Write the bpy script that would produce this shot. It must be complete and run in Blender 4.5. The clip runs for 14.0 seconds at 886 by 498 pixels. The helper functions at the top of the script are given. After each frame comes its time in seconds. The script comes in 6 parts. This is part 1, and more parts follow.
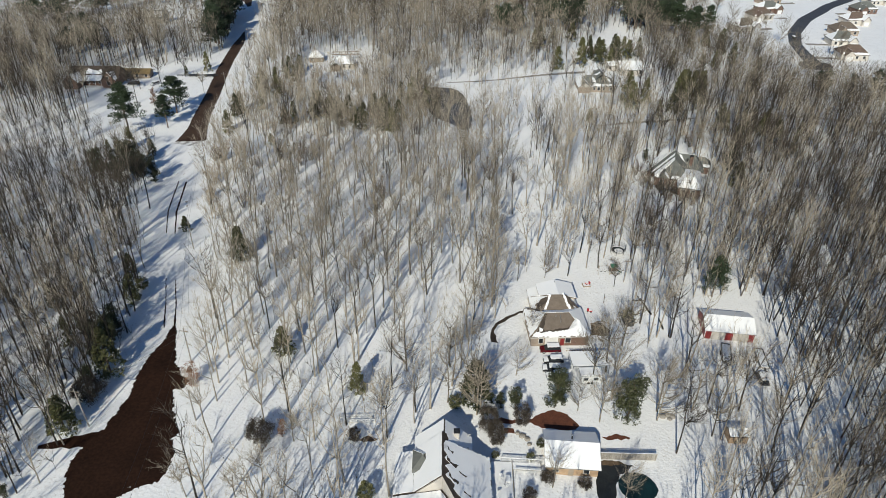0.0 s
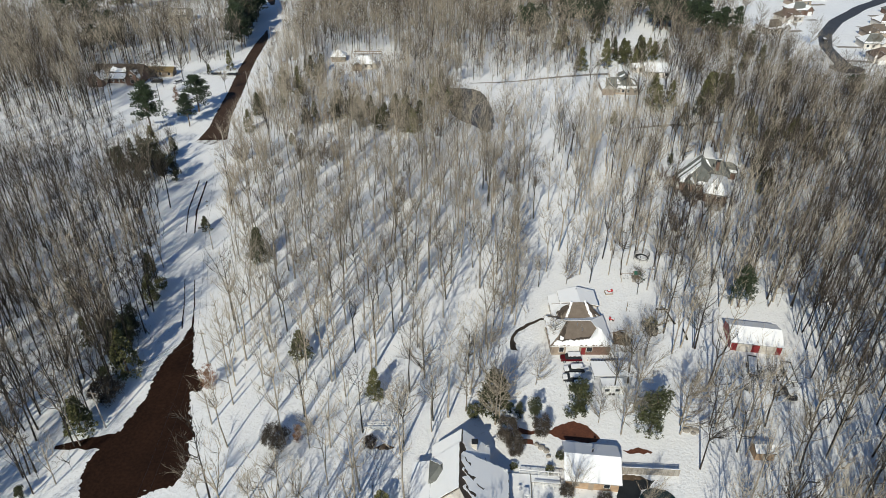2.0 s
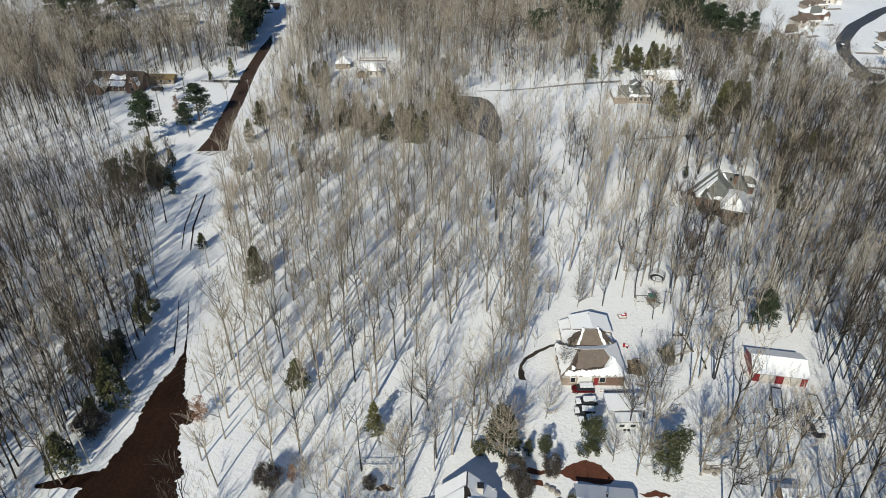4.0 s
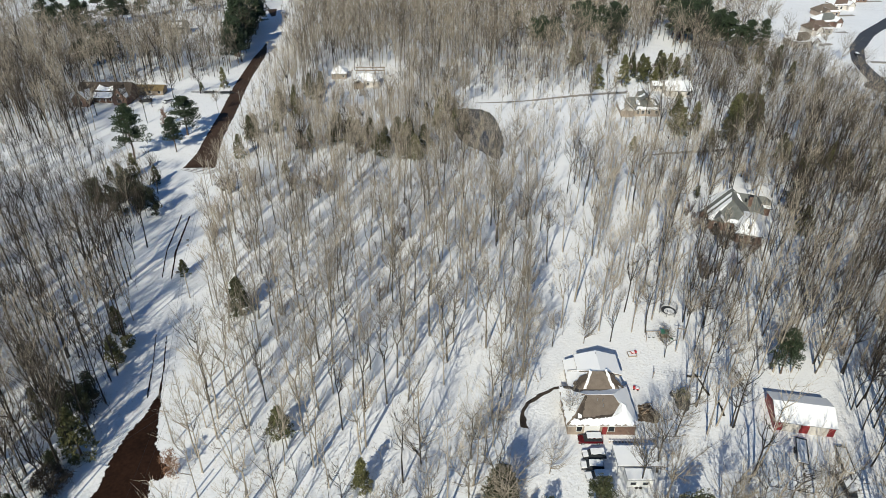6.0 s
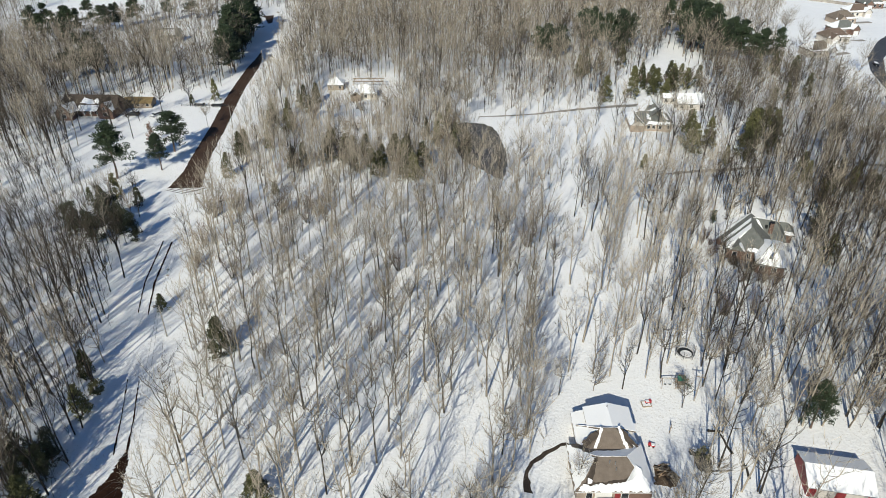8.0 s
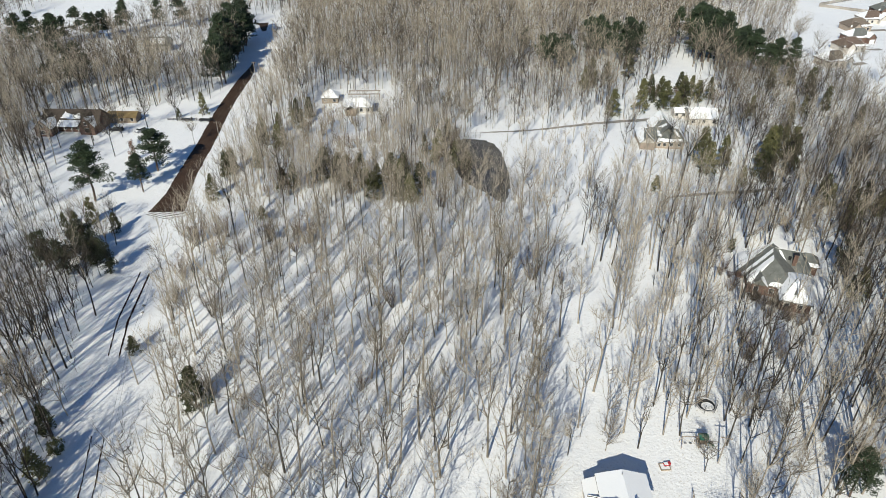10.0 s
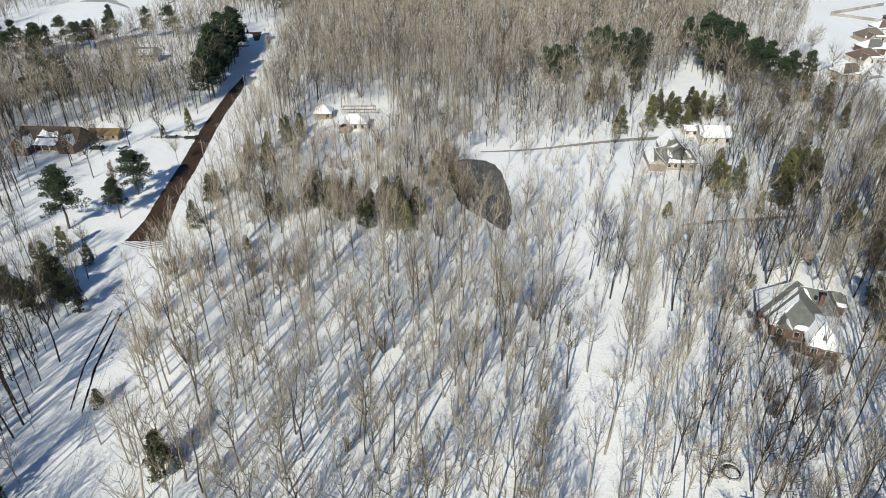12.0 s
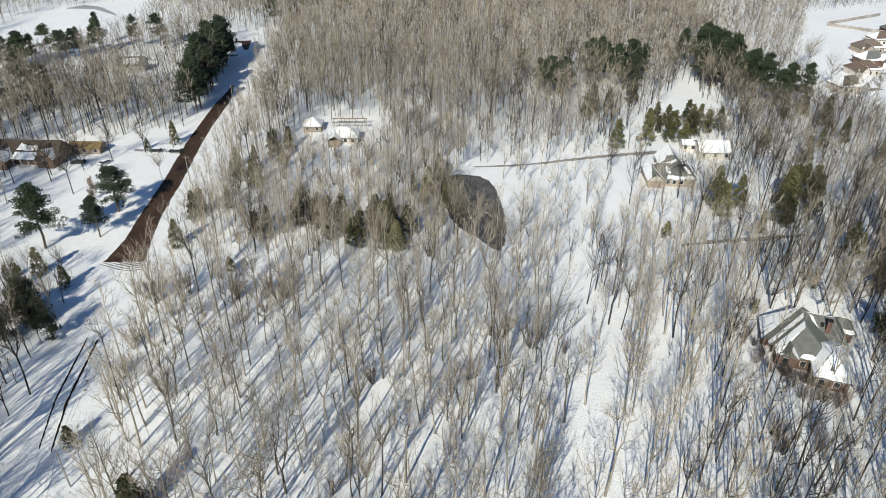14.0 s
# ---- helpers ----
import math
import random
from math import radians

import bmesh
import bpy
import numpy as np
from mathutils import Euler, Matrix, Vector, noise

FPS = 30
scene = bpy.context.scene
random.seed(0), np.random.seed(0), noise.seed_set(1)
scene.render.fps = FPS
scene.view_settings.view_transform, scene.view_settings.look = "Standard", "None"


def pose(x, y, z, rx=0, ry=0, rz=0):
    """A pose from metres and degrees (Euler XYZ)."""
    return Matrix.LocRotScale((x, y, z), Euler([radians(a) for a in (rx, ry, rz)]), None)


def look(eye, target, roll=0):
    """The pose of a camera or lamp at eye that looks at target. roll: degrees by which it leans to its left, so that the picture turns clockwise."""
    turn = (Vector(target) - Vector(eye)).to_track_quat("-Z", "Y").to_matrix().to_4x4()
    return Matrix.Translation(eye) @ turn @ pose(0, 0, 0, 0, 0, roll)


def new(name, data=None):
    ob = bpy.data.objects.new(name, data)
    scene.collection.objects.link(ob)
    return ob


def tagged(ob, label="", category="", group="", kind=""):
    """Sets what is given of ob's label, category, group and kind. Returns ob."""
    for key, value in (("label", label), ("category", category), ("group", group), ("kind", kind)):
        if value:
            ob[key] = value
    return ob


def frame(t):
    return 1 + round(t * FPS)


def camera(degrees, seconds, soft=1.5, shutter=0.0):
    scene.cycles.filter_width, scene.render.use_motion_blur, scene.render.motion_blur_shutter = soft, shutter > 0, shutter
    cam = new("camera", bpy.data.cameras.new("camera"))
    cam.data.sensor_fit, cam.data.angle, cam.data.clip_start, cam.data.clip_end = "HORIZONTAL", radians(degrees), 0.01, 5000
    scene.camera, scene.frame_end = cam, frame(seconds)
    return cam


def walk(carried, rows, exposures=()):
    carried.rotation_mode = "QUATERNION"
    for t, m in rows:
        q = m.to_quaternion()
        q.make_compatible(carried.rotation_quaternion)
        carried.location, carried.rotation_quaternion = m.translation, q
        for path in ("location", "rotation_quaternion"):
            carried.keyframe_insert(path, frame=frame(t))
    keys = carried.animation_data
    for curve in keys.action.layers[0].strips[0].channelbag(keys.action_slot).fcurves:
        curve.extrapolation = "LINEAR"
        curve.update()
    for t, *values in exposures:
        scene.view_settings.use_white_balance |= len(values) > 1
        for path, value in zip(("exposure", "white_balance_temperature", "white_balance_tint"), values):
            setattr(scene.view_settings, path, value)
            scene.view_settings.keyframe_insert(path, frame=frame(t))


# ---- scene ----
cam = camera(66.1, 14.0, soft=0.6)
METRES, EYE, TILT, LEAN, TURN = 82.1, 103.6, 0.0, 0.0, 9.6
ROWS = [
    (0.0, 0.0, 0.0, 0.0, 0.46, -32.69, -0.71),
    (0.5, -0.002, 0.001, 0.0009, 0.77, -32.75, -0.74),
    (1.0, -0.0027, 0.0059, 0.0009, 1.43, -32.84, -0.67),
    (1.5, -0.0036, 0.0165, 0.0007, 1.92, -32.84, -0.62),
    (2.0, -0.0039, 0.0333, 0.0003, 2.27, -32.83, -0.58),
    (2.5, -0.0042, 0.0554, -0.0008, 2.53, -32.79, -0.53),
    (3.0, -0.0042, 0.0824, -0.0019, 2.71, -32.77, -0.48),
    (5.5, 0.0053, 0.2703, -0.0076, 3.06, -32.62, -0.35),
    (6.0, 0.0084, 0.3145, -0.009, 3.15, -32.59, -0.34),
    (6.5, 0.011, 0.3603, -0.01, 3.24, -32.56, -0.31),
    (7.0, 0.0132, 0.4067, -0.0114, 3.38, -32.53, -0.3),
    (7.5, 0.0149, 0.4541, -0.0125, 3.44, -32.52, -0.28),
    (8.0, 0.0167, 0.5022, -0.0138, 3.51, -32.51, -0.27),
    (10.5, 0.0159, 0.7483, -0.0192, 3.66, -32.41, -0.25),
    (11.0, 0.0162, 0.7988, -0.0196, 3.67, -32.4, -0.26),
    (11.5, 0.0158, 0.8493, -0.0203, 3.74, -32.35, -0.29),
    (12.0, 0.0151, 0.8964, -0.0201, 3.76, -32.25, -0.32),
    (12.5, 0.014, 0.9348, -0.0201, 3.76, -32.16, -0.37),
    (13.0, 0.0137, 0.9681, -0.0188, 3.7, -31.97, -0.43),
    (13.5, 0.014, 0.9887, -0.0175, 3.47, -31.85, -0.55),
    (14.0, 0.0135, 0.9975, -0.0173, 3.33, -31.86, -0.65),
]
walk(cam, [(t, pose(0, 0, EYE, TILT, LEAN, TURN) @ pose(METRES * x, METRES * y, METRES * z, 90 + pitch, roll, yaw)) for t, x, y, z, yaw, pitch, roll in ROWS],
     exposures=[(0.0, -0.24, 5880, 3), (3.2, -0.21, 5880, 3), (8.0, -0.04, 5880, 3), (14.0, 0.03, 5880, 3)])

# ---- world and sun ----
SUN_EL, SUN_AZ = 33.5, 264.0          # degrees; azimuth of the sun from +x
world = bpy.data.worlds.new("winter_sky")
scene.world = world
world.use_nodes = True
wn = world.node_tree.nodes
wl = world.node_tree.links
sky = wn.new("ShaderNodeTexSky")
sky.sky_type = "NISHITA"
sky.sun_disc = False
sky.sun_elevation = radians(SUN_EL)
sky.sun_rotation = radians(90 - SUN_AZ)
sky.air_density, sky.dust_density, sky.ozone_density = 1.0, 0.0, 6.0
wn["Background"].inputs["Strength"].default_value = 0.079
wl.new(sky.outputs[0], wn["Background"].inputs["Color"])
sun = new("sun", bpy.data.lights.new("sun", "SUN"))
sun.data.energy, sun.data.angle, sun.data.color = 5.0, radians(0.5), (1.0, 0.872, 0.695)
to_sun = Vector((math.cos(radians(SUN_EL)) * math.cos(radians(SUN_AZ)),
                 math.cos(radians(SUN_EL)) * math.sin(radians(SUN_AZ)), math.sin(radians(SUN_EL))))
sun.matrix_world = look(to_sun * 300, (0, 0, 0))


# ---- materials ----
def surface(name, dark, light, scale=1.0, fine=8.0, rough=0.8, bump=0.2, metal=0.0, by_object=0.0, island=0.0, bump_dist=0.05):
    """Two colours mixed by coarse and fine noise, with relief and some variation from piece to piece."""
    m = bpy.data.materials.new(name)
    m.use_nodes = True
    n, l = m.node_tree.nodes, m.node_tree.links
    b = n["Principled BSDF"]
    co = n.new("ShaderNodeTexCoord")
    n1, n2 = n.new("ShaderNodeTexNoise"), n.new("ShaderNodeTexNoise")
    for node, s in ((n1, scale), (n2, scale * fine)):
        node.inputs["Scale"].default_value = s
        node.inputs["Detail"].default_value = 4
        l.new(co.outputs["Object"], node.inputs["Vector"])
    add = n.new("ShaderNodeMath")
    add.operation = "MULTIPLY_ADD"
    add.inputs[1].default_value = 0.5
    l.new(n1.outputs["Fac"], add.inputs[0])
    half = n.new("ShaderNodeMath")
    half.operation = "MULTIPLY"
    half.inputs[1].default_value = 0.5
    l.new(n2.outputs["Fac"], half.inputs[0])
    l.new(half.outputs[0], add.inputs[2])
    fac = add.outputs[0]
    for amount, node, socket in ((by_object, "ShaderNodeObjectInfo", "Random"), (island, "ShaderNodeNewGeometry", "Random Per Island")):
        if amount:
            info = n.new(node)
            ma = n.new("ShaderNodeMath")
            ma.operation = "MULTIPLY_ADD"
            ma.inputs[1].default_value = amount
            l.new(info.outputs[socket], ma.inputs[0])
            sub = n.new("ShaderNodeMath")
            sub.operation = "SUBTRACT"
            sub.inputs[1].default_value = amount / 2
            l.new(fac, sub.inputs[0])
            l.new(sub.outputs[0], ma.inputs[2])
            fac = ma.outputs[0]
    ramp = n.new("ShaderNodeValToRGB")
    ramp.color_ramp.elements[0].position, ramp.color_ramp.elements[1].position = 0.3, 0.7
    ramp.color_ramp.elements[0].color, ramp.color_ramp.elements[1].color = (*dark, 1), (*light, 1)
    l.new(fac, ramp.inputs["Fac"])
    l.new(ramp.outputs["Color"], b.inputs["Base Color"])
    b.inputs["Roughness"].default_value, b.inputs["Metallic"].default_value = rough, metal
    if bump:
        bp = n.new("ShaderNodeBump")
        bp.inputs["Strength"].default_value, bp.inputs["Distance"].default_value = bump, bump_dist
        l.new(n2.outputs["Fac"], bp.inputs["Height"])
        l.new(bp.outputs["Normal"], b.inputs["Normal"])
    return m


def snow_ground():
    """Snow with wind ripples, faint melt patches and leaf litter showing through in flecks."""
    m = bpy.data.materials.new("snow_ground")
    m.use_nodes = True
    n, l = m.node_tree.nodes, m.node_tree.links
    b = n["Principled BSDF"]
    co = n.new("ShaderNodeTexCoord")

    def noise_at(s, detail=5):
        t = n.new("ShaderNodeTexNoise")
        t.inputs["Scale"].default_value, t.inputs["Detail"].default_value = s, detail
        l.new(co.outputs["Object"], t.inputs["Vector"])
        return t.outputs["Fac"]

    def ramp(fac, p0, p1, c0, c1):
        r = n.new("ShaderNodeValToRGB")
        r.color_ramp.elements[0].position, r.color_ramp.elements[1].position = p0, p1
        r.color_ramp.elements[0].color, r.color_ramp.elements[1].color = (*c0, 1), (*c1, 1)
        l.new(fac, r.inputs["Fac"])
        return r.outputs["Color"]

    white = ramp(noise_at(0.25), 0.3, 0.7, (0.88, 0.885, 0.895), (0.945, 0.945, 0.945))
    wide = ramp(noise_at(0.035, 3), 0.42, 0.66, (0.22, 0.22, 0.22), (1, 1, 1))
    fleck = ramp(noise_at(2.6, 8), 0.58, 0.67, (0, 0, 0), (0.6, 0.6, 0.6))
    mul = n.new("ShaderNodeMixRGB")
    mul.blend_type = "MULTIPLY"
    mul.inputs[0].default_value = 1
    l.new(fleck, mul.inputs[1])
    l.new(wide, mul.inputs[2])
    mix = n.new("ShaderNodeMixRGB")
    l.new(mul.outputs[0], mix.inputs[0])
    l.new(white, mix.inputs[1])
    mix.inputs[2].default_value = (0.30, 0.235, 0.17, 1)
    l.new(mix.outputs[0], b.inputs["Base Color"])
    b.inputs["Roughness"].default_value = 0.75
    bp = n.new("ShaderNodeBump")
    bp.inputs["Strength"].default_value, bp.inputs["Distance"].default_value = 0.6, 0.22
    l.new(noise_at(1.6, 14), bp.inputs["Height"])
    l.new(bp.outputs["Normal"], b.inputs["Normal"])
    return m


SNOW_GROUND = snow_ground()
SNOW = surface("snow", (0.86, 0.865, 0.875), (0.93, 0.93, 0.93), 0.6, 6, 0.7, 0.35, bump_dist=0.08)
# Lighter than ground snow; colour makes up for light the slopes lack
SNOW_ROOF = surface("bright_roof_snow", (0.91, 0.915, 0.925), (0.96, 0.96, 0.96), 0.5, 6, 0.7, 0.2, bump_dist=0.05)
SNOW_DIRTY = surface("trodden_snow", (0.55, 0.52, 0.50), (0.82, 0.82, 0.82), 0.5, 6, 0.7, 0.3)
ASPHALT = surface("wet_asphalt", (0.0095, 0.0044, 0.0028), (0.038, 0.018, 0.0105), 0.11, 16, 0.85, 0.25)
ASPHALT.node_tree.nodes["Principled BSDF"].inputs["Specular IOR Level"].default_value = 0.12
# Lighter copy for the far road: salt, and grazing sheen put into the colour
ASPHALT_FAR = surface("far_asphalt", (0.030, 0.0175, 0.0115), (0.085, 0.053, 0.036), 0.2, 12, 0.75, 0.2)
ASPHALT_FAR.node_tree.nodes["Principled BSDF"].inputs["Specular IOR Level"].default_value = 0.2
ASPHALT_BLUE = surface("grey_asphalt", (0.035, 0.037, 0.045), (0.075, 0.078, 0.09), 0.2, 12, 0.7, 0.2)
SOIL = surface("bare_red_soil", (0.05, 0.016, 0.008), (0.16, 0.055, 0.028), 0.6, 7, 0.9, 0.5)
LITTER = surface("leaf_litter", (0.05, 0.035, 0.022), (0.19, 0.13, 0.08), 1.0, 7, 0.95, 0.6)
WET_LITTER = surface("wet_leaf_litter", (0.018, 0.013, 0.010), (0.075, 0.055, 0.040), 1.0, 7, 0.9, 0.6)
DRIVE = surface("gravel_drive", (0.15, 0.13, 0.105), (0.46, 0.43, 0.39), 0.5, 9, 0.9, 0.4)
POND = surface("pond_water", (0.034, 0.028, 0.018), (0.20, 0.185, 0.155), 0.05, 6, 0.12, 0.02)
GREY_ICE = surface("grey_ice", (0.28, 0.28, 0.27), (0.46, 0.46, 0.45), 0.1, 6, 0.5, 0.05)
BARK = surface("poplar_bark", (0.048, 0.041, 0.032), (0.37, 0.325, 0.26), 0.35, 10, 0.95, 0.3, by_object=0.5)
# Dark bark, with the shading of the view's sides put into its colour
BARK_SHADED = surface("shaded_bark", (0.010, 0.008, 0.006), (0.052, 0.042, 0.032), 0.35, 10, 0.95, 0.3)
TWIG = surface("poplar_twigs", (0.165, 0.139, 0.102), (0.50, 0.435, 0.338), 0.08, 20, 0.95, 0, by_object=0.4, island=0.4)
# Twigs darkened likewise, the shade carried in the colour
TWIG_SHADED = surface("shaded_twigs", (0.030, 0.0238, 0.018), (0.165, 0.135, 0.102), 0.08, 20, 0.95, 0, island=0.45)
PINE_BARK = surface("pine_bark", (0.06, 0.042, 0.032), (0.18, 0.13, 0.10), 0.8, 8, 0.95, 0.4)
NEEDLES = surface("pine_needles", (0.012, 0.022, 0.011), (0.048, 0.070, 0.030), 0.5, 6, 0.7, 0, by_object=0.3, island=0.35)
CEDAR = surface("cedar_leaves", (0.034, 0.040, 0.015), (0.165, 0.160, 0.062), 0.5, 6, 0.75, 0, by_object=0.4, island=0.35)
BROADLEAF = surface("evergreen_leaves", (0.015, 0.021, 0.009), (0.085, 0.092, 0.036), 0.5, 6, 0.5, 0, by_object=0.3, island=0.4)
DRY_LEAF = surface("dry_leaves", (0.13, 0.062, 0.032), (0.34, 0.19, 0.11), 0.6, 6, 0.9, 0, by_object=0.3, island=0.4)
THICKET = surface("reddish_brush", (0.085, 0.060, 0.046), (0.30, 0.225, 0.175), 0.6, 6, 0.95, 0, by_object=0.3, island=0.35)
DARK_BRUSH = surface("dark_brush", (0.035, 0.028, 0.022), (0.11, 0.09, 0.07), 0.6, 6, 0.95, 0, island=0.3)
SHINGLE = surface("brown_shingles", (0.115, 0.092, 0.072), (0.21, 0.172, 0.138), 0.9, 14, 0.95, 0.35, by_object=0.15)
SHINGLE_BROWN = surface("red_brown_shingles", (0.10, 0.07, 0.055), (0.19, 0.14, 0.11), 0.9, 14, 0.95, 0.35)
LITTER_ROOF = surface("leaf_covered_roof", (0.12, 0.085, 0.04), (0.30, 0.22, 0.10), 0.8, 9, 0.95, 0.4)
SHINGLE_DARK = surface("wet_shingles", (0.03, 0.022, 0.017), (0.085, 0.065, 0.05), 0.9, 12, 0.8, 0.3)
SHINGLE_GREY = surface("grey_shingles", (0.10, 0.105, 0.095), (0.20, 0.205, 0.19), 0.8, 14, 0.95, 0.35)
BRICK = surface("red_brick", (0.10, 0.062, 0.047), (0.21, 0.135, 0.105), 1.2, 12, 0.9, 0.3, by_object=0.15)
BRICK_PALE = surface("pale_brick", (0.28, 0.225, 0.175), (0.44, 0.37, 0.30), 1.2, 12, 0.9, 0.3, by_object=0.2)
SIDING = surface("cream_siding", (0.50, 0.46, 0.405), (0.66, 0.62, 0.565), 0.6, 10, 0.8, 0.15)
RED_METAL = surface("red_barn_metal", (0.13, 0.010, 0.012), (0.26, 0.022, 0.024), 0.6, 10, 0.55, 0.1)
WHITE_PAINT = surface("white_paint", (0.66, 0.66, 0.65), (0.82, 0.82, 0.80), 0.8, 8, 0.6, 0.08)
GREY_METAL = surface("galvanised_metal", (0.35, 0.36, 0.37), (0.52, 0.53, 0.54), 0.8, 8, 0.4, 0.1, metal=0.7)
DARK_METAL = surface("dark_metal", (0.02, 0.02, 0.022), (0.05, 0.05, 0.052), 1, 8, 0.45, 0.05, metal=0.3)
WOOD = surface("weathered_wood", (0.17, 0.13, 0.095), (0.36, 0.30, 0.23), 0.8, 14, 0.9, 0.3, by_object=0.3)
WOOD_GREY = surface("grey_wood", (0.22, 0.20, 0.175), (0.42, 0.39, 0.35), 0.8, 14, 0.9, 0.3, by_object=0.3)
LOG = surface("log_wall", (0.30, 0.20, 0.12), (0.52, 0.38, 0.25), 0.8, 10, 0.85, 0.3, by_object=0.2)
GLASS_DARK = surface("window_glass", (0.015, 0.018, 0.022), (0.04, 0.045, 0.05), 0.5, 4, 0.08, 0)
TARP = surface("dark_tarp", (0.010, 0.011, 0.012), (0.03, 0.034, 0.036), 0.5, 6, 0.5, 0.4)
TEAL = surface("teal_pool_cover", (0.004, 0.014, 0.016), (0.012, 0.042, 0.046), 0.5, 6, 0.4, 0.2)
RUBBER = surface("tyre_rubber", (0.012, 0.012, 0.012), (0.03, 0.03, 0.03), 2, 6, 0.85, 0.1)
CAR_RED = surface("red_car_paint", (0.07, 0.004, 0.007), (0.13, 0.007, 0.012), 0.5, 4, 0.25, 0, metal=0.2)
CAR_DARK = surface("dark_car_paint", (0.012, 0.013, 0.016), (0.03, 0.031, 0.036), 0.5, 4, 0.25, 0, metal=0.2)
CAR_SILVER = surface("silver_car_paint", (0.22, 0.23, 0.25), (0.34, 0.35, 0.37), 0.5, 4, 0.3, 0, metal=0.4)
GREEN_PLASTIC = surface("green_canvas", (0.01, 0.07, 0.045), (0.03, 0.15, 0.10), 1, 6, 0.7, 0.1)
RED_PLASTIC = surface("red_plastic", (0.36, 0.02, 0.03), (0.52, 0.06, 0.07), 1, 6, 0.5, 0.05)
NET = surface("black_netting", (0.03, 0.03, 0.035), (0.08, 0.08, 0.09), 2, 8, 0.8, 0.1)


# ---- helpers of this scene ----
def gz(x, y):
    """Height of the ground."""
    return 0.22 * math.sin(x * 0.071 + 1.3) * math.cos(y * 0.063) + 0.12 * math.sin(x * 0.13 + y * 0.11)


def thing(name, x, y, yaw=0.0, label="", category="", group="", kind="", z=0.0):
    ob = new(name)
    ob.empty_display_size = 0.5
    ob.matrix_basis = pose(x, y, gz(x, y) + z, 0, 0, yaw)
    return tagged(ob, label, category, group, kind)


def mesh_of(bm, name):
    me = bpy.data.meshes.new(name)
    bmesh.ops.recalc_face_normals(bm, faces=bm.faces[:])
    bm.to_mesh(me)
    bm.free()
    return me


def part(name, bm, material, parent, label=""):
    """One mesh object under a thing or a part, in the thing's own axes."""
    me = bm if isinstance(bm, bpy.types.Mesh) else mesh_of(bm, name)
    if not me.materials:
        me.materials.append(material)
    ob = new(name, me)
    ob.parent = parent
    return tagged(ob, label)


def box(bm, x0, y0, z0, x1, y1, z1):
    v = [bm.verts.new(p) for p in ((x0, y0, z0), (x1, y0, z0), (x1, y1, z0), (x0, y1, z0), (x0, y0, z1), (x1, y0, z1), (x1, y1, z1), (x0, y1, z1))]
    for f in ((0, 3, 2, 1), (4, 5, 6, 7), (0, 1, 5, 4), (1, 2, 6, 5), (2, 3, 7, 6), (3, 0, 4, 7)):
        bm.faces.new([v[i] for i in f])
    return bm


def boxed(*args):
    return box(bmesh.new(), *args)


def prism(bm, low, high):
    """A closed body between two rings of points."""
    a, b = [bm.verts.new(p) for p in low], [bm.verts.new(p) for p in high]
    bm.faces.new(a[::-1])
    bm.faces.new(b)
    for i in range(len(a)):
        j = (i + 1) % len(a)
        bm.faces.new((a[i], a[j], b[j], b[i]))
    return bm


def slab(pts, thick, bm=None):
    """A roof or snow slab: pts is its top, thick its upright thickness."""
    return prism(bm or bmesh.new(), [(x, y, z - thick) for x, y, z in pts], pts)


def rod(bm, a, b, r0, r1=None, sides=6):
    """A tapered round bar from a to b."""
    a, b = Vector(a), Vector(b)
    r1 = r0 if r1 is None else r1
    d = (b - a).normalized()
    s = d.cross(Vector((0.3, 0.9, 0.2))).normalized()
    t = d.cross(s)
    ring = [(math.cos(2 * math.pi * i / sides), math.sin(2 * math.pi * i / sides)) for i in range(sides)]
    return prism(bm, [a + (s * c + t * q) * r0 for c, q in ring], [b + (s * c + t * q) * r1 for c, q in ring])


def ragged(poly, amount, step, rng):
    """The outline with its edges cut into short, uneven pieces."""
    out = []
    for i, (x, y) in enumerate(poly):
        x2, y2 = poly[(i + 1) % len(poly)]
        n = max(1, int(math.hypot(x2 - x, y2 - y) / step))
        for k in range(n):
            f = k / n
            out.append((x + (x2 - x) * f + rng.uniform(-amount, amount), y + (y2 - y) * f + rng.uniform(-amount, amount)))
    return out


def plane_z(p0, p1, p2):
    p0 = Vector(p0)
    nrm = (Vector(p1) - p0).cross(Vector(p2) - p0)
    return lambda x, y: p0.z - (nrm.x * (x - p0.x) + nrm.y * (y - p0.y)) / nrm.z


def snow_on(parent, plane, poly, rng, thick=0.13, amount=0.12, step=0.6, name="snow_cover", material=None):
    """A sheet of snow with a ragged rim on a roof plane."""
    z = plane_z(*plane)
    pts = [(x, y, z(x, y) + thick) for x, y in ragged(poly, amount, step, rng)]
    bm = slab(pts, thick + 0.02)
    bmesh.ops.triangulate(bm, faces=[f for f in bm.faces if len(f.verts) > 4])
    return part(name, bm, material or SNOW_ROOF, parent, "" if material else "white snow lying on the roof")


def inside(poly, x, y):
    """Which of the points lie in the outline."""
    x, y = np.asarray(x), np.asarray(y)
    hit = np.zeros(x.shape, bool)
    for i, (x1, y1) in enumerate(poly):
        x2, y2 = poly[(i + 1) % len(poly)]
        cross = ((y1 > y) != (y2 > y)) & (x < (x2 - x1) * (y - y1) / ((y2 - y1) or 1e-9) + x1)
        hit ^= cross
    return hit


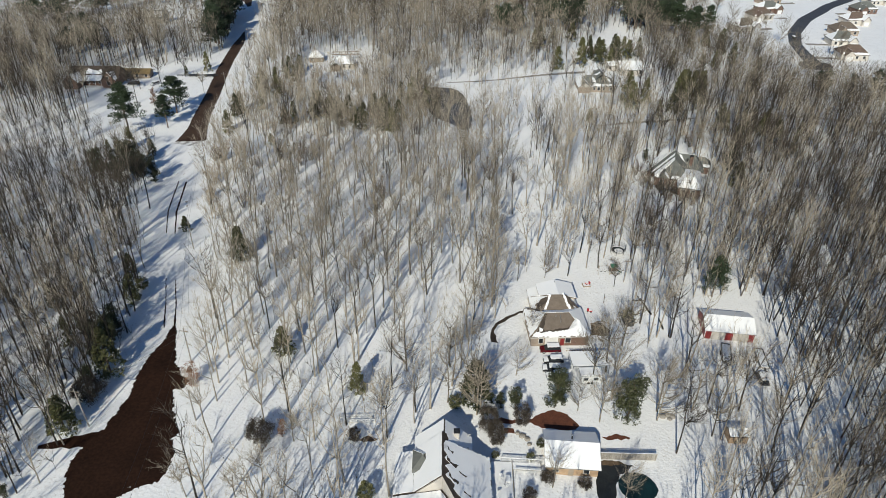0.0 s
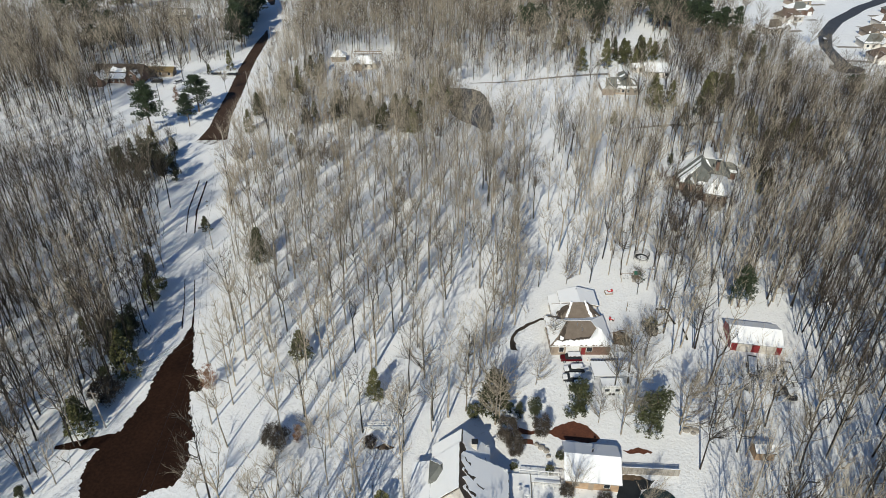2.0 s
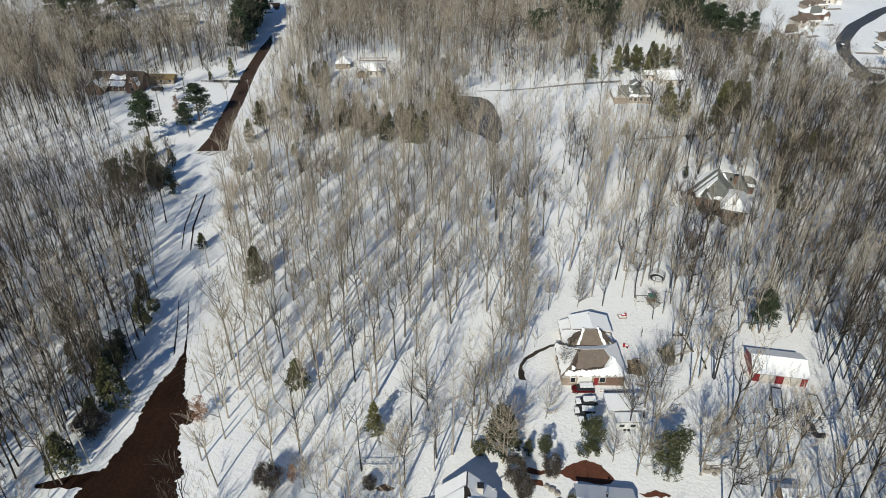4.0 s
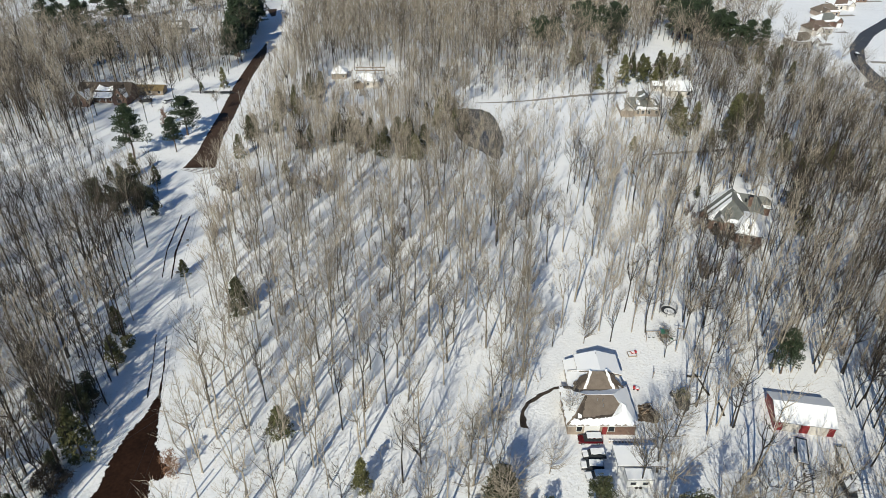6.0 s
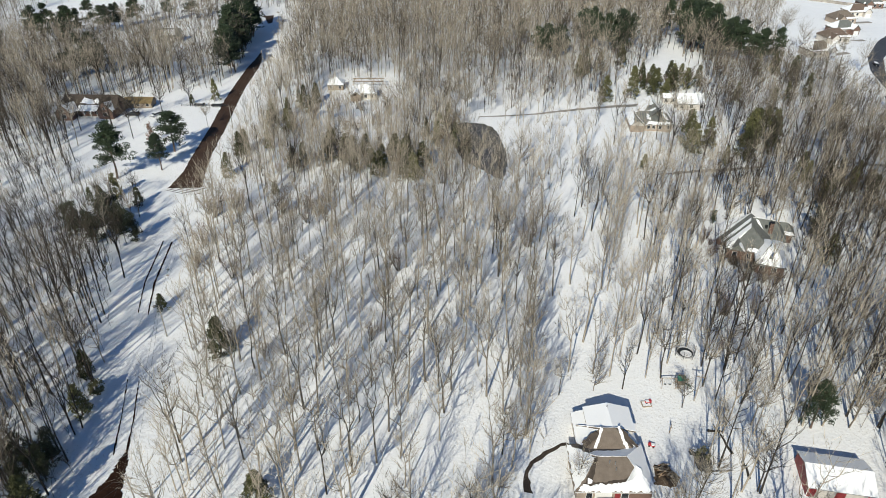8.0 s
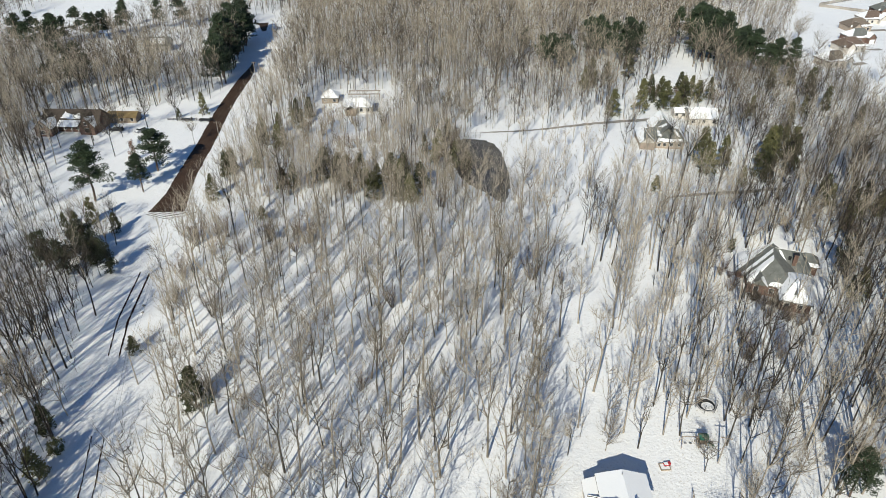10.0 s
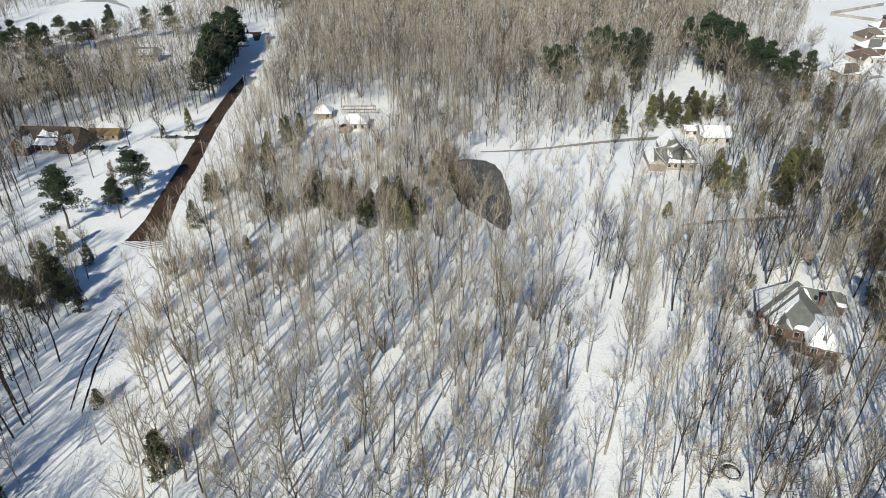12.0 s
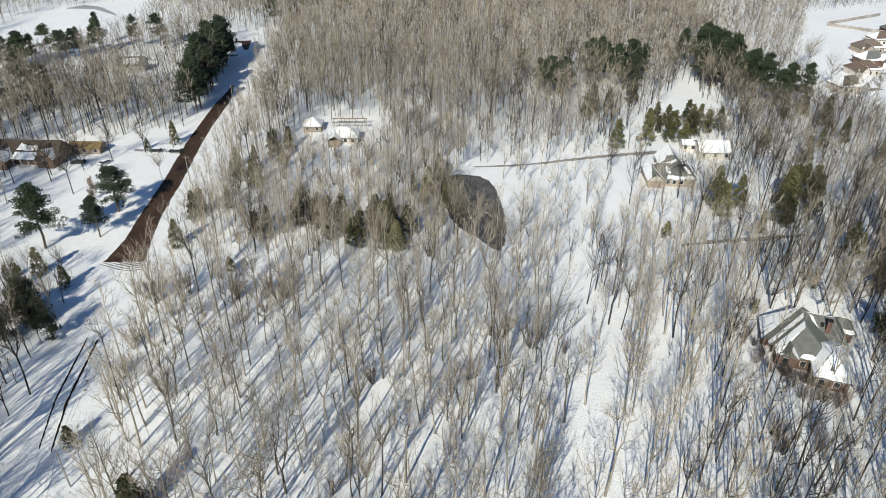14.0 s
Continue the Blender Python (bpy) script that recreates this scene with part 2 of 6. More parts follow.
def near_line(line, x, y):
    """Distance of points from a polyline."""
    x, y = np.asarray(x, float), np.asarray(y, float)
    best = np.full(x.shape, 1e9)
    for (x1, y1), (x2, y2) in zip(line, line[1:]):
        dx, dy = x2 - x1, y2 - y1
        f = np.clip(((x - x1) * dx + (y - y1) * dy) / (dx * dx + dy * dy), 0, 1)
        best = np.minimum(best, np.hypot(x - x1 - f * dx, y - y1 - f * dy))
    return best


def sheet(name, poly, material, lift, label, rng, amount=0.3, step=1.5, thick=0.25, category="", kind="structure"):
    """A ragged patch that lies on the ground."""
    bm = bmesh.new()
    top = [bm.verts.new((x, y, gz(x, y) + lift)) for x, y in ragged(poly, amount, step, rng)]
    low = [bm.verts.new((v.co.x, v.co.y, v.co.z - thick)) for v in top]
    f = bm.faces.new(top)
    for i in range(len(top)):
        j = (i + 1) % len(top)
        bm.faces.new((top[j], top[i], low[i], low[j]))
    bmesh.ops.triangulate(bm, faces=[f])
    me = mesh_of(bm, name)
    me.materials.append(material)
    return tagged(new(name, me), label, category, "", kind)


def strip(name, line, widths, material, lift, label, rng, amount=0.2, step=1.5, category="road", kind="structure"):
    """A road along a centre line with uneven edges, draped on the ground."""
    pts, wid = [], []
    for (a, b), (w0, w1) in zip(zip(line, line[1:]), zip(widths, widths[1:])):
        n = max(1, int(math.dist(a, b) / step))
        for k in range(n):
            f = k / n
            pts.append((a[0] + (b[0] - a[0]) * f, a[1] + (b[1] - a[1]) * f))
            wid.append(w0 + (w1 - w0) * f)
    pts.append(line[-1])
    wid.append(widths[-1])
    bm = bmesh.new()
    rows = []
    for i, (x, y) in enumerate(pts):
        p, q = pts[max(0, i - 2)], pts[min(len(pts) - 1, i + 2)]
        d = math.dist(p, q) or 1
        nx, ny = -(q[1] - p[1]) / d, (q[0] - p[0]) / d
        row = []
        for k in range(5):
            o = (k / 2 - 1) * wid[i] / 2
            if k in (0, 4):
                o += rng.uniform(-amount, amount)
            row.append(bm.verts.new((x + nx * o, y + ny * o, gz(x + nx * o, y + ny * o) + lift)))
        rows.append(row)
    for r0, r1 in zip(rows, rows[1:]):
        for k in range(4):
            bm.faces.new((r0[k], r0[k + 1], r1[k + 1], r1[k]))
    me = mesh_of(bm, name)
    me.materials.append(material)
    return tagged(new(name, me), label, category, "", kind)


# ---- ground, roads, pond ----
RNG = random.Random(7)
bm = bmesh.new()
xs = [-4000, -2500, -1500, -900, -650] + [-500 + 4 * i for i in range(192)] + [300, 420, 700, 1200, 2200, 4000]
ys = [-3000, -1500, -700, -300, -120, -40] + [4 * i for i in range(180)] + [740, 800, 950, 1300, 2200, 4500]
grid = [[bm.verts.new((x, y, gz(x, y))) for x in xs] for y in ys]
for r0, r1 in zip(grid, grid[1:]):
    for k in range(len(xs) - 1):
        bm.faces.new((r0[k], r0[k + 1], r1[k + 1], r1[k]))
me = mesh_of(bm, "ground")
me.materials.append(SNOW_GROUND)
for p in me.polygons:
    p.use_smooth = True
tagged(new("ground", me), "snow-covered ground with leaf litter showing through", "ground", "", "structure")

STREET = [(-73, 30), (-73, 62), (-74, 80), (-80, 104), (-88, 122), (-100, 144), (-114, 171), (-124, 195), (-132, 214)]
FAR_STREET = [(-131.5, 214), (-134, 224), (-137.5, 234), (-146, 262), (-156, 293), (-167, 335), (-181, 375), (-196, 412), (-204, 430)]
sheet("street_turnaround", [(-84, 113.5), (-82.5, 112.5), (-79.6, 106.5), (-76.9, 101.6), (-73.3, 97.8), (-71, 97), (-71, 94.3), (-73.1, 93.8), (-70.8, 89), (-67.5, 84.3), (-66, 83.1),
      (-66.9, 81.4), (-64.6, 78.3), (-63.9, 75.1), (-64.3, 71.7), (-66, 70.7), (-69.3, 67.9), (-70.8, 65.4), (-72, 60), (-77, 58), (-78.8, 64.9), (-80.6, 67.6), (-82.7, 72.4), (-82.8, 75.1),
      (-81.4, 81.3), (-81.3, 90), (-83.2, 97.5), (-83.7, 103), (-83, 106.7)], ASPHALT, 0.05, "wet dark brown asphalt street cleared of snow", RNG, 0.32, 0.35, category="road")
for k, pts in enumerate(([(-68.6, 71.3), (-73, 69.3), (-75.6, 66.4)], [(-68.5, 69.7), (-72.5, 68.6), (-76, 65.6)], [(-73.2, 71.6), (-71.2, 70.9), (-70, 70.9)], [(-72.2, 71.2), (-73.6, 69.8), (-77, 66.6)])):
    strip("slush_streak", pts, [0.14, 0.2, 0.1], SNOW_DIRTY, 0.062, "thin streak of slush left by turning tyres", RNG, 0.05, 0.6)
strip("side_driveway", [(-81, 78.4), (-84, 77.6), (-88.2, 75.6), (-91, 74.8)], [4.4, 3.4, 1.6, 0.3], ASPHALT, 0.035, "narrow dark side drive between snow banks", RNG, 0.4)
strip("road_north", FAR_STREET[:6] + [(-170, 346), (-174, 358)], [11, 8.0, 6.8, 6.2, 5.8, 5.4, 3.6, 0.4], ASPHALT_FAR, 0.06, "brown wet asphalt road through the woods", RNG, 0.25)
sheet("road_far_end", [(-207, 425), (-200, 429), (-196, 419), (-193.5, 412), (-195, 410), (-199.5, 417), (-202.5, 422)], ASPHALT_FAR, 0.06, "brown wet asphalt where the far road bends", RNG, 0.3, category="road")
strip("snow_lane", [(-222, 428), (-206, 437), (-192, 449)], [6, 6, 6], SNOW, 0.04, "snow-covered cross street at the bend", RNG, 0.3)
strip("frozen_creek", [(-348, 468), (-341, 474), (-329, 474), (-306, 460)], [1.5, 10, 6, 1.0], GREY_ICE, 0.05, "grey frozen creek across the snowy field", RNG, 0.5, category="creek")
strip("snow_bank", [(-66, 291), (-56.8, 293.5), (-49.3, 295.5), (-42.8, 292), (-36.5, 282.5), (-32, 269.5), (-29.2, 260), (-28.4, 249)], [2, 4, 4.5, 5, 4, 4, 3.5, 2], SNOW, 0.12, "smooth white snow bank round the pond", RNG, 0.4, category="snow")
for off, w in ((-1.5, 0.35), (1.2, 0.5)):
    strip("tyre_track", [(x + off, y) for x, y in ((-84, 112), (-88.5, 121), (-94, 131))], [w * 0.9, w * 0.5, 0.1], ASPHALT, 0.045, "dark wet tyre track in the snow", RNG, 0.12, 0.8)
    strip("tyre_track", [(x + off, y) for x, y in ((-105.5, 152), (-111.5, 164), (-118.5, 183.5))], [0.2, w, w * 0.9], ASPHALT, 0.045, "dark wet tyre track in the snow", RNG, 0.10, 0.8)
for k in range(7):
    a = (-137 + k * 0.5, 211.5 + k * 0.75)
    strip("tyre_track", [a, (a[0] + 7, a[1] - 1.2 + 0.2 * k), (a[0] + 12, a[1] - 0.6)], [0.18, 0.3, 0.15], ASPHALT, 0.07, "dark wet tyre track in the snow", RNG, 0.08, 0.8)
strip("snow_lane", [(-126, 216), (-98, 225), (-55, 227), (-20, 232)], [7, 5, 5, 4], SNOW, 0.03, "snow-covered lane through the woods", RNG, 0.5)
strip("gravel_driveway", [(-52, 297), (-38, 302), (-17, 312), (4, 323), (14, 327)], [0.6, 1.2, 1.9, 2.4, 3], DRIVE, 0.05, "grey gravel driveway between snow", RNG, 0.3)
strip("gravel_lane", [(18, 260), (25, 263), (40, 269), (56, 276)], [0.6, 1.8, 2.3, 1.0], DRIVE, 0.05, "brown gravel lane between snow", RNG, 0.4)
strip("gravel_lane", [(84, 286), (100, 286), (130, 285), (165, 288)], [1.5, 2.2, 2.2, 2.2], DRIVE, 0.05, "brown gravel lane between snow", RNG, 0.4)
strip("subdivision_road", [(125, 366), (124.5, 380), (125, 400), (130, 423), (143, 454), (166, 492), (190, 524), (230, 570)], [8, 7, 6.5, 7, 7.5, 7.5, 8, 8], ASPHALT_BLUE, 0.07, "curved grey asphalt street between snowy lawns", RNG, 0.15)
sheet("subdivision_turnaround", [(125 + 8 * math.cos(a * 0.4), 361 + 7 * math.sin(a * 0.4)) for a in range(16)], ASPHALT_BLUE, 0.075, "round asphalt turnaround at the street's end", RNG, 0.2, category="road")
sheet("pond", [(-58.5, 287), (-54.3, 290.7), (-46.4, 290.9), (-41.3, 286.3), (-37.5, 276.7), (-33.6, 264.1), (-32.2, 255.6), (-31.6, 244.3), (-34.9, 244.7), (-40, 249.9), (-45.2, 253.1), (-49.7, 259.1), (-54, 268), (-57.5, 277)], POND, 0.05, "dark still pond with thin grey ice", RNG, 0.35, 1.2, category="pond")
sheet("leaf_ditch", [(-9, 122), (-9.6, 125.8), (-8.8, 128.8), (-6, 132.4), (-2.6, 135.2), (-1.9, 135.1), (-5.2, 132.0), (-7.9, 128.7), (-8.7, 126), (-7.4, 122)], WET_LITTER, 0.045, "curved ditch of bare brown soil", RNG, 0.2, 0.8, category="soil")
sheet("bare_soil", [(1, 98.6), (3, 101), (6, 102.8), (9, 102.2), (11.5, 99.6), (10, 98), (4, 97.6)], SOIL, 0.045, "bare red soil bank melted free of snow", RNG, 0.25, 0.7, category="soil")
sheet("bare_soil", [(-6, 97.5), (-4.2, 98.8), (-2, 98.6), (0, 99.3), (-0.6, 98), (-3, 97.4)], SOIL, 0.045, "bare red soil melted free of snow", RNG, 0.2, 0.6, category="soil")
sheet("bare_soil", [(-3.4, 94.6), (-3.2, 96), (-1.4, 96.4), (-1, 95.2)], SOIL, 0.045, "bare red soil melted free of snow", RNG, 0.2, 0.6, category="soil")
sheet("bare_soil", [(16, 97.2), (19, 98.6), (21.5, 98), (18, 96.8)], SOIL, 0.045, "bare soil showing behind the cabin", RNG, 0.25, 0.6, category="soil")


# ---- bare trees ----
def tube(out, pts, radii, sides):
    """Adds a tube that ends in a point; out = [verts, tris]."""
    base = len(out[0])
    n = len(pts)
    for i in range(n - 1):
        d = pts[i + 1] - pts[max(0, i - 1)]
        d = d / (np.linalg.norm(d) + 1e-9)
        s = np.cross(d, (0.31, 0.88, 0.21))
        s /= np.linalg.norm(s) + 1e-9
        t = np.cross(d, s)
        for k in range(sides):
            a = 2 * math.pi * k / sides
            out[0].append(pts[i] + (s * math.cos(a) + t * math.sin(a)) * radii[i])
    out[0].append(pts[-1])
    tip = len(out[0]) - 1
    for i in range(n - 2):
        for k in range(sides):
            a, b = base + i * sides + k, base + i * sides + (k + 1) % sides
            out[1] += [(a, b, b + sides), (a, b + sides, a + sides)]
    for k in range(sides):
        out[1].append((base + (n - 2) * sides + k, base + (n - 2) * sides + (k + 1) % sides, tip))


def sliver(out, p, d, length, width, rng):
    """One thin twig."""
    s = np.cross(d, rng.normal(size=3))
    s /= np.linalg.norm(s) + 1e-9
    base = len(out[0])
    out[0] += [p - s * width / 2, p + s * width / 2, p + d * length]
    out[1].append((base, base + 1, base + 2))


def unit(v):
    return v / (np.linalg.norm(v) + 1e-9)


def bare_tree(seed, h, spread, clear, limbs, seconds, twigs, sides=4, thick=1.0, detail=2, width=0.06, rise=(1.0, 2.6)):
    """A leafless tree with a broom of rising limbs: (wood, crown), each [verts, tris]. clear: share of the height without limbs; rise: steepness of the limbs."""
    rng = np.random.default_rng(seed)
    wood, crown = [[], []], [[], []]
    r0 = 0.0088 * h * thick
    forks = rng.choice([1, 1, 2, 2, 3])
    fork_z = h * rng.uniform(0.22, 0.6) if forks > 1 else h
    leaders = []
    lean = rng.normal(0, 0.03, 2)
    count = (3, 4, 7)[detail]
    if forks == 1:
        z = np.linspace(0, h, count)
        pts = [np.array((lean[0] * q + rng.normal(0, 0.005 * h) * (q > 0), lean[1] * q + rng.normal(0, 0.005 * h) * (q > 0), q)) for q in z]
        pts[0][2] = -0.4
        tube(wood, pts, [r0 * (1.25 - 0.3 * min(1, q / h * 8)) * (1 - 0.88 * q / h) + 0.02 for q in z], sides)
        leaders.append(pts)
    else:
        foot = [np.array((0, 0, -0.4)), np.array((lean[0] * fork_z, lean[1] * fork_z, fork_z * 0.6)), np.array((lean[0] * fork_z, lean[1] * fork_z, fork_z))]
        tube(wood, foot[::2 if detail == 0 else 1] + [foot[-1] + np.array((0, 0, 0.5))], [r0 * 1.25, r0, r0 * 0.92, 0.01][1 if detail == 0 else 0:], sides)
        a0 = rng.uniform(0, 6.3)
        for k in range(forks):
            a = a0 + k * 2 * math.pi / forks + rng.normal(0, 0.3)
            out_dir = np.array((math.cos(a), math.sin(a), 0))
            top = h * rng.uniform(0.82, 1.0)
            reach = spread * rng.uniform(0.15, 0.42)
            steps = np.linspace(0, 1, (3, 4, 6)[detail])
            pts = []
            for q in steps:
                pts.append(foot[-1] + out_dir * reach * (q ** 0.75) + np.array((rng.normal(0, 0.15), rng.normal(0, 0.15), (top - fork_z) * q)) * (1 if q else 0))
            tube(wood, pts, [r0 * 0.72 * (1 - 0.85 * q) + 0.018 for q in steps], 3)
            leaders.append(pts)
    joints = []
    for k in range(limbs):
        pts = leaders[k % len(leaders)]
        lo = clear * h
        z = lo + (h * 0.95 - lo) * rng.uniform(0, 1) ** 0.85
        zs = [p[2] for p in pts]
        if z < zs[0]:
            z = zs[0] + 0.3 * (zs[-1] - zs[0]) * rng.uniform(0.1, 1)
        z = min(z, zs[-1] * 0.97)
        i = max(0, min(len(zs) - 2, int(np.searchsorted(zs, z)) - 1))
        f = (z - zs[i]) / (zs[i + 1] - zs[i])
        p = pts[i] * (1 - f) + pts[i + 1] * f
        a = rng.uniform(0, 6.283)
        level = (z - lo) / (h - lo + 1e-6)
        reach = spread * rng.uniform(0.3, 0.72) * (1.1 - 0.6 * level)
        climb = min(reach * rng.uniform(*rise), (h * 1.03 - z) * rng.uniform(0.75, 1.0) + 0.4)
        side = np.array((-math.sin(a), math.cos(a), 0)) * rng.normal(0, 0.14) * reach
        out_dir = np.array((math.cos(a), math.sin(a), 0)) * reach
        up = np.array((0, 0, climb))
        q1 = p + out_dir * 0.48 + up * 0.3 + side
        q2 = p + out_dir * 0.8 + up * 0.66 + side * rng.uniform(-1, 1.5)
        q3 = p + out_dir * rng.uniform(0.88, 1.12) + up
        r = 0.02 + 0.0088 * (reach + 0.5 * climb) * thick
        if detail == 2:
            tube(wood, [p, q1, q2, q3], [r, r * 0.72, r * 0.45, 0], 3)
        elif detail == 1:
            tube(wood, [p, q1, q3], [r * 1.1, r * 0.75, 0], 3)
        else:
            tube(wood, [p, q3], [r * 1.2, 0], 3)
        joints += [(p, q1, unit(q1 - p)), (q1, q2, unit(q2 - q1)), (q2, q3, unit(q3 - q2)), (q1, q3, unit(q3 - q1))]
    joints += [(pts[-2], pts[-1], np.array((0, 0, 1.0))) for pts in leaders]
    tips = []
    for k in range(seconds):
        a, b, d = joints[rng.integers(len(joints))]
        f = rng.uniform(0.1, 1)
        p = a * (1 - f) + b * f
        e = unit(d + rng.normal(0, 0.42, 3) + np.array((0, 0, 0.3)))
        length = rng.uniform(1.1, 2.9) * spread / 4.4
        end = p + e * length
        if detail == 2:
            tube(crown, [p, end], [0.022 + 0.01 * thick, 0], 3)
        else:
            sliver(crown, p, e, length, width * 1.25, rng)
        tips.append((p, end, e))
    for k in range(twigs):
        a, b, d = tips[rng.integers(len(tips))] if rng.random() < 0.72 else joints[rng.integers(len(joints))]
        f = rng.uniform(0.15, 1)
        sliver(crown, a * (1 - f) + b * f, unit(d + rng.normal(0, 0.45, 3) + np.array((0, 0, 0.3))), rng.uniform(0.8, 2.2), width * rng.uniform(0.7, 1.35), rng)
    return [(np.array(v, np.float32), np.array(t, np.int32)) for v, t in (wood, crown)]


def bare_bush(seed, stems=16, twigs=300):
    """A leafless many-stemmed bush one metre high: (wood, crown)."""
    rng = np.random.default_rng(seed)
    wood, crown, joints = [[], []], [[], []], []
    for k in range(stems):
        a, out_ = rng.uniform(0, 6.283), rng.uniform(0.08, 0.5)
        p = np.array((math.cos(a) * 0.05, math.sin(a) * 0.05, -0.03))
        q = np.array((math.cos(a) * out_ * 0.6, math.sin(a) * out_ * 0.6, rng.uniform(0.35, 0.55)))
        e = np.array((math.cos(a) * out_, math.sin(a) * out_, rng.uniform(0.65, 0.95))) + rng.normal(0, 0.04, 3)
        tube(wood, [p, q, e], [0.011, 0.007, 0], 3)
        joints += [(p * 0.5 + q * 0.5, q, unit(q - p)), (q, e, unit(e - q)), (q, e, unit(e - q))]
    for k in range(twigs):
        a, b, d = joints[rng.integers(len(joints))]
        f = rng.uniform(0, 1)
        sliver(crown, a * (1 - f) + b * f, unit(d + rng.normal(0, 0.5, 3) + np.array((0, 0, 0.2))), rng.uniform(0.12, 0.34), rng.uniform(0.006, 0.013), rng)
    return [(np.array(v, np.float32), np.array(t, np.int32)) for v, t in (wood, crown)]


def tri_mesh(name, verts, tris, materials, slots=None):
    me = bpy.data.meshes.new(name)
    me.vertices.add(len(verts))
    me.vertices.foreach_set("co", np.ascontiguousarray(verts, np.float32).ravel())
    me.loops.add(len(tris) * 3)
    me.loops.foreach_set("vertex_index", np.ascontiguousarray(tris, np.int32).ravel())
    me.polygons.add(len(tris))
    me.polygons.foreach_set("loop_start", np.arange(0, len(tris) * 3, 3, dtype=np.int32))
    me.polygons.foreach_set("loop_total", np.full(len(tris), 3, np.int32))
    for m in materials:
        me.materials.append(m)
    if slots is not None:
        me.polygons.foreach_set("material_index", slots.astype(np.int32))
    me.update(calc_edges=True)
    return me


TALL = [bare_tree(100 + i, 16.5 + 1.0 * (i % 6), 4.8 + 0.5 * (i % 4), 0.34 if i % 3 else 0.24, 19, 70, 330, 4, 1.0, 2, 0.036) for i in range(14)]
MID = [bare_tree(150 + i, 16.5 + 1.0 * (i % 6), 4.8 + 0.5 * (i % 4), 0.34 if i % 3 else 0.24, 14, 36, 170, 3, 1.0, 1, 0.055) for i in range(14)]
FAR = [bare_tree(200 + i, 15.0 + 1.1 * (i % 5), 6.4 + 0.5 * (i % 4), 0.2, 12, 20, 112, 3, 0.95, 0, 0.090, (0.6, 1.9)) for i in range(10)]
FAR_OFF = [bare_tree(240 + i, 15.0 + 1.1 * (i % 5), 6.8 + 0.5 * (i % 4), 0.16, 6, 8, 56, 3, 0.9, 0, 0.16, (0.6, 1.8)) for i in range(8)]
WIDE = [bare_tree(300 + i, 14.5 + 1.3 * (i % 3), 7.8, 0.16, 28, 150, 760, 4, 1.2, 2, 0.040, (0.55, 1.5)) for i in range(5)]
SAPLING = [bare_tree(400 + i, 4.5 + 0.9 * i, 2.4, 0.08, 5, 5, 34, 3, 0.8, 0, 0.045) for i in range(6)]

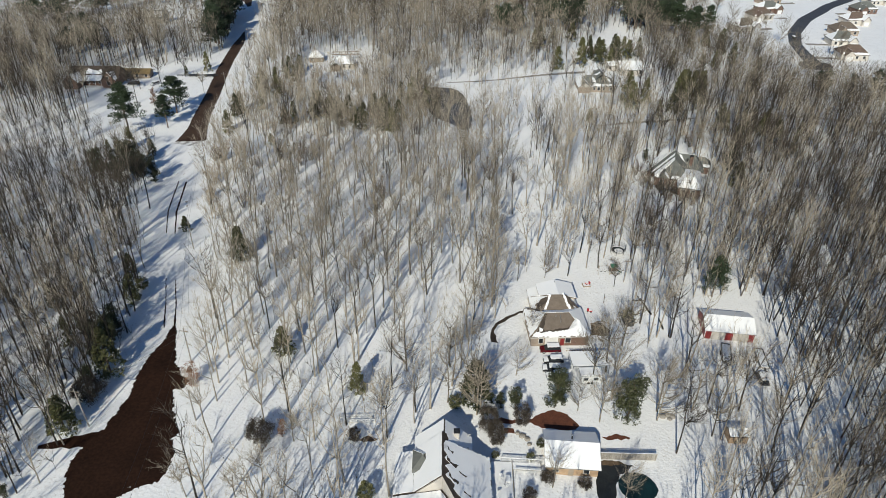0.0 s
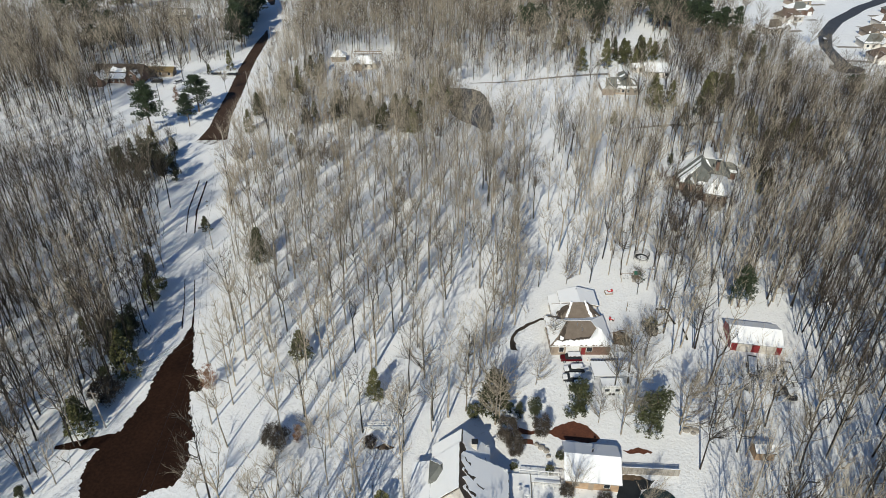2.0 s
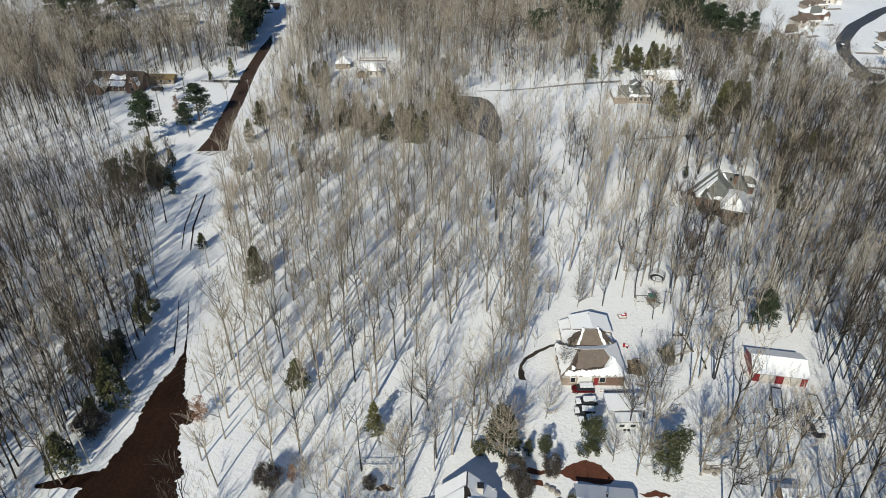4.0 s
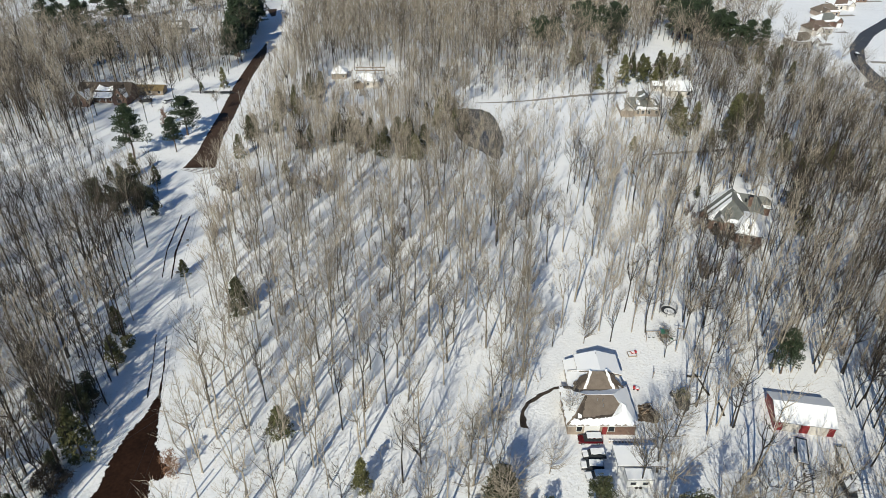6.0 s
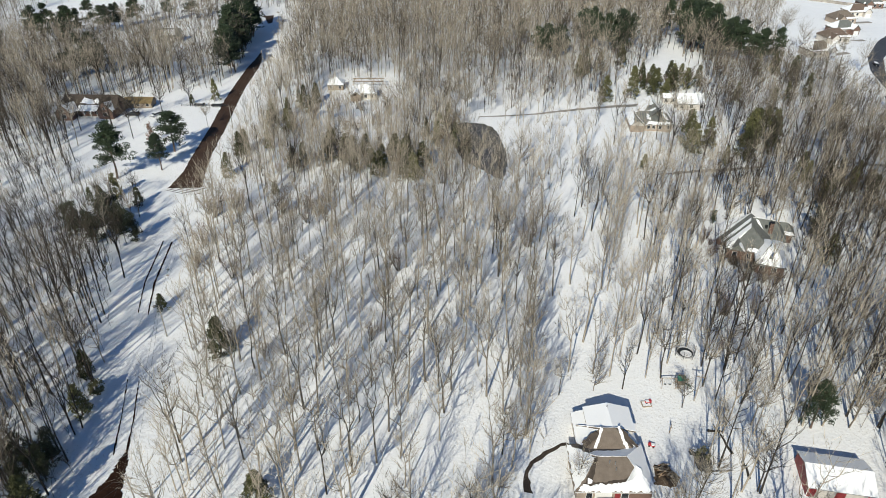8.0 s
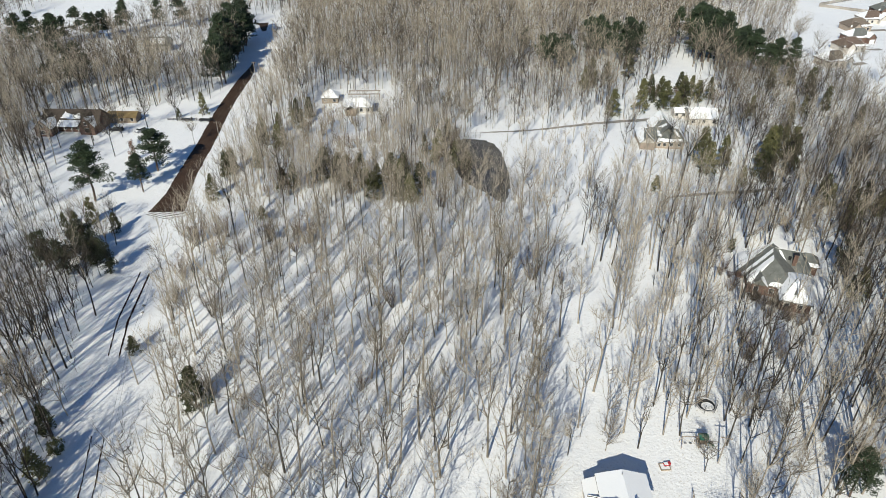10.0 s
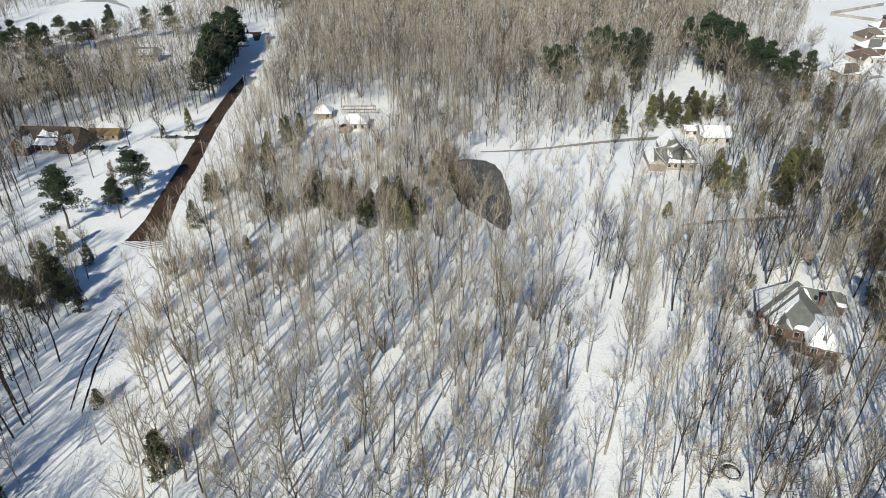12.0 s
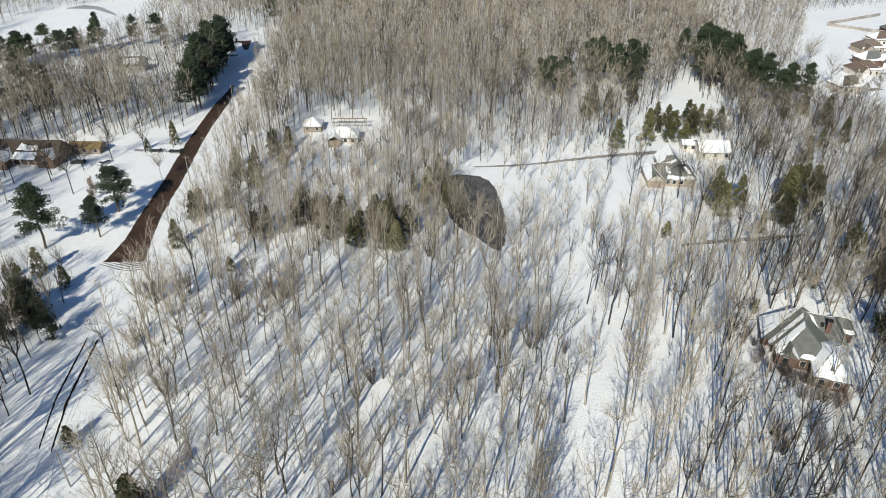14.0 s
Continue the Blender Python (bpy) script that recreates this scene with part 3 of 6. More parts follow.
# clearings: outline and the share of trees that stand in it
YARD = [(-22, 60), (-22, 92), (-16, 103), (-11, 119), (-6, 130), (-8, 152), (13, 155), (24, 168), (27, 150), (20, 128), (31, 123), (32, 103), (29, 60)]
CLEARINGS = [
    ([(-92, 40), (-92, 64), (-48, 64), (-48, 40)], 0.0),
    (YARD, 0.0),
    ([(24, 120), (24, 170), (39, 174), (39, 120)], 0.3),
    ([(-18, 262), (-4, 262), (-1, 225), (1, 180), (2, 158), (-8, 158), (-10, 180), (-13, 225)], 0.3),
    ([(36, 119), (37, 147), (56, 150), (54, 119)], 0.0),
    ([(24, 85), (24, 125), (60, 125), (52, 85)], 0.4),
    ([(-216, 245), (-192, 244), (-172, 212), (-147, 200), (-130, 213), (-138, 236), (-155, 285), (-162, 316), (-174, 298), (-190, 290), (-205, 285), (-216, 262)], 0.0),
    ([(-38, 294), (-19, 308), (7, 322), (26, 306), (16, 262), (-14, 250), (-28, 250)], 0.28),
    ([(-130, 215), (-103, 225), (-60, 231), (-29, 235), (-8, 240), (-8, 232), (-30, 225), (-57, 221), (-101, 218)], 0.0),
    ([(14, 366), (18, 394), (29, 409), (41, 380), (37, 362), (23, 361)], 0.0),
    ([(8, 346), (12, 366), (40, 366), (46, 348)], 0.04),
    ([(-222, 428), (-208, 432), (-190, 446), (-196, 454), (-214, 442)], 0.0),
    ([(-124, 304), (-124, 318), (-110, 322), (-108, 300)], 0.1),
    ([(-122, 258), (-84, 258), (-84, 300), (-124, 304)], 0.4),
    ([(-48, 352), (12, 352), (12, 396), (-48, 380)], 0.4),
    ([(-2, 326), (4, 348), (30, 352), (34, 342)], 0.2),
    ([(24, 264), (24, 300), (50, 312), (72, 306), (68, 270)], 0.45),
    ([(24, 445), (38, 410), (62, 386), (80, 394), (56, 428), (40, 460)], 0.12),
    ([(-22, 395), (10, 390), (14, 415), (-18, 415)], 0.2),
    ([(-60, 470), (40, 500), (80, 700), (-250, 700), (-250, 480)], 1.0),
    ([(84, 420), (84, 440), (88, 474), (98, 501), (116, 585), (190, 640), (260, 620), (250, 420), (190, 345), (145, 338), (108, 350), (100, 395), (82, 402)], 0.0),
    ([(-122, 322), (-96, 334), (-84, 310), (-90, 296), (-104, 292)], 0.0),
    ([(-336, 366), (-352, 430), (-358, 460), (-346, 472), (-338, 490), (-300, 506), (-286, 478), (-274, 436), (-262, 404), (-290, 366), (-316, 360)], 0.0),
    ([(-420, 290), (-420, 480), (-215, 480), (-215, 290)], 0.68),
    ([(-330, 330), (-300, 330), (-270, 360), (-262, 395), (-300, 372), (-335, 360)], 0.35),
    ([(-60, 290), (-50, 298), (-40, 294), (-26, 262), (-27, 243), (-36, 241), (-52, 258)], 0.03),
    ([(30, 207), (28, 232), (58, 234), (56, 207)], 0.0),
    ([(20, 182), (26, 206), (60, 206), (56, 182)], 0.55),
    ([(6, 297), (8, 334), (36, 340), (40, 320), (30, 296)], 0.0),
    ([(-46, 60), (-30, 130), (-12, 130), (-16, 103), (-22, 60)], 0.35),
    ([(-62, 60), (-62, 96), (-30, 96), (-30, 60)], 0.4),
    ([(-88, 100), (-118, 170), (-128, 222), (10, 232), (14, 165), (-14, 115)], 0.8),
    ([(-222, 350), (-222, 392), (-196, 392), (-192, 345)], 0.12),
    ([(-207, 330), (-160, 317), (-178, 376), (-196, 420), (-222, 408)], 0.5),
]


def free_of_roads(x, y):
    ok = near_line(STREET, x, y) > np.where(y < 100, np.where(x < -80, 10.5, 13.0), np.where((x < -84 - 0.45 * (y - 110)) & (y < 165), 7.6, 9.5))
    ok &= near_line([(p[0] + 1.5, p[1]) for p in FAR_STREET], x, y) > 8.0
    ok &= near_line([(-52, 297), (-38, 302), (-17, 312), (4, 323), (14, 327)], x, y) > 3
    ok &= near_line([(2, 252), (10, 256), (25, 263), (40, 269), (56, 276)], x, y) > 3
    ok &= near_line([(84, 286), (100, 286), (165, 288)], x, y) > 3.2
    return ok


def stand(step, seed, cap=1.0):
    """Places of trees on an uneven grid over the woods, without the clearings."""
    rng = np.random.default_rng(seed)
    # Starts before the view: unseen trees there are added to cast shade into it
    gx, gy = np.meshgrid(np.arange(-520, 290, step), np.arange(40, 700, step))
    x = gx.ravel() + rng.uniform(-0.5, 0.5, gx.size) * step
    y = gy.ravel() + rng.uniform(-0.5, 0.5, gx.size) * step
    keep = (x > -118 - 0.80 * (y - 63)) & (x < 92 + 0.345 * (y - 92)) & (y < 640 + 0.288 * (x + 130))
    keep &= free_of_roads(x, y)
    share = np.full(x.shape, cap)
    for poly, s in CLEARINGS:
        hit = inside(poly, x, y)
        share[hit] = np.minimum(share[hit], s)
    keep &= rng.uniform(0, 1, x.shape) < share
    order = np.argsort(y[keep])
    return x[keep][order], y[keep][order], rng


def size_at(x, y):
    """Share of the full height, shortened where trees would block the camera's view."""
    s = 1.0
    if x > 48 and y > 290:
        s = 0.68
    elif 10 < x < 50 and 330 < y < 372:
        s = 0.8
    elif x < -120 and 168 < y < 218:
        s = 0.62
    elif near_line([(p[0] + 9, p[1]) for p in FAR_STREET], x, y) < 12:
        s = 0.55
    elif x < -225 and y > 320:
        s = 0.75
    elif y > 560:
        s = 0.9
    elif -125 < x < 0 and 232 < y < 330:
        s = 0.72
    return s


def scatter(places, kinds, pick, rng, low=0.85, high=1.15, shaded_share=0.22):
    """One joined mesh of many trees: verts, tris, material slots."""
    vs, ts, ms, base = [], [], [], 0
    for (x, y), k in zip(places, pick):
        a, s = rng.uniform(0, 6.283), rng.uniform(low, high) * size_at(x, y)
        c, q = math.cos(a) * s, math.sin(a) * s
        # More darkened trees where the view is darker; colour stands in for shade
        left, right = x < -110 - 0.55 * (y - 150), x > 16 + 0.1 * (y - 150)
        shift = 2 if rng.random() < (0.85 if left and y < 230 else 0.5 if left and y < 270 else 0.42 if left else 0.8 if x > 54 and y < 235 else 0.5 if right and y < 130 else 0.7 if right and y < 235 else 0.7 if right and y < 300 else 0.6 if right and y < 400 else 0.36 if y > 300 else shaded_share) else 0
        for slot, (v, t) in enumerate(kinds[k]):
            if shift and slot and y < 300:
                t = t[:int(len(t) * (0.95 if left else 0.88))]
            w = np.empty_like(v)
            w[:, 0], w[:, 1], w[:, 2] = v[:, 0] * c - v[:, 1] * q + x, v[:, 0] * q + v[:, 1] * c + y, v[:, 2] * s + gz(x, y)
            vs.append(w)
            ts.append(t + base)
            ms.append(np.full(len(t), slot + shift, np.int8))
            base += len(v)
    return np.concatenate(vs), np.concatenate(ts), np.concatenate(ms)


TX, TY, trng = stand(5.6, 11)
FX, FY, _ = stand(7.4, 14)
deep = (FY > 232) & ((FX < 0) | (FY > 330))
GX, GY, _ = stand(6.4, 15)
glade = inside([(-122, 226), (-126, 330), (-62, 330), (-62, 262), (-34, 240), (-34, 232)], GX, GY)
EX, EY, _ = stand(8.6, 12)
side = ((EX < -110 - 0.55 * (EY - 150)) | (EX > 16 + 0.1 * (EY - 150))) & (EY < 330)
BX_, BY_, _ = stand(5.0, 13)
brush = (BX_ > 44) & (BY_ > 265) & (BY_ < 412) & (np.arange(len(BX_)) % 5 < 3)
brush |= (BX_ < -90) & (BY_ < 130) & (np.arange(len(BX_)) % 2 < 1)
brush |= (BX_ > 56) & (BY_ < 200) & (np.arange(len(BX_)) % 2 < 1)
TX, TY = np.concatenate((TX, EX[side], FX[deep], GX[glade], BX_[brush])), np.concatenate((TY, EY[side], FY[deep], GY[glade], BY_[brush]))
single = inside([(-72, 112), (-86, 150), (-98, 222), (0, 222), (6, 160), (-14, 118)], TX, TY)
far_off = (TY > 410) & ~single
far = (TY > 300) & ~far_off & ~single
mid = ~far & ~far_off & ~single
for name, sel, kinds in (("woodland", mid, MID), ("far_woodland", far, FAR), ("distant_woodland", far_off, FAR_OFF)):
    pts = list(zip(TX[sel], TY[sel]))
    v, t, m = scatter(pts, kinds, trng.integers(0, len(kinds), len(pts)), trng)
    tagged(new(name, tri_mesh(name, v, t, (BARK, TWIG, BARK_SHADED, TWIG_SHADED), m)), "leafless grey-brown winter woods standing in snow", "woods", "", "stuff")

# the trees of the middle stretch, each a thing of its own
TREE_MESHES = [(tri_mesh("trunk", *w, (BARK,)), tri_mesh("crown", *c, (TWIG,))) for w, c in TALL]
# Wide trees again in the darkened, shade-coloured materials
SHADED_MESHES = [(tri_mesh("trunk", *w, (BARK_SHADED,)), tri_mesh("crown", c[0], c[1][:int(len(c[1]) * 0.8)], (TWIG_SHADED,))) for w, c in WIDE]
WIDE_MESHES = [(tri_mesh("trunk", *w, (BARK,)), tri_mesh("crown", *c, (TWIG,))) for w, c in WIDE]


def tree(x, y, meshes, scale, yaw, label, group, lean=(0, 0)):
    root = new("tree")
    root.empty_display_size = 0.5
    root.matrix_basis = pose(x, y, gz(x, y) + 0.05, lean[0], lean[1], yaw) @ Matrix.Scale(scale, 4)
    tagged(root, label, "tree", group)
    part("trunk", meshes[0], BARK, root)
    part("crown", meshes[1], TWIG, root)
    return root


for x, y in zip(TX[single], TY[single]):
    k = int(trng.integers(0, len(TREE_MESHES)))
    tree(x, y, TREE_MESHES[k], trng.uniform(0.85, 1.15), trng.uniform(0, 360), "tall leafless hardwood tree standing in snow", "trees of the middle wood", tuple(trng.normal(0, 1.6, 2)))

# yard and lawn trees
YARD_TREES = [(-30, 118), (-17, 112), (24.6, 157.4), (29.5, 163.5), (33.3, 156.2), (27, 104), (33, 108), (18, 108), (14, 112), (38, 111), (11.1, 103.5), (15.5, 101.4),
              (6.8, 83.6), (19.8, 83.6), (-25.7, 89.4), (-21.6, 97), (-15.6, 101), (-9.2, 98.6), (26.4, 143), (-13, 118), (-26, 108.6), (-43.4, 85.4), (-57.6, 69.5), (-49, 71), (-45, 74.6),
              (-2.3, 111.7), (37.5, 102), (44, 110), (48, 102), (-185, 252), (-180, 262), (-176, 272), (-150, 262), (-168, 280), (-172, 246), (-190, 268), (-209, 247), (-201, 250), (-195, 247), (-214, 250), (-188, 256), (21, 126.5), (43, 233), (49, 231), (52, 233), (38, 236), (57, 236), (17.1, 116.4), (32, 131.7), (27.2, 106.5), (-8.5, 99.4), (-12, 106), (52.2, 111.9), (43.2, 152), (108, 402), (116, 397), (96, 428), (90, 446), (101, 410), (137, 372), (117, 371), (93, 462), (-12, 127), (-10, 138), (-5, 148), (2, 151), (8, 153), (16, 158), (20, 150), (30, 96), (0.5, 126), (52, 152), (58, 143), (33, 148), (-50, 262), (-46, 256), (-42, 250), (-54, 272), (-36, 244), (-40, 246.5), (-33, 243.5), (-57, 284), (-55, 292), (-47, 250), (-27, 247), (-28, 256)]
SMALL_TREES = [(-57.6, 69.5), (-49, 71), (-45, 74.6), (-43.4, 85.4), (6.8, 83.6), (19.8, 83.6), (11.1, 103.5), (-2.3, 111.7), (-13, 118), (24.6, 120), (26.4, 143), (-150, 262), (0.5, 126), (2, 151), (20, 150), (-5, 148)]
for i, (x, y) in enumerate(YARD_TREES):
    meshes, s = (WIDE_MESHES[i % 5], 0.88) if i % 3 or x > 24 else (TREE_MESHES[i % 12], 0.85)
    # Shade-coloured copies where the yard and lawn look darker
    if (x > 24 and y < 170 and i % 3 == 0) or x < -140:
        meshes, s = SHADED_MESHES[i % 5], 0.88
    if (x, y) in SMALL_TREES:
        meshes, s = WIDE_MESHES[i % 5], 0.55
    tree(x, y, meshes, s, 37 * i, "leafless yard tree with spreading limbs in snow", "yard trees", (0, 0))

SX, SY, srng = stand(6.0, 23)
pts = [(x, y) for x, y in zip(SX, SY) if y < 330]
v, t, m = scatter(pts, SAPLING, srng.integers(0, len(SAPLING), len(pts)), srng, 0.6, 1.2)
tagged(new("undergrowth", tri_mesh("undergrowth", v, t, (BARK, TWIG, BARK_SHADED, TWIG_SHADED), m)), "thin leafless saplings and brush in the woods", "undergrowth", "", "stuff")


# ---- evergreens and shrubs ----
def evergreen(seed, form, leaves, size):
    """A tapered trunk with limbs, and a crown of many small leaf clumps in a tree one metre high."""
    rng = np.random.default_rng(seed)
    wood, crown = [[], []], [[], []]
    wander = rng.normal(0, 0.012, (6, 2))
    z = np.linspace(0, 0.96, 6)
    tube(wood, [np.array((wander[i][0] * (i > 0), wander[i][1] * (i > 0), z[i] - 0.02 * (i == 0))) for i in range(6)], [0.017 * (1.05 - q) for q in z], 5)
    clumps = []
    if form.endswith("pine"):
        for k in range(70 if form == "fine_pine" else 46):
            f = rng.uniform(0, 1) ** 0.9
            zc = 0.30 + 0.66 * f
            reach = (0.25 * (1 - f) ** 0.6 + 0.03) * rng.uniform(0.5, 1.15)
            a = rng.uniform(0, 6.283)
            end = np.array((math.cos(a) * reach, math.sin(a) * reach, zc + rng.uniform(0, 0.04)))
            tube(wood, [np.array((0, 0, zc - 0.03)), end], [0.005, 0], 3)
            for q in (0.55, 1.0):
                clumps.append((end * (q, q, 1) - np.array((0, 0, 0.012 * (1 - q))), 0.06 * rng.uniform(0.7, 1.25), 0.45))
    elif form.endswith("cedar"):
        for k in range(80):
            f = rng.uniform(0, 1)
            zc = 0.05 + 0.92 * f
            reach = 0.2 * (1 - f) ** 0.75 * rng.uniform(0.55, 1.08) + 0.012
            a = rng.uniform(0, 6.283)
            clumps.append((np.array((math.cos(a) * reach, math.sin(a) * reach, zc)), 0.055 * rng.uniform(0.6, 1.2) * (1.15 - 0.5 * f), 1.0))
    elif form == "broad":
        lobes = [(np.array((math.cos(a) * r, math.sin(a) * r, z)), q) for a, r, z, q in zip(rng.uniform(0, 6.283, 9), rng.uniform(0.02, 0.15, 9), np.linspace(0.22, 0.84, 9), rng.uniform(0.15, 0.22, 9) * np.linspace(1.15, 0.7, 9))]
        for k in range(85):
            c0, q = lobes[k % 9]
            u = unit(rng.normal(size=3)) * q * rng.uniform(0.3, 1.0) ** 0.5
            clumps.append((c0 + u * (1, 1, 0.75), 0.075 * rng.uniform(0.6, 1.2), 0.8))
            if k % 4 == 0:
                tube(wood, [np.array((0, 0, max(0.08, c0[2] - 0.18))), c0 + u], [0.007, 0], 3)
    else:
        for k in range(60):
            u = unit(rng.normal(size=3)) * rng.uniform(0.4, 1.0) ** 0.5
            clumps.append((np.array((u[0] * 0.58, u[1] * 0.58, max(0.06, 0.5 + u[2] * 0.46))), 0.13 * rng.uniform(0.6, 1.2), 0.8))
    for c, r, flat in clumps:
        for k in range(leaves):
            u = unit(rng.normal(size=3)) * r * rng.uniform(0.2, 1.0) ** 0.6
            p = c + u * (1, 1, flat)
            d = unit(unit(u + 1e-6) + rng.normal(0, 0.7, 3))
            s = np.cross(d, rng.normal(size=3))
            s = unit(s) * size * (0.07 if form == "twiggy" else rng.uniform(0.25, 0.55))
            base = len(crown[0])
            crown[0].extend([p - s * 1.2, p + s * 1.2, p + d * size * rng.uniform(0.9, 1.7)])
            crown[1].append((base, base + 1, base + 2))
    return [(np.array(a, np.float32), np.array(b, np.int32)) for a, b in (wood, crown)]


EVERGREEN = {}
for form, leaf, n, size in (("pine", NEEDLES, 22, 0.030), ("cedar", CEDAR, 18, 0.038), ("broad", BROADLEAF, 66, 0.021), ("shrub", CEDAR, 30, 0.065), ("fine_pine", NEEDLES, 64, 0.017), ("fine_cedar", CEDAR, 32, 0.030)):
    for k in range(3):
        w, c = evergreen(500 + 10 * len(EVERGREEN) + k, form, n, size)
        EVERGREEN[form, k] = (tri_mesh("trunk", *w, (PINE_BARK,)), tri_mesh("crown", *c, (leaf,)))
for k in range(2):
    w, c = evergreen(560 + k, "broad", 16, 0.026)
    EVERGREEN["dry", k] = (tri_mesh("trunk", *w, (BARK,)), tri_mesh("crown", *c, (DRY_LEAF,)))
    w, c = evergreen(570 + k, "twiggy", 55, 0.11)
    EVERGREEN["brush", k] = (tri_mesh("trunk", *w, (BARK,)), tri_mesh("crown", *c, (DARK_BRUSH,)))
for k in range(3):
    w, c = bare_bush(580 + k)
    EVERGREEN["thicket", k] = (tri_mesh("stem", *w, (BARK,)), tri_mesh("crown", *c, (THICKET,)))
EVER_LABEL = {"thicket": ("bush", "bare reddish-brown bush among the trees in snow", "bush"), "pine": ("pine_tree", "dark green pine with a bare lower trunk", "tree"), "fine_pine": ("pine_tree", "dark green pine with a layered crown on snowy lawn", "tree"), "fine_cedar": ("cedar_tree", "olive-green cedar with a dense crown in snow", "tree"), "cedar": ("cedar_tree", "olive-green cedar with a dense pointed crown", "tree"),
              "broad": ("evergreen_tree", "broad evergreen tree with glossy green leaves", "tree"), "shrub": ("shrub", "rounded dark evergreen shrub in snow", "shrub"),
              "dry": ("beech_tree", "young tree holding dry rust-brown leaves", "tree"), "brush": ("brush", "bare dark brown bush in snow", "shrub")}
erng = random.Random(31)


def plant(form, x, y, h, group="", wide=1.0, label=""):
    name, text, cat = EVER_LABEL[form]
    meshes = EVERGREEN[form, erng.randrange(2 if form in ("dry", "brush") else 3)]
    root = new(name)
    root.empty_display_size = 0.3
    root.matrix_basis = pose(x, y, gz(x, y), 0, 0, erng.uniform(0, 360)) @ Matrix.Diagonal((h * wide, h * wide, h, 1))
    tagged(root, label or text, cat, group)
    part("stem" if form == "thicket" else "trunk", meshes[0], PINE_BARK, root)
    part("crown", meshes[1], NEEDLES, root)


for form, x, y, h, wide in (
        ("broad", -127, 181, 10, 0.9), ("fine_pine", -156.7, 214.8, 20, 1.1), ("fine_pine", -150, 238.5, 15.5, 1.4), ("fine_pine", -146, 224, 13.5, 1.0), ("dry", -163, 244, 8.5, 0.8),
        ("fine_cedar", -161.5, 289, 9.5, 1.0), ("fine_cedar", -169, 283, 4.5, 1.2), ("shrub", -99, 126, 3.2, 0.9), ("fine_cedar", -80, 143, 11, 1.3), ("fine_cedar", -102, 154.6, 5, 1.4),
        ("fine_cedar", -88.5, 79.5, 9.5, 1.5), ("brush", -49.5, 84, 6.2, 0.7), ("fine_cedar", -10, 102, 12, 1.5), ("broad", 21, 103, 12.5, 1.0), ("broad", 6.5, 104, 10.5, 1.0),
        ("broad", -4.7, 101.6, 4.4, 0.9), ("broad", -1.6, 102, 6.0, 0.9), ("fine_cedar", -54.6, 109.3, 8, 1.5), ("fine_cedar", -35, 101, 8, 1.1), ("fine_pine", 44.5, 150, 12.5, 1.0), ("shrub", 22.8, 136.8, 3.2, 0.7), ("pine", -241.4, 406, 17, 1.2), ("pine", -200.3, 460, 19, 0.9), ("pine", -251.5, 400, 18, 0.7), ("pine", -273, 399, 17, 0.7), ("pine", -47, 400, 15, 0.8),
        ("shrub", -26, 75, 4.5, 0.6), ("brush", -88.5, 88, 6, 0.9), ("broad", -91, 91.5, 6.5, 1.0), ("broad", -89, 63.5, 3.5, 1.1), ("fine_cedar", -89, 96, 12.5, 1.1), ("fine_cedar", 14, 264, 5.5, 1.5),
        ("fine_cedar", -121.4, 224.5, 9, 1.1), ("fine_cedar", -101, 217, 4.5, 1.6), ("dry", -69.5, 95.5, 6.5, 1.1), ("dry", -46, 86, 5.5, 0.8), ("broad", 33.4, 230, 5, 0.9),
        ("broad", 61, 226, 12, 1.1), ("fine_cedar", -1.2, 329, 11, 1.3), ("fine_cedar", 9.7, 335, 14, 1.1), ("fine_cedar", 19.3, 341, 12.5, 1.4), ("fine_cedar", 27, 347, 11.5, 1.3), ("fine_cedar", -11.7, 362, 13, 1.1), ("fine_cedar", -14, 358, 11, 1.1), ("fine_cedar", 4.6, 380, 11, 1.3), ("fine_cedar", -5, 370, 9, 1.2),
        ("broad", -95, 100, 10, 0.8), ("fine_cedar", 24, 339, 9, 1.2), ("brush", -32, 88, 3.0, 0.8), ("brush", 0, 98, 5.2, 0.6), ("brush", -6.5, 95, 6.5, 0.55), ("brush", -4.5, 92, 5.5, 0.55), ("shrub", -14, 100, 3.0, 0.8), ("shrub", -4.3, 88.4, 1.6, 0.8), ("shrub", 2.4, 89, 1.9, 0.8), ("shrub", 4.0, 92.6, 2.2, 0.6), ("brush", 2.6, 80.5, 2.5, 0.9), ("brush", 5.8, 84.8, 2.6, 0.9), ("brush", 12.5, 84.8, 2.2, 1.0),
        ("thicket", 30.8, 221, 4.6, 1.1), ("thicket", 29.6, 218, 4.0, 1.2), ("thicket", 31.6, 217.5, 3.2, 1.2), ("thicket", 32.4, 213.5, 4.4, 1.1), ("thicket", 31, 211, 4.2, 1.2), ("thicket", 34.0, 208.6, 4.2, 1.2), ("brush", 36.6, 208.6, 2.6, 0.9), ("thicket", 37.8, 207.4, 4.0, 1.2), ("thicket", 40.2, 207.2, 3.8, 1.2), ("brush", 41.2, 206.6, 2.8, 0.8), ("thicket", 44, 203.0, 3.6, 1.3), ("thicket", 42, 202.0, 4.2, 1.3), ("thicket", 47.6, 203.4, 2.6, 1.3), ("thicket", 51.4, 206, 2.6, 1.2), 
        ("fine_cedar", 62, 216, 9, 1.4)):
    plant(form, x, y, h, "", wide)
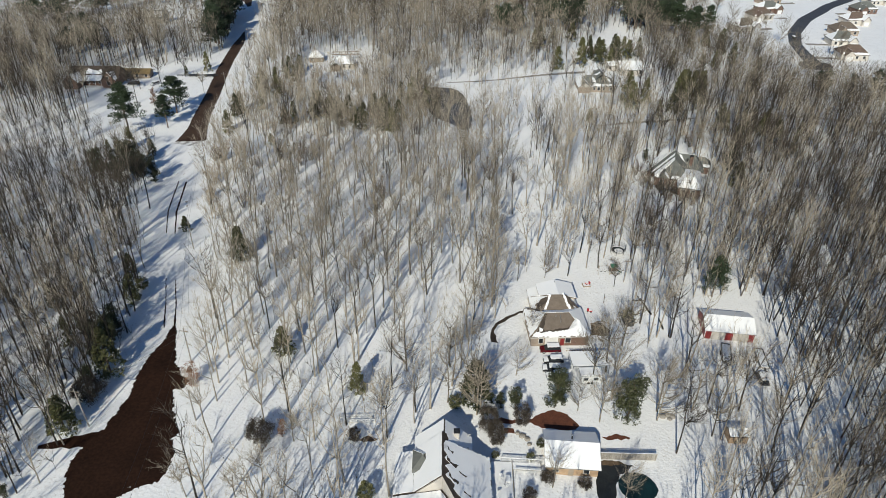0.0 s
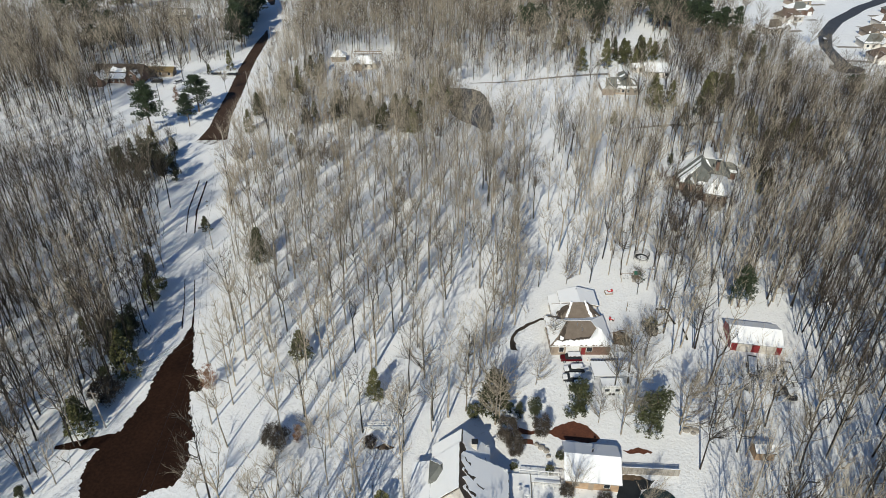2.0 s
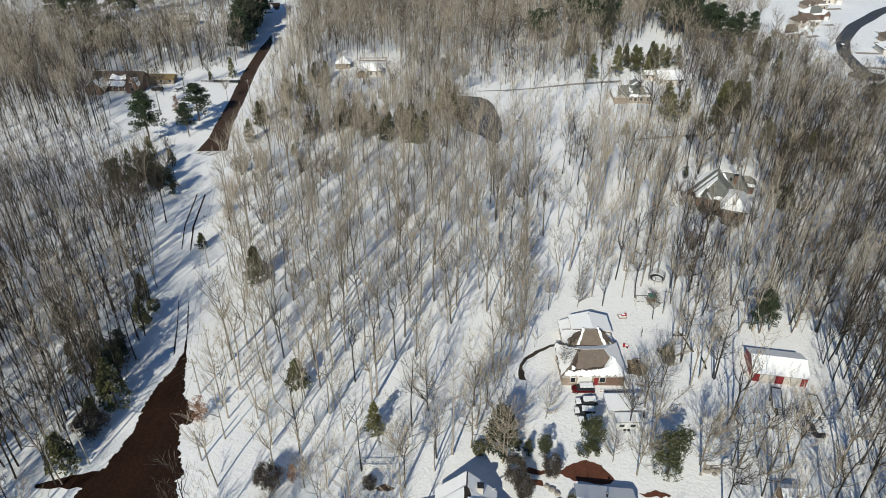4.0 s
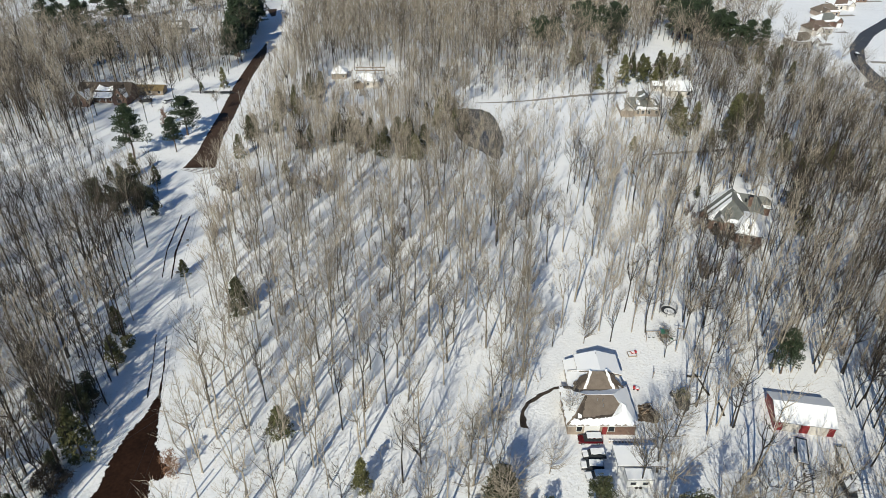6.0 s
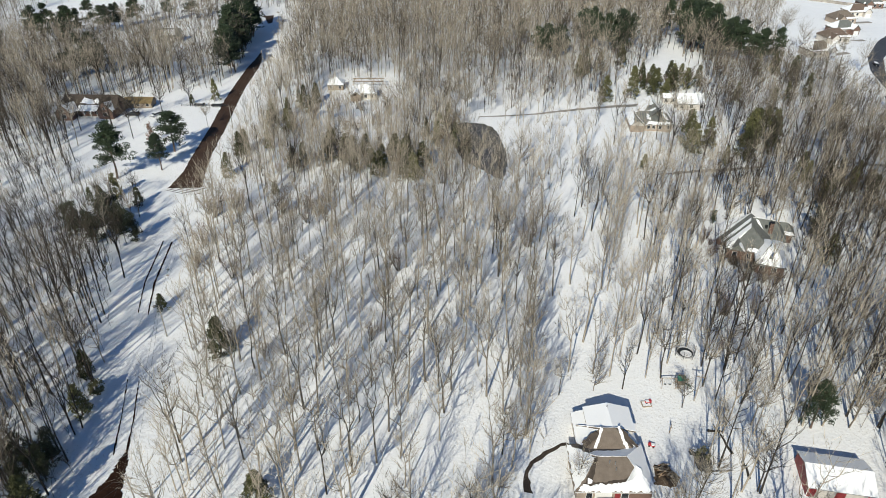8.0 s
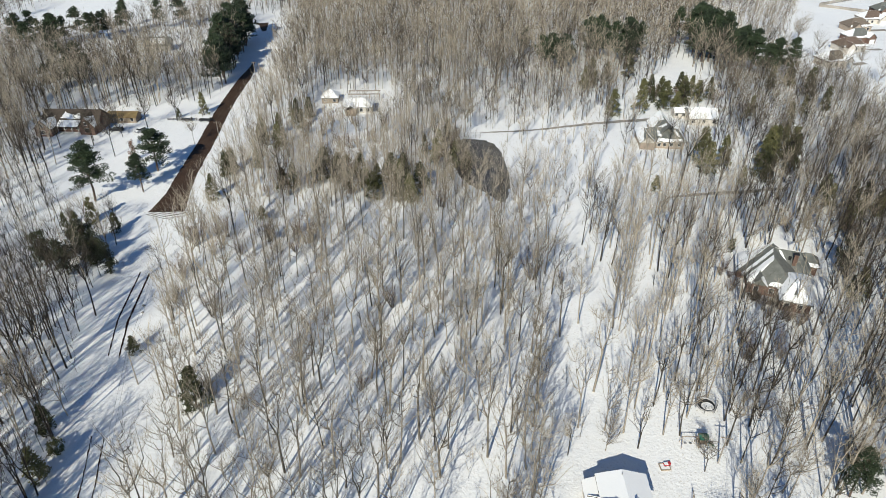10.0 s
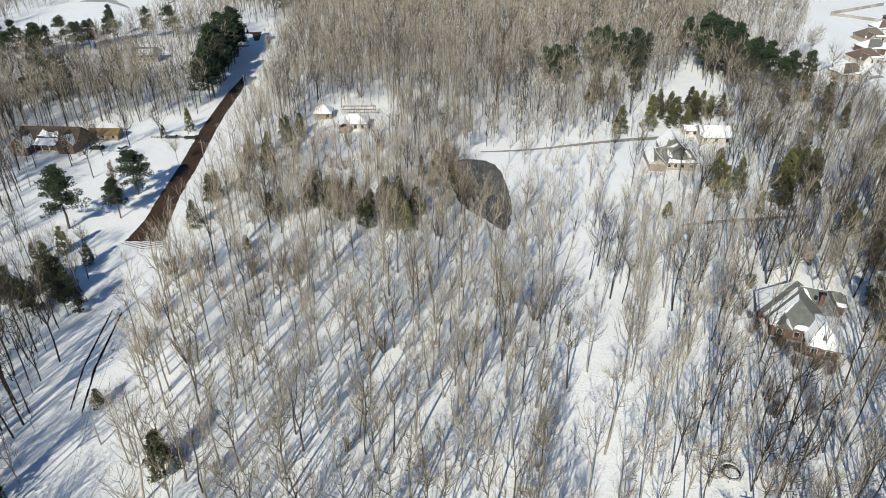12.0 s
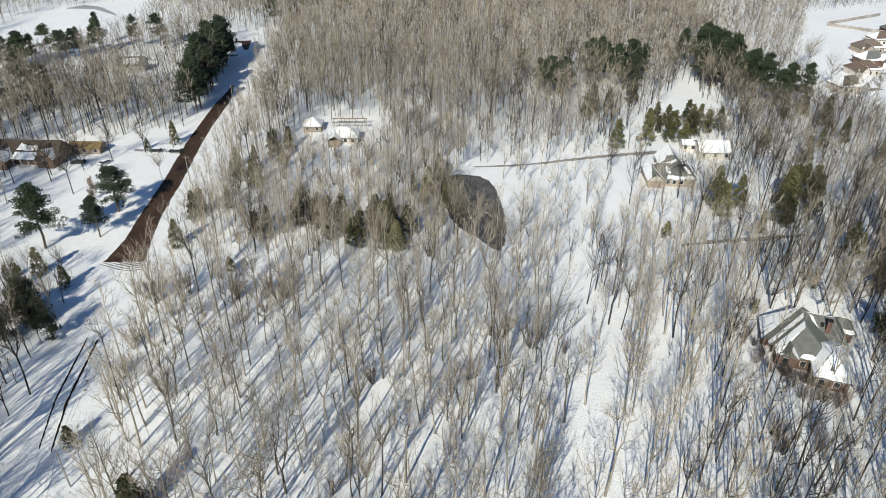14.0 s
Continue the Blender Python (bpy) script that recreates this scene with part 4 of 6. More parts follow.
GROVES = [
    ("pine", [(-172, 312), (-166, 314), (-173, 335), (-187, 374), (-200, 406), (-208, 402), (-194, 362), (-180, 332)], 34, (17, 23), "pines beside the road"),
    ("pine", [(-316, 346), (-290, 342), (-268, 368), (-262, 392), (-278, 380)], 17, (13, 18), "pines before the field"),
    ("pine", [(26, 440), (40, 412), (62, 388), (78, 394), (56, 425), (40, 455)], 46, (16, 23), "pines behind the clearing"),
    ("pine", [(-20, 398), (8, 394), (12, 412), (-16, 412)], 18, (15, 21), "pines above the pond"),
    ("pine", [(-40, 379), (-24, 379), (-24, 388), (-40, 388)], 7, (13, 17), "pines above the pond"),
    ("fine_cedar", [(-106, 232), (-98, 250), (-72, 256), (-58, 248), (-58, 237), (-92, 232)], 26, (6, 10), "cedars beside the lane"),
    ("thicket", [(-112, 229), (-96, 254), (-60, 262), (-38, 246), (-50, 233)], 14, (4, 9), "bushes beside the lane"),
    ("thicket", [(-62, 300), (-66, 270), (-50, 250), (-46, 256), (-55, 280), (-55, 296)], 10, (4, 8), "bushes beside the pond"),
    ("thicket", [(-122, 190), (-118, 206), (-84, 212), (-74, 202), (-100, 196)], 16, (4, 8), "bushes at the wood's edge"),
    ("thicket", [(-104, 160), (-114, 186), (-107, 186), (-98, 160)], 6, (3, 7), "bushes at the wood's edge"),
    ("thicket", [(-90, 120), (-98, 200), (0, 215), (6, 165), (-20, 125)], 8, (4, 8), "bushes in the wood"),
    ("thicket", [(30, 160), (26, 200), (80, 200), (74, 150)], 12, (3, 7), "bushes in the wood"),
    ("thicket", [(46, 90), (60, 130), (80, 140), (70, 90)], 8, (3, 6), "bushes in the wood"),
    ("thicket", [(26, 200), (30, 206), (60, 207), (58, 200)], 6, (3, 5), "bushes below the house"),
    ("broad", [(-146, 178), (-126, 174), (-122, 184), (-134, 192), (-146, 190)], 6, (8, 12), "evergreens at the wood's edge"),
    ("broad", [(-106, 104), (-92, 98), (-90, 112), (-100, 120)], 3, (7, 10), "evergreens at the wood's edge"),
    ("fine_cedar", [(12, 346), (40, 350), (43, 362), (14, 365)], 9, (7, 11), "cedars below the clearing"),
    ("fine_cedar", [(27, 292), (30, 278), (54, 277), (66, 290), (60, 304), (44, 290)], 13, (10, 15), "cedars below the house"),
    ("cedar", [(-45, 262), (-60, 285), (-68, 275), (-55, 255)], 6, (7, 11), "cedars beside the pond"),
    ("fine_cedar", [(-128, 225), (-116, 250), (-112, 300), (-130, 300), (-136, 250)], 17, (6, 11), "cedars beside the road"),
    ("cedar", [(-120, 115), (-100, 100), (-92, 120), (-104, 135)], 4, (6, 10), "cedars in the wood"),
    ("cedar", [(-145, 185), (-128, 176), (-140, 205), (-160, 205)], 5, (5, 9), "cedars in the wood"),
    ("cedar", [(48, 330), (95, 330), (110, 365), (66, 395)], 9, (8, 13), "cedars in the wood"),
    ("fine_cedar", [(46, 240), (66, 238), (90, 242), (95, 270), (58, 270), (40, 276)], 14, (6, 11), "cedars in the wood"),
    ("thicket", [(44, 240), (90, 236), (95, 275), (40, 280)], 14, (4, 8), "bushes in the wood"),
    ("thicket", [(6, 348), (12, 364), (40, 366), (46, 350)], 12, (3, 7), "bushes below the clearing"),
    ("thicket", [(-118, 262), (-84, 258), (-84, 296), (-112, 298)], 12, (4, 8), "bushes below the pale house"),
    ("pine", [(108, 318), (150, 305), (165, 315), (122, 330)], 7, (9, 13), "pines below the houses"),
    ("pine", [(-270, 300), (-225, 290), (-230, 330), (-265, 335)], 9, (12, 17), "pines in the wood"),
]
for form, poly, count, (lo, hi), group in GROVES:
    x0, x1, y0, y1 = min(p[0] for p in poly), max(p[0] for p in poly), min(p[1] for p in poly), max(p[1] for p in poly)
    done = 0
    while done < count:
        x, y = erng.uniform(x0, x1), erng.uniform(y0, y1)
        if inside(poly, [x], [y])[0] and (group == "pines beside the road" or free_of_roads(np.array([x]), np.array([y]))[0]):
            plant(form, x, y, erng.uniform(lo, hi), group, erng.uniform(1.0, 1.7) if "lane" in group else erng.uniform(0.85, 1.2))
            done += 1


# ---- buildings ----
def hip_faces(u0, u1, v0, v1, ze, zr, along="u", pull=1.0):
    """The four faces of a hip roof."""
    if along == "u":
        half = (v1 - v0) / 2 * pull
        r0, r1 = (u0 + half, (v0 + v1) / 2, zr), (u1 - half, (v0 + v1) / 2, zr)
        return {"front": [(u0, v0, ze), (u1, v0, ze), r1, r0], "right": [(u1, v0, ze), (u1, v1, ze), r1],
                "back": [(u1, v1, ze), (u0, v1, ze), r0, r1], "left": [(u0, v1, ze), (u0, v0, ze), r0]}
    half = (u1 - u0) / 2 * pull
    r0, r1 = ((u0 + u1) / 2, v0 + half, zr), ((u0 + u1) / 2, v1 - half, zr)
    return {"front": [(u0, v0, ze), (u1, v0, ze), r0], "right": [(u1, v0, ze), (u1, v1, ze), r1, r0],
            "back": [(u1, v1, ze), (u0, v1, ze), r1], "left": [(u0, v1, ze), (u0, v0, ze), r0, r1]}


def gable_faces(u0, u1, v0, v1, ze, zr, along="u", ridge=None):
    """The two faces of a gable roof."""
    if along == "u":
        m = (v0 + v1) / 2 if ridge is None else ridge
        return {"front": [(u0, v0, ze), (u1, v0, ze), (u1, m, zr), (u0, m, zr)], "back": [(u1, v1, ze), (u0, v1, ze), (u0, m, zr), (u1, m, zr)]}
    m = (u0 + u1) / 2 if ridge is None else ridge
    return {"right": [(u1, v0, ze), (u1, v1, ze), (m, v1, zr), (m, v0, zr)], "left": [(u0, v1, ze), (u0, v0, ze), (m, v0, zr), (m, v1, zr)]}


def roof(parent, faces, material, thick=0.22, name="roof", lift=0.0):
    bm = bmesh.new()
    for pts in faces.values():
        slab([(x, y, z + lift) for x, y, z in pts], thick, bm)
    return part(name, bm, material, parent)


def walls(parent, u0, u1, v0, v1, h, material, thick=0.25, name="wall"):
    """Four walls, each a body of its own, on a sunk footing."""
    for a in ((u0, v0, u1, v0 + thick), (u0, v1 - thick, u1, v1), (u0, v0 + thick, u0 + thick, v1 - thick), (u1 - thick, v0 + thick, u1, v1 - thick)):
        part(name, boxed(a[0], a[1], -0.6, a[2], a[3], h), material, parent)


def gable_end(parent, pts, thick, axis, material):
    """A triangular wall: pts in the plane, thickened along the axis."""
    d = Vector((thick, 0, 0)) if axis == "u" else Vector((0, thick, 0))
    part("gable_wall", prism(bmesh.new(), [Vector(p) for p in pts], [Vector(p) + d for p in pts]), material, parent)


def window(parent, u, v, z, w, h, face="front", frame_material=None):
    """A framed window set on a wall face."""
    fm = frame_material or WHITE_PAINT
    o = {"front": -1, "back": 1, "left": -1, "right": 1}[face]
    if face in ("front", "back"):
        f = part("window", boxed(u - w / 2 - 0.08, min(v, v + o * 0.06), z - 0.08, u + w / 2 + 0.08, max(v, v + o * 0.06), z + h + 0.08), fm, parent)
        part("pane", boxed(u - w / 2, min(v + o * 0.05, v + o * 0.075), z, u + w / 2, max(v + o * 0.05, v + o * 0.075), z + h), GLASS_DARK, f)
    else:
        f = part("window", boxed(min(u, u + o * 0.06), v - w / 2 - 0.08, z - 0.08, max(u, u + o * 0.06), v + w / 2 + 0.08, z + h + 0.08), fm, parent)
        part("pane", boxed(min(u + o * 0.05, u + o * 0.075), v - w / 2, z, max(u + o * 0.05, u + o * 0.075), v + w / 2, z + h), GLASS_DARK, f)
    return f


def chimney(parent, u, v, z0, z1, w=1.0, material=None):
    c = part("chimney", boxed(u - w / 2, v - w / 2, z0, u + w / 2, v + w / 2, z1), material or BRICK, parent)
    part("chimney_cap", boxed(u - w / 2 - 0.1, v - w / 2 - 0.1, z1, u + w / 2 + 0.1, v + w / 2 + 0.1, z1 + 0.15), DARK_METAL, c)


def shrink(pts, f):
    cx, cy = sum(p[0] for p in pts) / len(pts), sum(p[1] for p in pts) / len(pts)
    return [(cx + (p[0] - cx) * f, cy + (p[1] - cy) * f) for p in pts]


brng = random.Random(5)


def vent_pipe(parent, u, v, z):
    part("vent_pipe", rod(bmesh.new(), (u, v, z - 0.4), (u, v, z + 0.35), 0.09), GREY_METAL, parent)


def dish(parent, u, v, z, yaw=200):
    """A satellite dish on a bent arm."""
    bm = bmesh.new()
    bmesh.ops.create_cone(bm, cap_ends=True, segments=14, radius1=0.42, radius2=0.3, depth=0.1, matrix=pose(u, v, z + 0.5, 60, 0, yaw))
    d = part("satellite_dish", bm, WHITE_PAINT, parent, "round white satellite dish")
    part("dish_arm", rod(bmesh.new(), (u, v, z - 0.3), (u, v, z + 0.45), 0.04), GREY_METAL, d)


def door(parent, u, v, w, h, material, label=""):
    d = part("door", boxed(u - w / 2, v - 0.07, 0.02, u + w / 2, v, h), material, parent, label)
    part("door_handle", boxed(u + w * 0.35, v - 0.13, 0.95, u + w * 0.42, v - 0.07, 1.05), DARK_METAL, d)


# brick house with the brown hip roof
H1 = thing("house", 0.2, 121.6, 13, "brick house with a brown hip roof half under snow", "house")
walls(H1, 0.1, 13.3, 0.4, 9.6, 2.9, BRICK_PALE)
part("brick_facing", boxed(7.9, 0.36, -0.3, 13.34, 0.4, 2.7), BRICK, H1, "red brick facing")
walls(H1, 4.4, 12.5, 12.8, 18.4, 4.35, SIDING)
walls(H1, 2.2, 4.4, 9.7, 18.6, 2.6, SIDING)
f1 = hip_faces(-0.35, 13.7, 0.0, 10.8, 3.0, 5.7, "u", 0.82)
roof(H1, f1, SHINGLE)
f2 = hip_faces(2.0, 13.0, 7.2, 15.6, 2.9, 6.5, "u", 1.05)
roof(H1, f2, SHINGLE, name="cross_roof")
f3 = gable_faces(3.9, 12.9, 12.4, 18.8, 4.45, 5.65, "v", 8.4)
roof(H1, f3, SHINGLE, name="rear_roof")
f4 = {"left": [(1.7, 18.9, 2.75), (1.7, 9.6, 2.75), (4.4, 9.6, 3.7), (4.4, 18.9, 3.7)]}
roof(H1, f4, SHINGLE, 0.15, name="lean_to_roof")
gable_end(H1, [(4.4, 18.2, 4.3), (12.5, 18.2, 4.3), (8.4, 18.2, 5.45)], 0.2, "v", SIDING)
snow_on(H1, f1["left"][:3], [(-0.35, 10.7), (-0.35, 0.05), (1.3, 1.9), (2.6, 4.0), (3.7, 5.2), (2.2, 7.6)], brng, amount=0.16, step=0.45)
snow_on(H1, f1["right"][:3], [(13.7, 0.05), (13.7, 10.7), (9.5, 5.6), (10.4, 4.0)], brng, amount=0.08)
snow_on(H1, f1["front"][:3], [(0.1, 0.02), (13.5, 0.02), (12.4, 1.6), (11.4, 3.7), (10.9, 3.9), (10.6, 2.3), (8.8, 1.5), (6.0, 1.0), (4.2, 1.1), (2.4, 0.8), (1.6, 1.2), (0.9, 0.8)], brng, amount=0.2, step=0.35)
snow_on(H1, f1["front"][:3], [(1.9, 1.3), (2.7, 1.2), (2.8, 1.8), (2.1, 2.0)], brng, amount=0.1, step=0.4)
snow_on(H1, f1["back"][:3], [(13.6, 10.7), (9.4, 5.5), (4.2, 5.5), (2.8, 6.6), (4, 7.6), (8, 7.8), (11, 9)], brng)
for poly in ([(1.2, 0.9), (2.6, 0.9), (4.3, 5.2), (3.7, 5.2)], [(2.6, 0.95), (8.6, 1.45), (10.6, 2.2), (10.8, 3.4), (10.2, 2.8), (8.4, 1.9), (5, 1.5), (2.8, 1.5)]):
    snow_on(H1, f1["front"][:3], poly, brng, 0.012, 0.14, 0.35, "wet_patch", SHINGLE_DARK)
for poly, mt, th in (([(3.0, 8.8), (5.6, 10.6), (4.8, 11.0), (3.2, 10.2), (2.3, 9.4)], SHINGLE_DARK, 0.012), ([(10.6, 9.6), (9.4, 11.4), (10.4, 11.0), (12.0, 9.4), (12.6, 8.8)], SHINGLE_DARK, 0.012),
                     ([(4.3, 8.7), (4.9, 8.6), (6.3, 11.4), (5.8, 11.6)], SNOW_ROOF, 0.1), ([(10.2, 8.5), (10.8, 8.6), (9.3, 11.7), (8.9, 11.6)], SNOW_ROOF, 0.1)):
    snow_on(H1, f2["front"][:3], poly, brng, th, 0.14, 0.4, "snow_cover" if th > 0.05 else "wet_patch", mt)
snow_on(H1, f2["left"][:3], [(2.0, 15.0), (2.0, 9.6), (4.4, 11.6), (5.6, 11.8)], brng)
snow_on(H1, f2["right"][:3], [(13.0, 8.6), (13.0, 15.0), (9.4, 11.8)], brng, amount=0.06)
snow_on(H1, f2["back"][:3], [(12.8, 15.0), (2.2, 15.0), (5.9, 11.9), (9.1, 11.9)], brng, amount=0.05)
snow_on(H1, f3["left"][:3], [(3.9, 18.7), (3.9, 12.5), (8.4, 12.5), (8.4, 18.7)], brng, amount=0.05)
snow_on(H1, f3["right"][:3], [(12.9, 12.5), (12.9, 18.7), (8.4, 18.7), (8.4, 12.5)], brng, amount=0.05)
snow_on(H1, f4["left"][:3], [(1.7, 18.8), (1.7, 9.7), (4.3, 9.7), (4.3, 18.8)], brng, amount=0.05)
for u, v, z in ((6.2, 4.4, 5.5), (7.2, 4.2, 5.4), (7.2, 3.3, 4.9), (8.3, 17.6, 5.7)):
    vent_pipe(H1, u, v, z)
dish(H1, 11.6, 3.4, 3.9)
for u, w in ((2.3, 1.0), (8.6, 1.2)):
    window(H1, u, 0.4, 0.9, w, 1.3)
part("garage_door", boxed(3.3, 0.33, 0.02, 6.3, 0.4, 2.3), WHITE_PAINT, H1, "white garage door")
door(H1, 7.3, 0.4, 0.95, 2.05, RED_METAL, "dark red front door")
part("gutter", boxed(-0.35, -0.12, 2.78, 13.7, -0.01, 2.9), WHITE_PAINT, H1)
part("downpipe", rod(bmesh.new(), (13.42, 0.3, 0), (13.42, 0.3, 2.8), 0.05), WHITE_PAINT, H1)

# red barn
BARN = thing("barn", 40.0, 132.2, 2.5, "red metal barn with white doors and a snowy roof", "barn")
walls(BARN, 0.1, 11.2, 0.3, 8.3, 2.5, RED_METAL, 0.15)
fb = gable_faces(-0.15, 11.45, 0.0, 8.6, 2.5, 4.2, "u")
roof(BARN, fb, GREY_METAL, 0.1)
for u in (0.1, 11.05):
    gable_end(BARN, [(u, 0.3, 2.5), (u, 8.3, 2.5), (u, 4.3, 4.05)], 0.15, "u", RED_METAL)
for u0, u1 in ((1.5, 4.7), (6.4, 9.9)):
    d = part("door", boxed(u0, 0.22, 0, u1, 0.3, 2.3), SIDING, BARN, "cream roll-up barn door")
    for k in range(4):
        part("door_panel", boxed(u0 + 0.06, 0.19, 0.06 + 0.56 * k, u1 - 0.06, 0.22, 0.56 + 0.56 * k), SIDING, d)
for k in range(18):
    u = 0.3 + 10.8 * k / 17
    part("roof_seam", slab([(u, 0.05, 2.56), (u + 0.05, 0.05, 2.56), (u + 0.05, 4.3, 4.26), (u, 4.3, 4.26)], 0.05), GREY_METAL, BARN)
snow_on(BARN, fb["front"][:3], [(-0.13, 0.04), (11.42, 0.04), (11.42, 4.3), (-0.13, 4.3)], brng, 0.08, 0.04)
snow_on(BARN, fb["back"][:3], [(-0.13, 4.3), (11.42, 4.3), (11.42, 8.5), (-0.13, 8.5)], brng, 0.08, 0.04)
part("corner_trim", boxed(0.02, 0.22, 0, 0.14, 0.3, 2.5), WHITE_PAINT, BARN)
part("corner_trim", boxed(11.16, 0.22, 0, 11.28, 0.3, 2.5), WHITE_PAINT, BARN)

# cabin
CABIN = thing("cabin", 5.0, 86.0, 6, "small log cabin with a snow-covered gable roof", "cabin")
walls(CABIN, 0.5, 9.9, 0.5, 8.6, 2.4, LOG, 0.2)
for k in range(8):
    part("log", rod(bmesh.new(), (0.45, 0.47, 0.15 + 0.29 * k), (9.95, 0.47, 0.15 + 0.29 * k), 0.13, None, 6), LOG, CABIN)
fc = gable_faces(0, 10.4, -0.1, 9.1, 2.4, 4.5, "u")
roof(CABIN, fc, GREY_METAL, 0.12)
for u in (0.5, 9.7):
    gable_end(CABIN, [(u, 0.6, 2.4), (u, 8.6, 2.4), (u, 4.6, 4.3)], 0.2, "u", LOG)
snow_on(CABIN, fc["front"][:3], [(0.05, -0.05), (10.35, -0.05), (10.35, 4.5), (0.05, 4.5)], brng, 0.1, 0.05)
snow_on(CABIN, fc["back"][:3], [(0.05, 4.5), (10.35, 4.5), (10.35, 9.0), (0.05, 9.0)], brng, 0.1, 0.05)
part("flue", rod(bmesh.new(), (5.3, 5.6, 3.9), (5.3, 5.6, 5.1), 0.16, None, 10), DARK_METAL, CABIN)
part("flue_cap", rod(bmesh.new(), (5.3, 5.6, 5.12), (5.3, 5.6, 5.22), 0.26, 0.1, 10), GREY_METAL, CABIN)
for u in (2.2, 7.8):
    window(CABIN, u, 0.34, 0.9, 1.0, 1.0)
door(CABIN, 5.0, 0.34, 0.95, 2.0, WOOD, "plank door")

# large white-roofed house at the start
H0 = thing("house", -20, 77, 10, "large cream house with steep snow-covered gable roofs", "house")
walls(H0, 2.6, 12.6, 5.8, 10.6, 2.9, SIDING)
walls(H0, -0.6, 15.6, -9, 5.8, 2.9, SIDING)
fa = gable_faces(2.2, 13.0, 5.6, 11.0, 3.0, 7.9, "v", 7.6)
fm = {"left": [(2.2, 7.6, 3.4), (2.2, -2.2, 3.4), (7.3, -2.2, 8.2), (7.3, 7.6, 8.2)], "right": [(16.1, -9.4, 3.0), (16.1, 5.9, 3.0), (7.3, 5.9, 8.2), (7.3, -2.2, 8.2), (11.5, -9.4, 5.72)]}
fw = {"left": [(-1.3, 7.1, 2.8), (-1.3, -2.2, 2.8), (2.3, -2.2, 3.6), (2.3, 7.1, 3.6)]}
fl = {"left": [(-1.3, -2.2, 2.8), (-1.3, -9.4, 2.8), (11.3, -9.4, 5.57), (7.2, -2.2, 4.67)]}
fr = {"right": [(12.2, 5.8, 3.9), (12.2, 7.7, 3.9), (7.3, 7.7, 8.2), (7.3, 5.8, 8.2)]}
roof(H0, fa, SHINGLE_DARK, name="rear_roof")
roof(H0, fm, SHINGLE_DARK)
roof(H0, fw, SHINGLE_DARK, name="wing_roof")
roof(H0, fr, SHINGLE_DARK, name="step_roof")
roof(H0, fl, SHINGLE_DARK, name="lower_roof")
gable_end(H0, [(2.6, 10.4, 2.9), (12.6, 10.4, 2.9), (7.6, 10.4, 7.6)], 0.2, "v", SIDING)
gable_end(H0, [(2.6, 5.5, 2.9), (15.6, 5.5, 2.9), (7.3, 5.5, 7.9)], 0.2, "v", SIDING)
snow_on(H0, fa["left"][:3], [(2.2, 10.9), (2.2, 7.4), (7.5, 7.4), (7.6, 10.9)], brng, 0.14, 0.05)
snow_on(H0, fa["right"][:3], [(13.0, 6.0), (13.0, 10.9), (7.8, 10.9), (7.8, 7.8), (8.6, 7.7)], brng, 0.14, 0.05)
snow_on(H0, fm["left"][:3], [(2.2, 7.5), (2.2, -2.1), (7.2, -2.1), (7.2, 7.5)], brng, 0.14, 0.04)
snow_on(H0, fw["left"][:3], [(-1.3, 7.0), (-1.3, -2.1), (2.2, -2.1), (2.2, 7.0)], brng, 0.14, 0.04)
snow_on(H0, fl["left"][:3], [(-1.25, -2.6), (-1.25, -9.3), (11.0, -9.3), (7.0, -2.6)], brng, 0.14, 0.05)
snow_on(H0, fr["right"][:3], [(12.1, 5.95), (12.1, 7.6), (8.2, 7.6), (8.5, 6.7), (8.2, 5.95)], brng, 0.13, 0.08)
snow_on(H0, fm["right"][:3], [(16.1, -9.3), (16.1, 5.8), (8.0, 5.8), (7.6, 5.0), (8.3, 4.4), (7.6, 3.6), (8.2, 2.6), (7.6, 1.8), (8.6, 0.9), (7.7, 0.1), (8.6, -0.8), (7.9, -1.8), (9.4, -3.2), (9.2, -4.2), (11.2, -6.0), (10.8, -7.0), (12.4, -9.3)], brng, 0.14, 0.14, 0.45)
over = [(p[0], p[1], p[2] + 0.15) for p in fm["right"][:3]]
for cu, cv, r, q in ((8.9, 1.2, 0.9, 1.6), (10.9, -0.4, 0.7, 0.7), (9.2, -2.2, 0.8, 1.5), (8.7, 3.8, 0.5, 1.8), (11.6, -4.2, 0.6, 0.8)):
    snow_on(H0, over, [(cu - r, cv + r * q), (cu - r * 0.1, cv + r * 0.2), (cu + r * 1.3, cv - r * 0.1), (cu + r * 0.9, cv - r * 0.6 * q), (cu - r * 0.2, cv - r * 0.2), (cu - r * 0.8, cv + r * 0.2)], brng, 0.012, 0.13, 0.3, "bare_patch", SHINGLE_DARK)
# dormer with a bare grey face
fd = hip_faces(1.9, 5.7, 1.9, 6.4, 4.55, 6.0, "u", 0.9)
roof(H0, {"back": fd["back"], "left": fd["left"], "right": fd["right"], "front": fd["front"]}, SHINGLE_GREY, 0.9, name="dormer")
snow_on(H0, fd["back"][:3], shrink([(a, b) for a, b, c in fd["back"]], 0.96), brng, 0.1, 0.03)
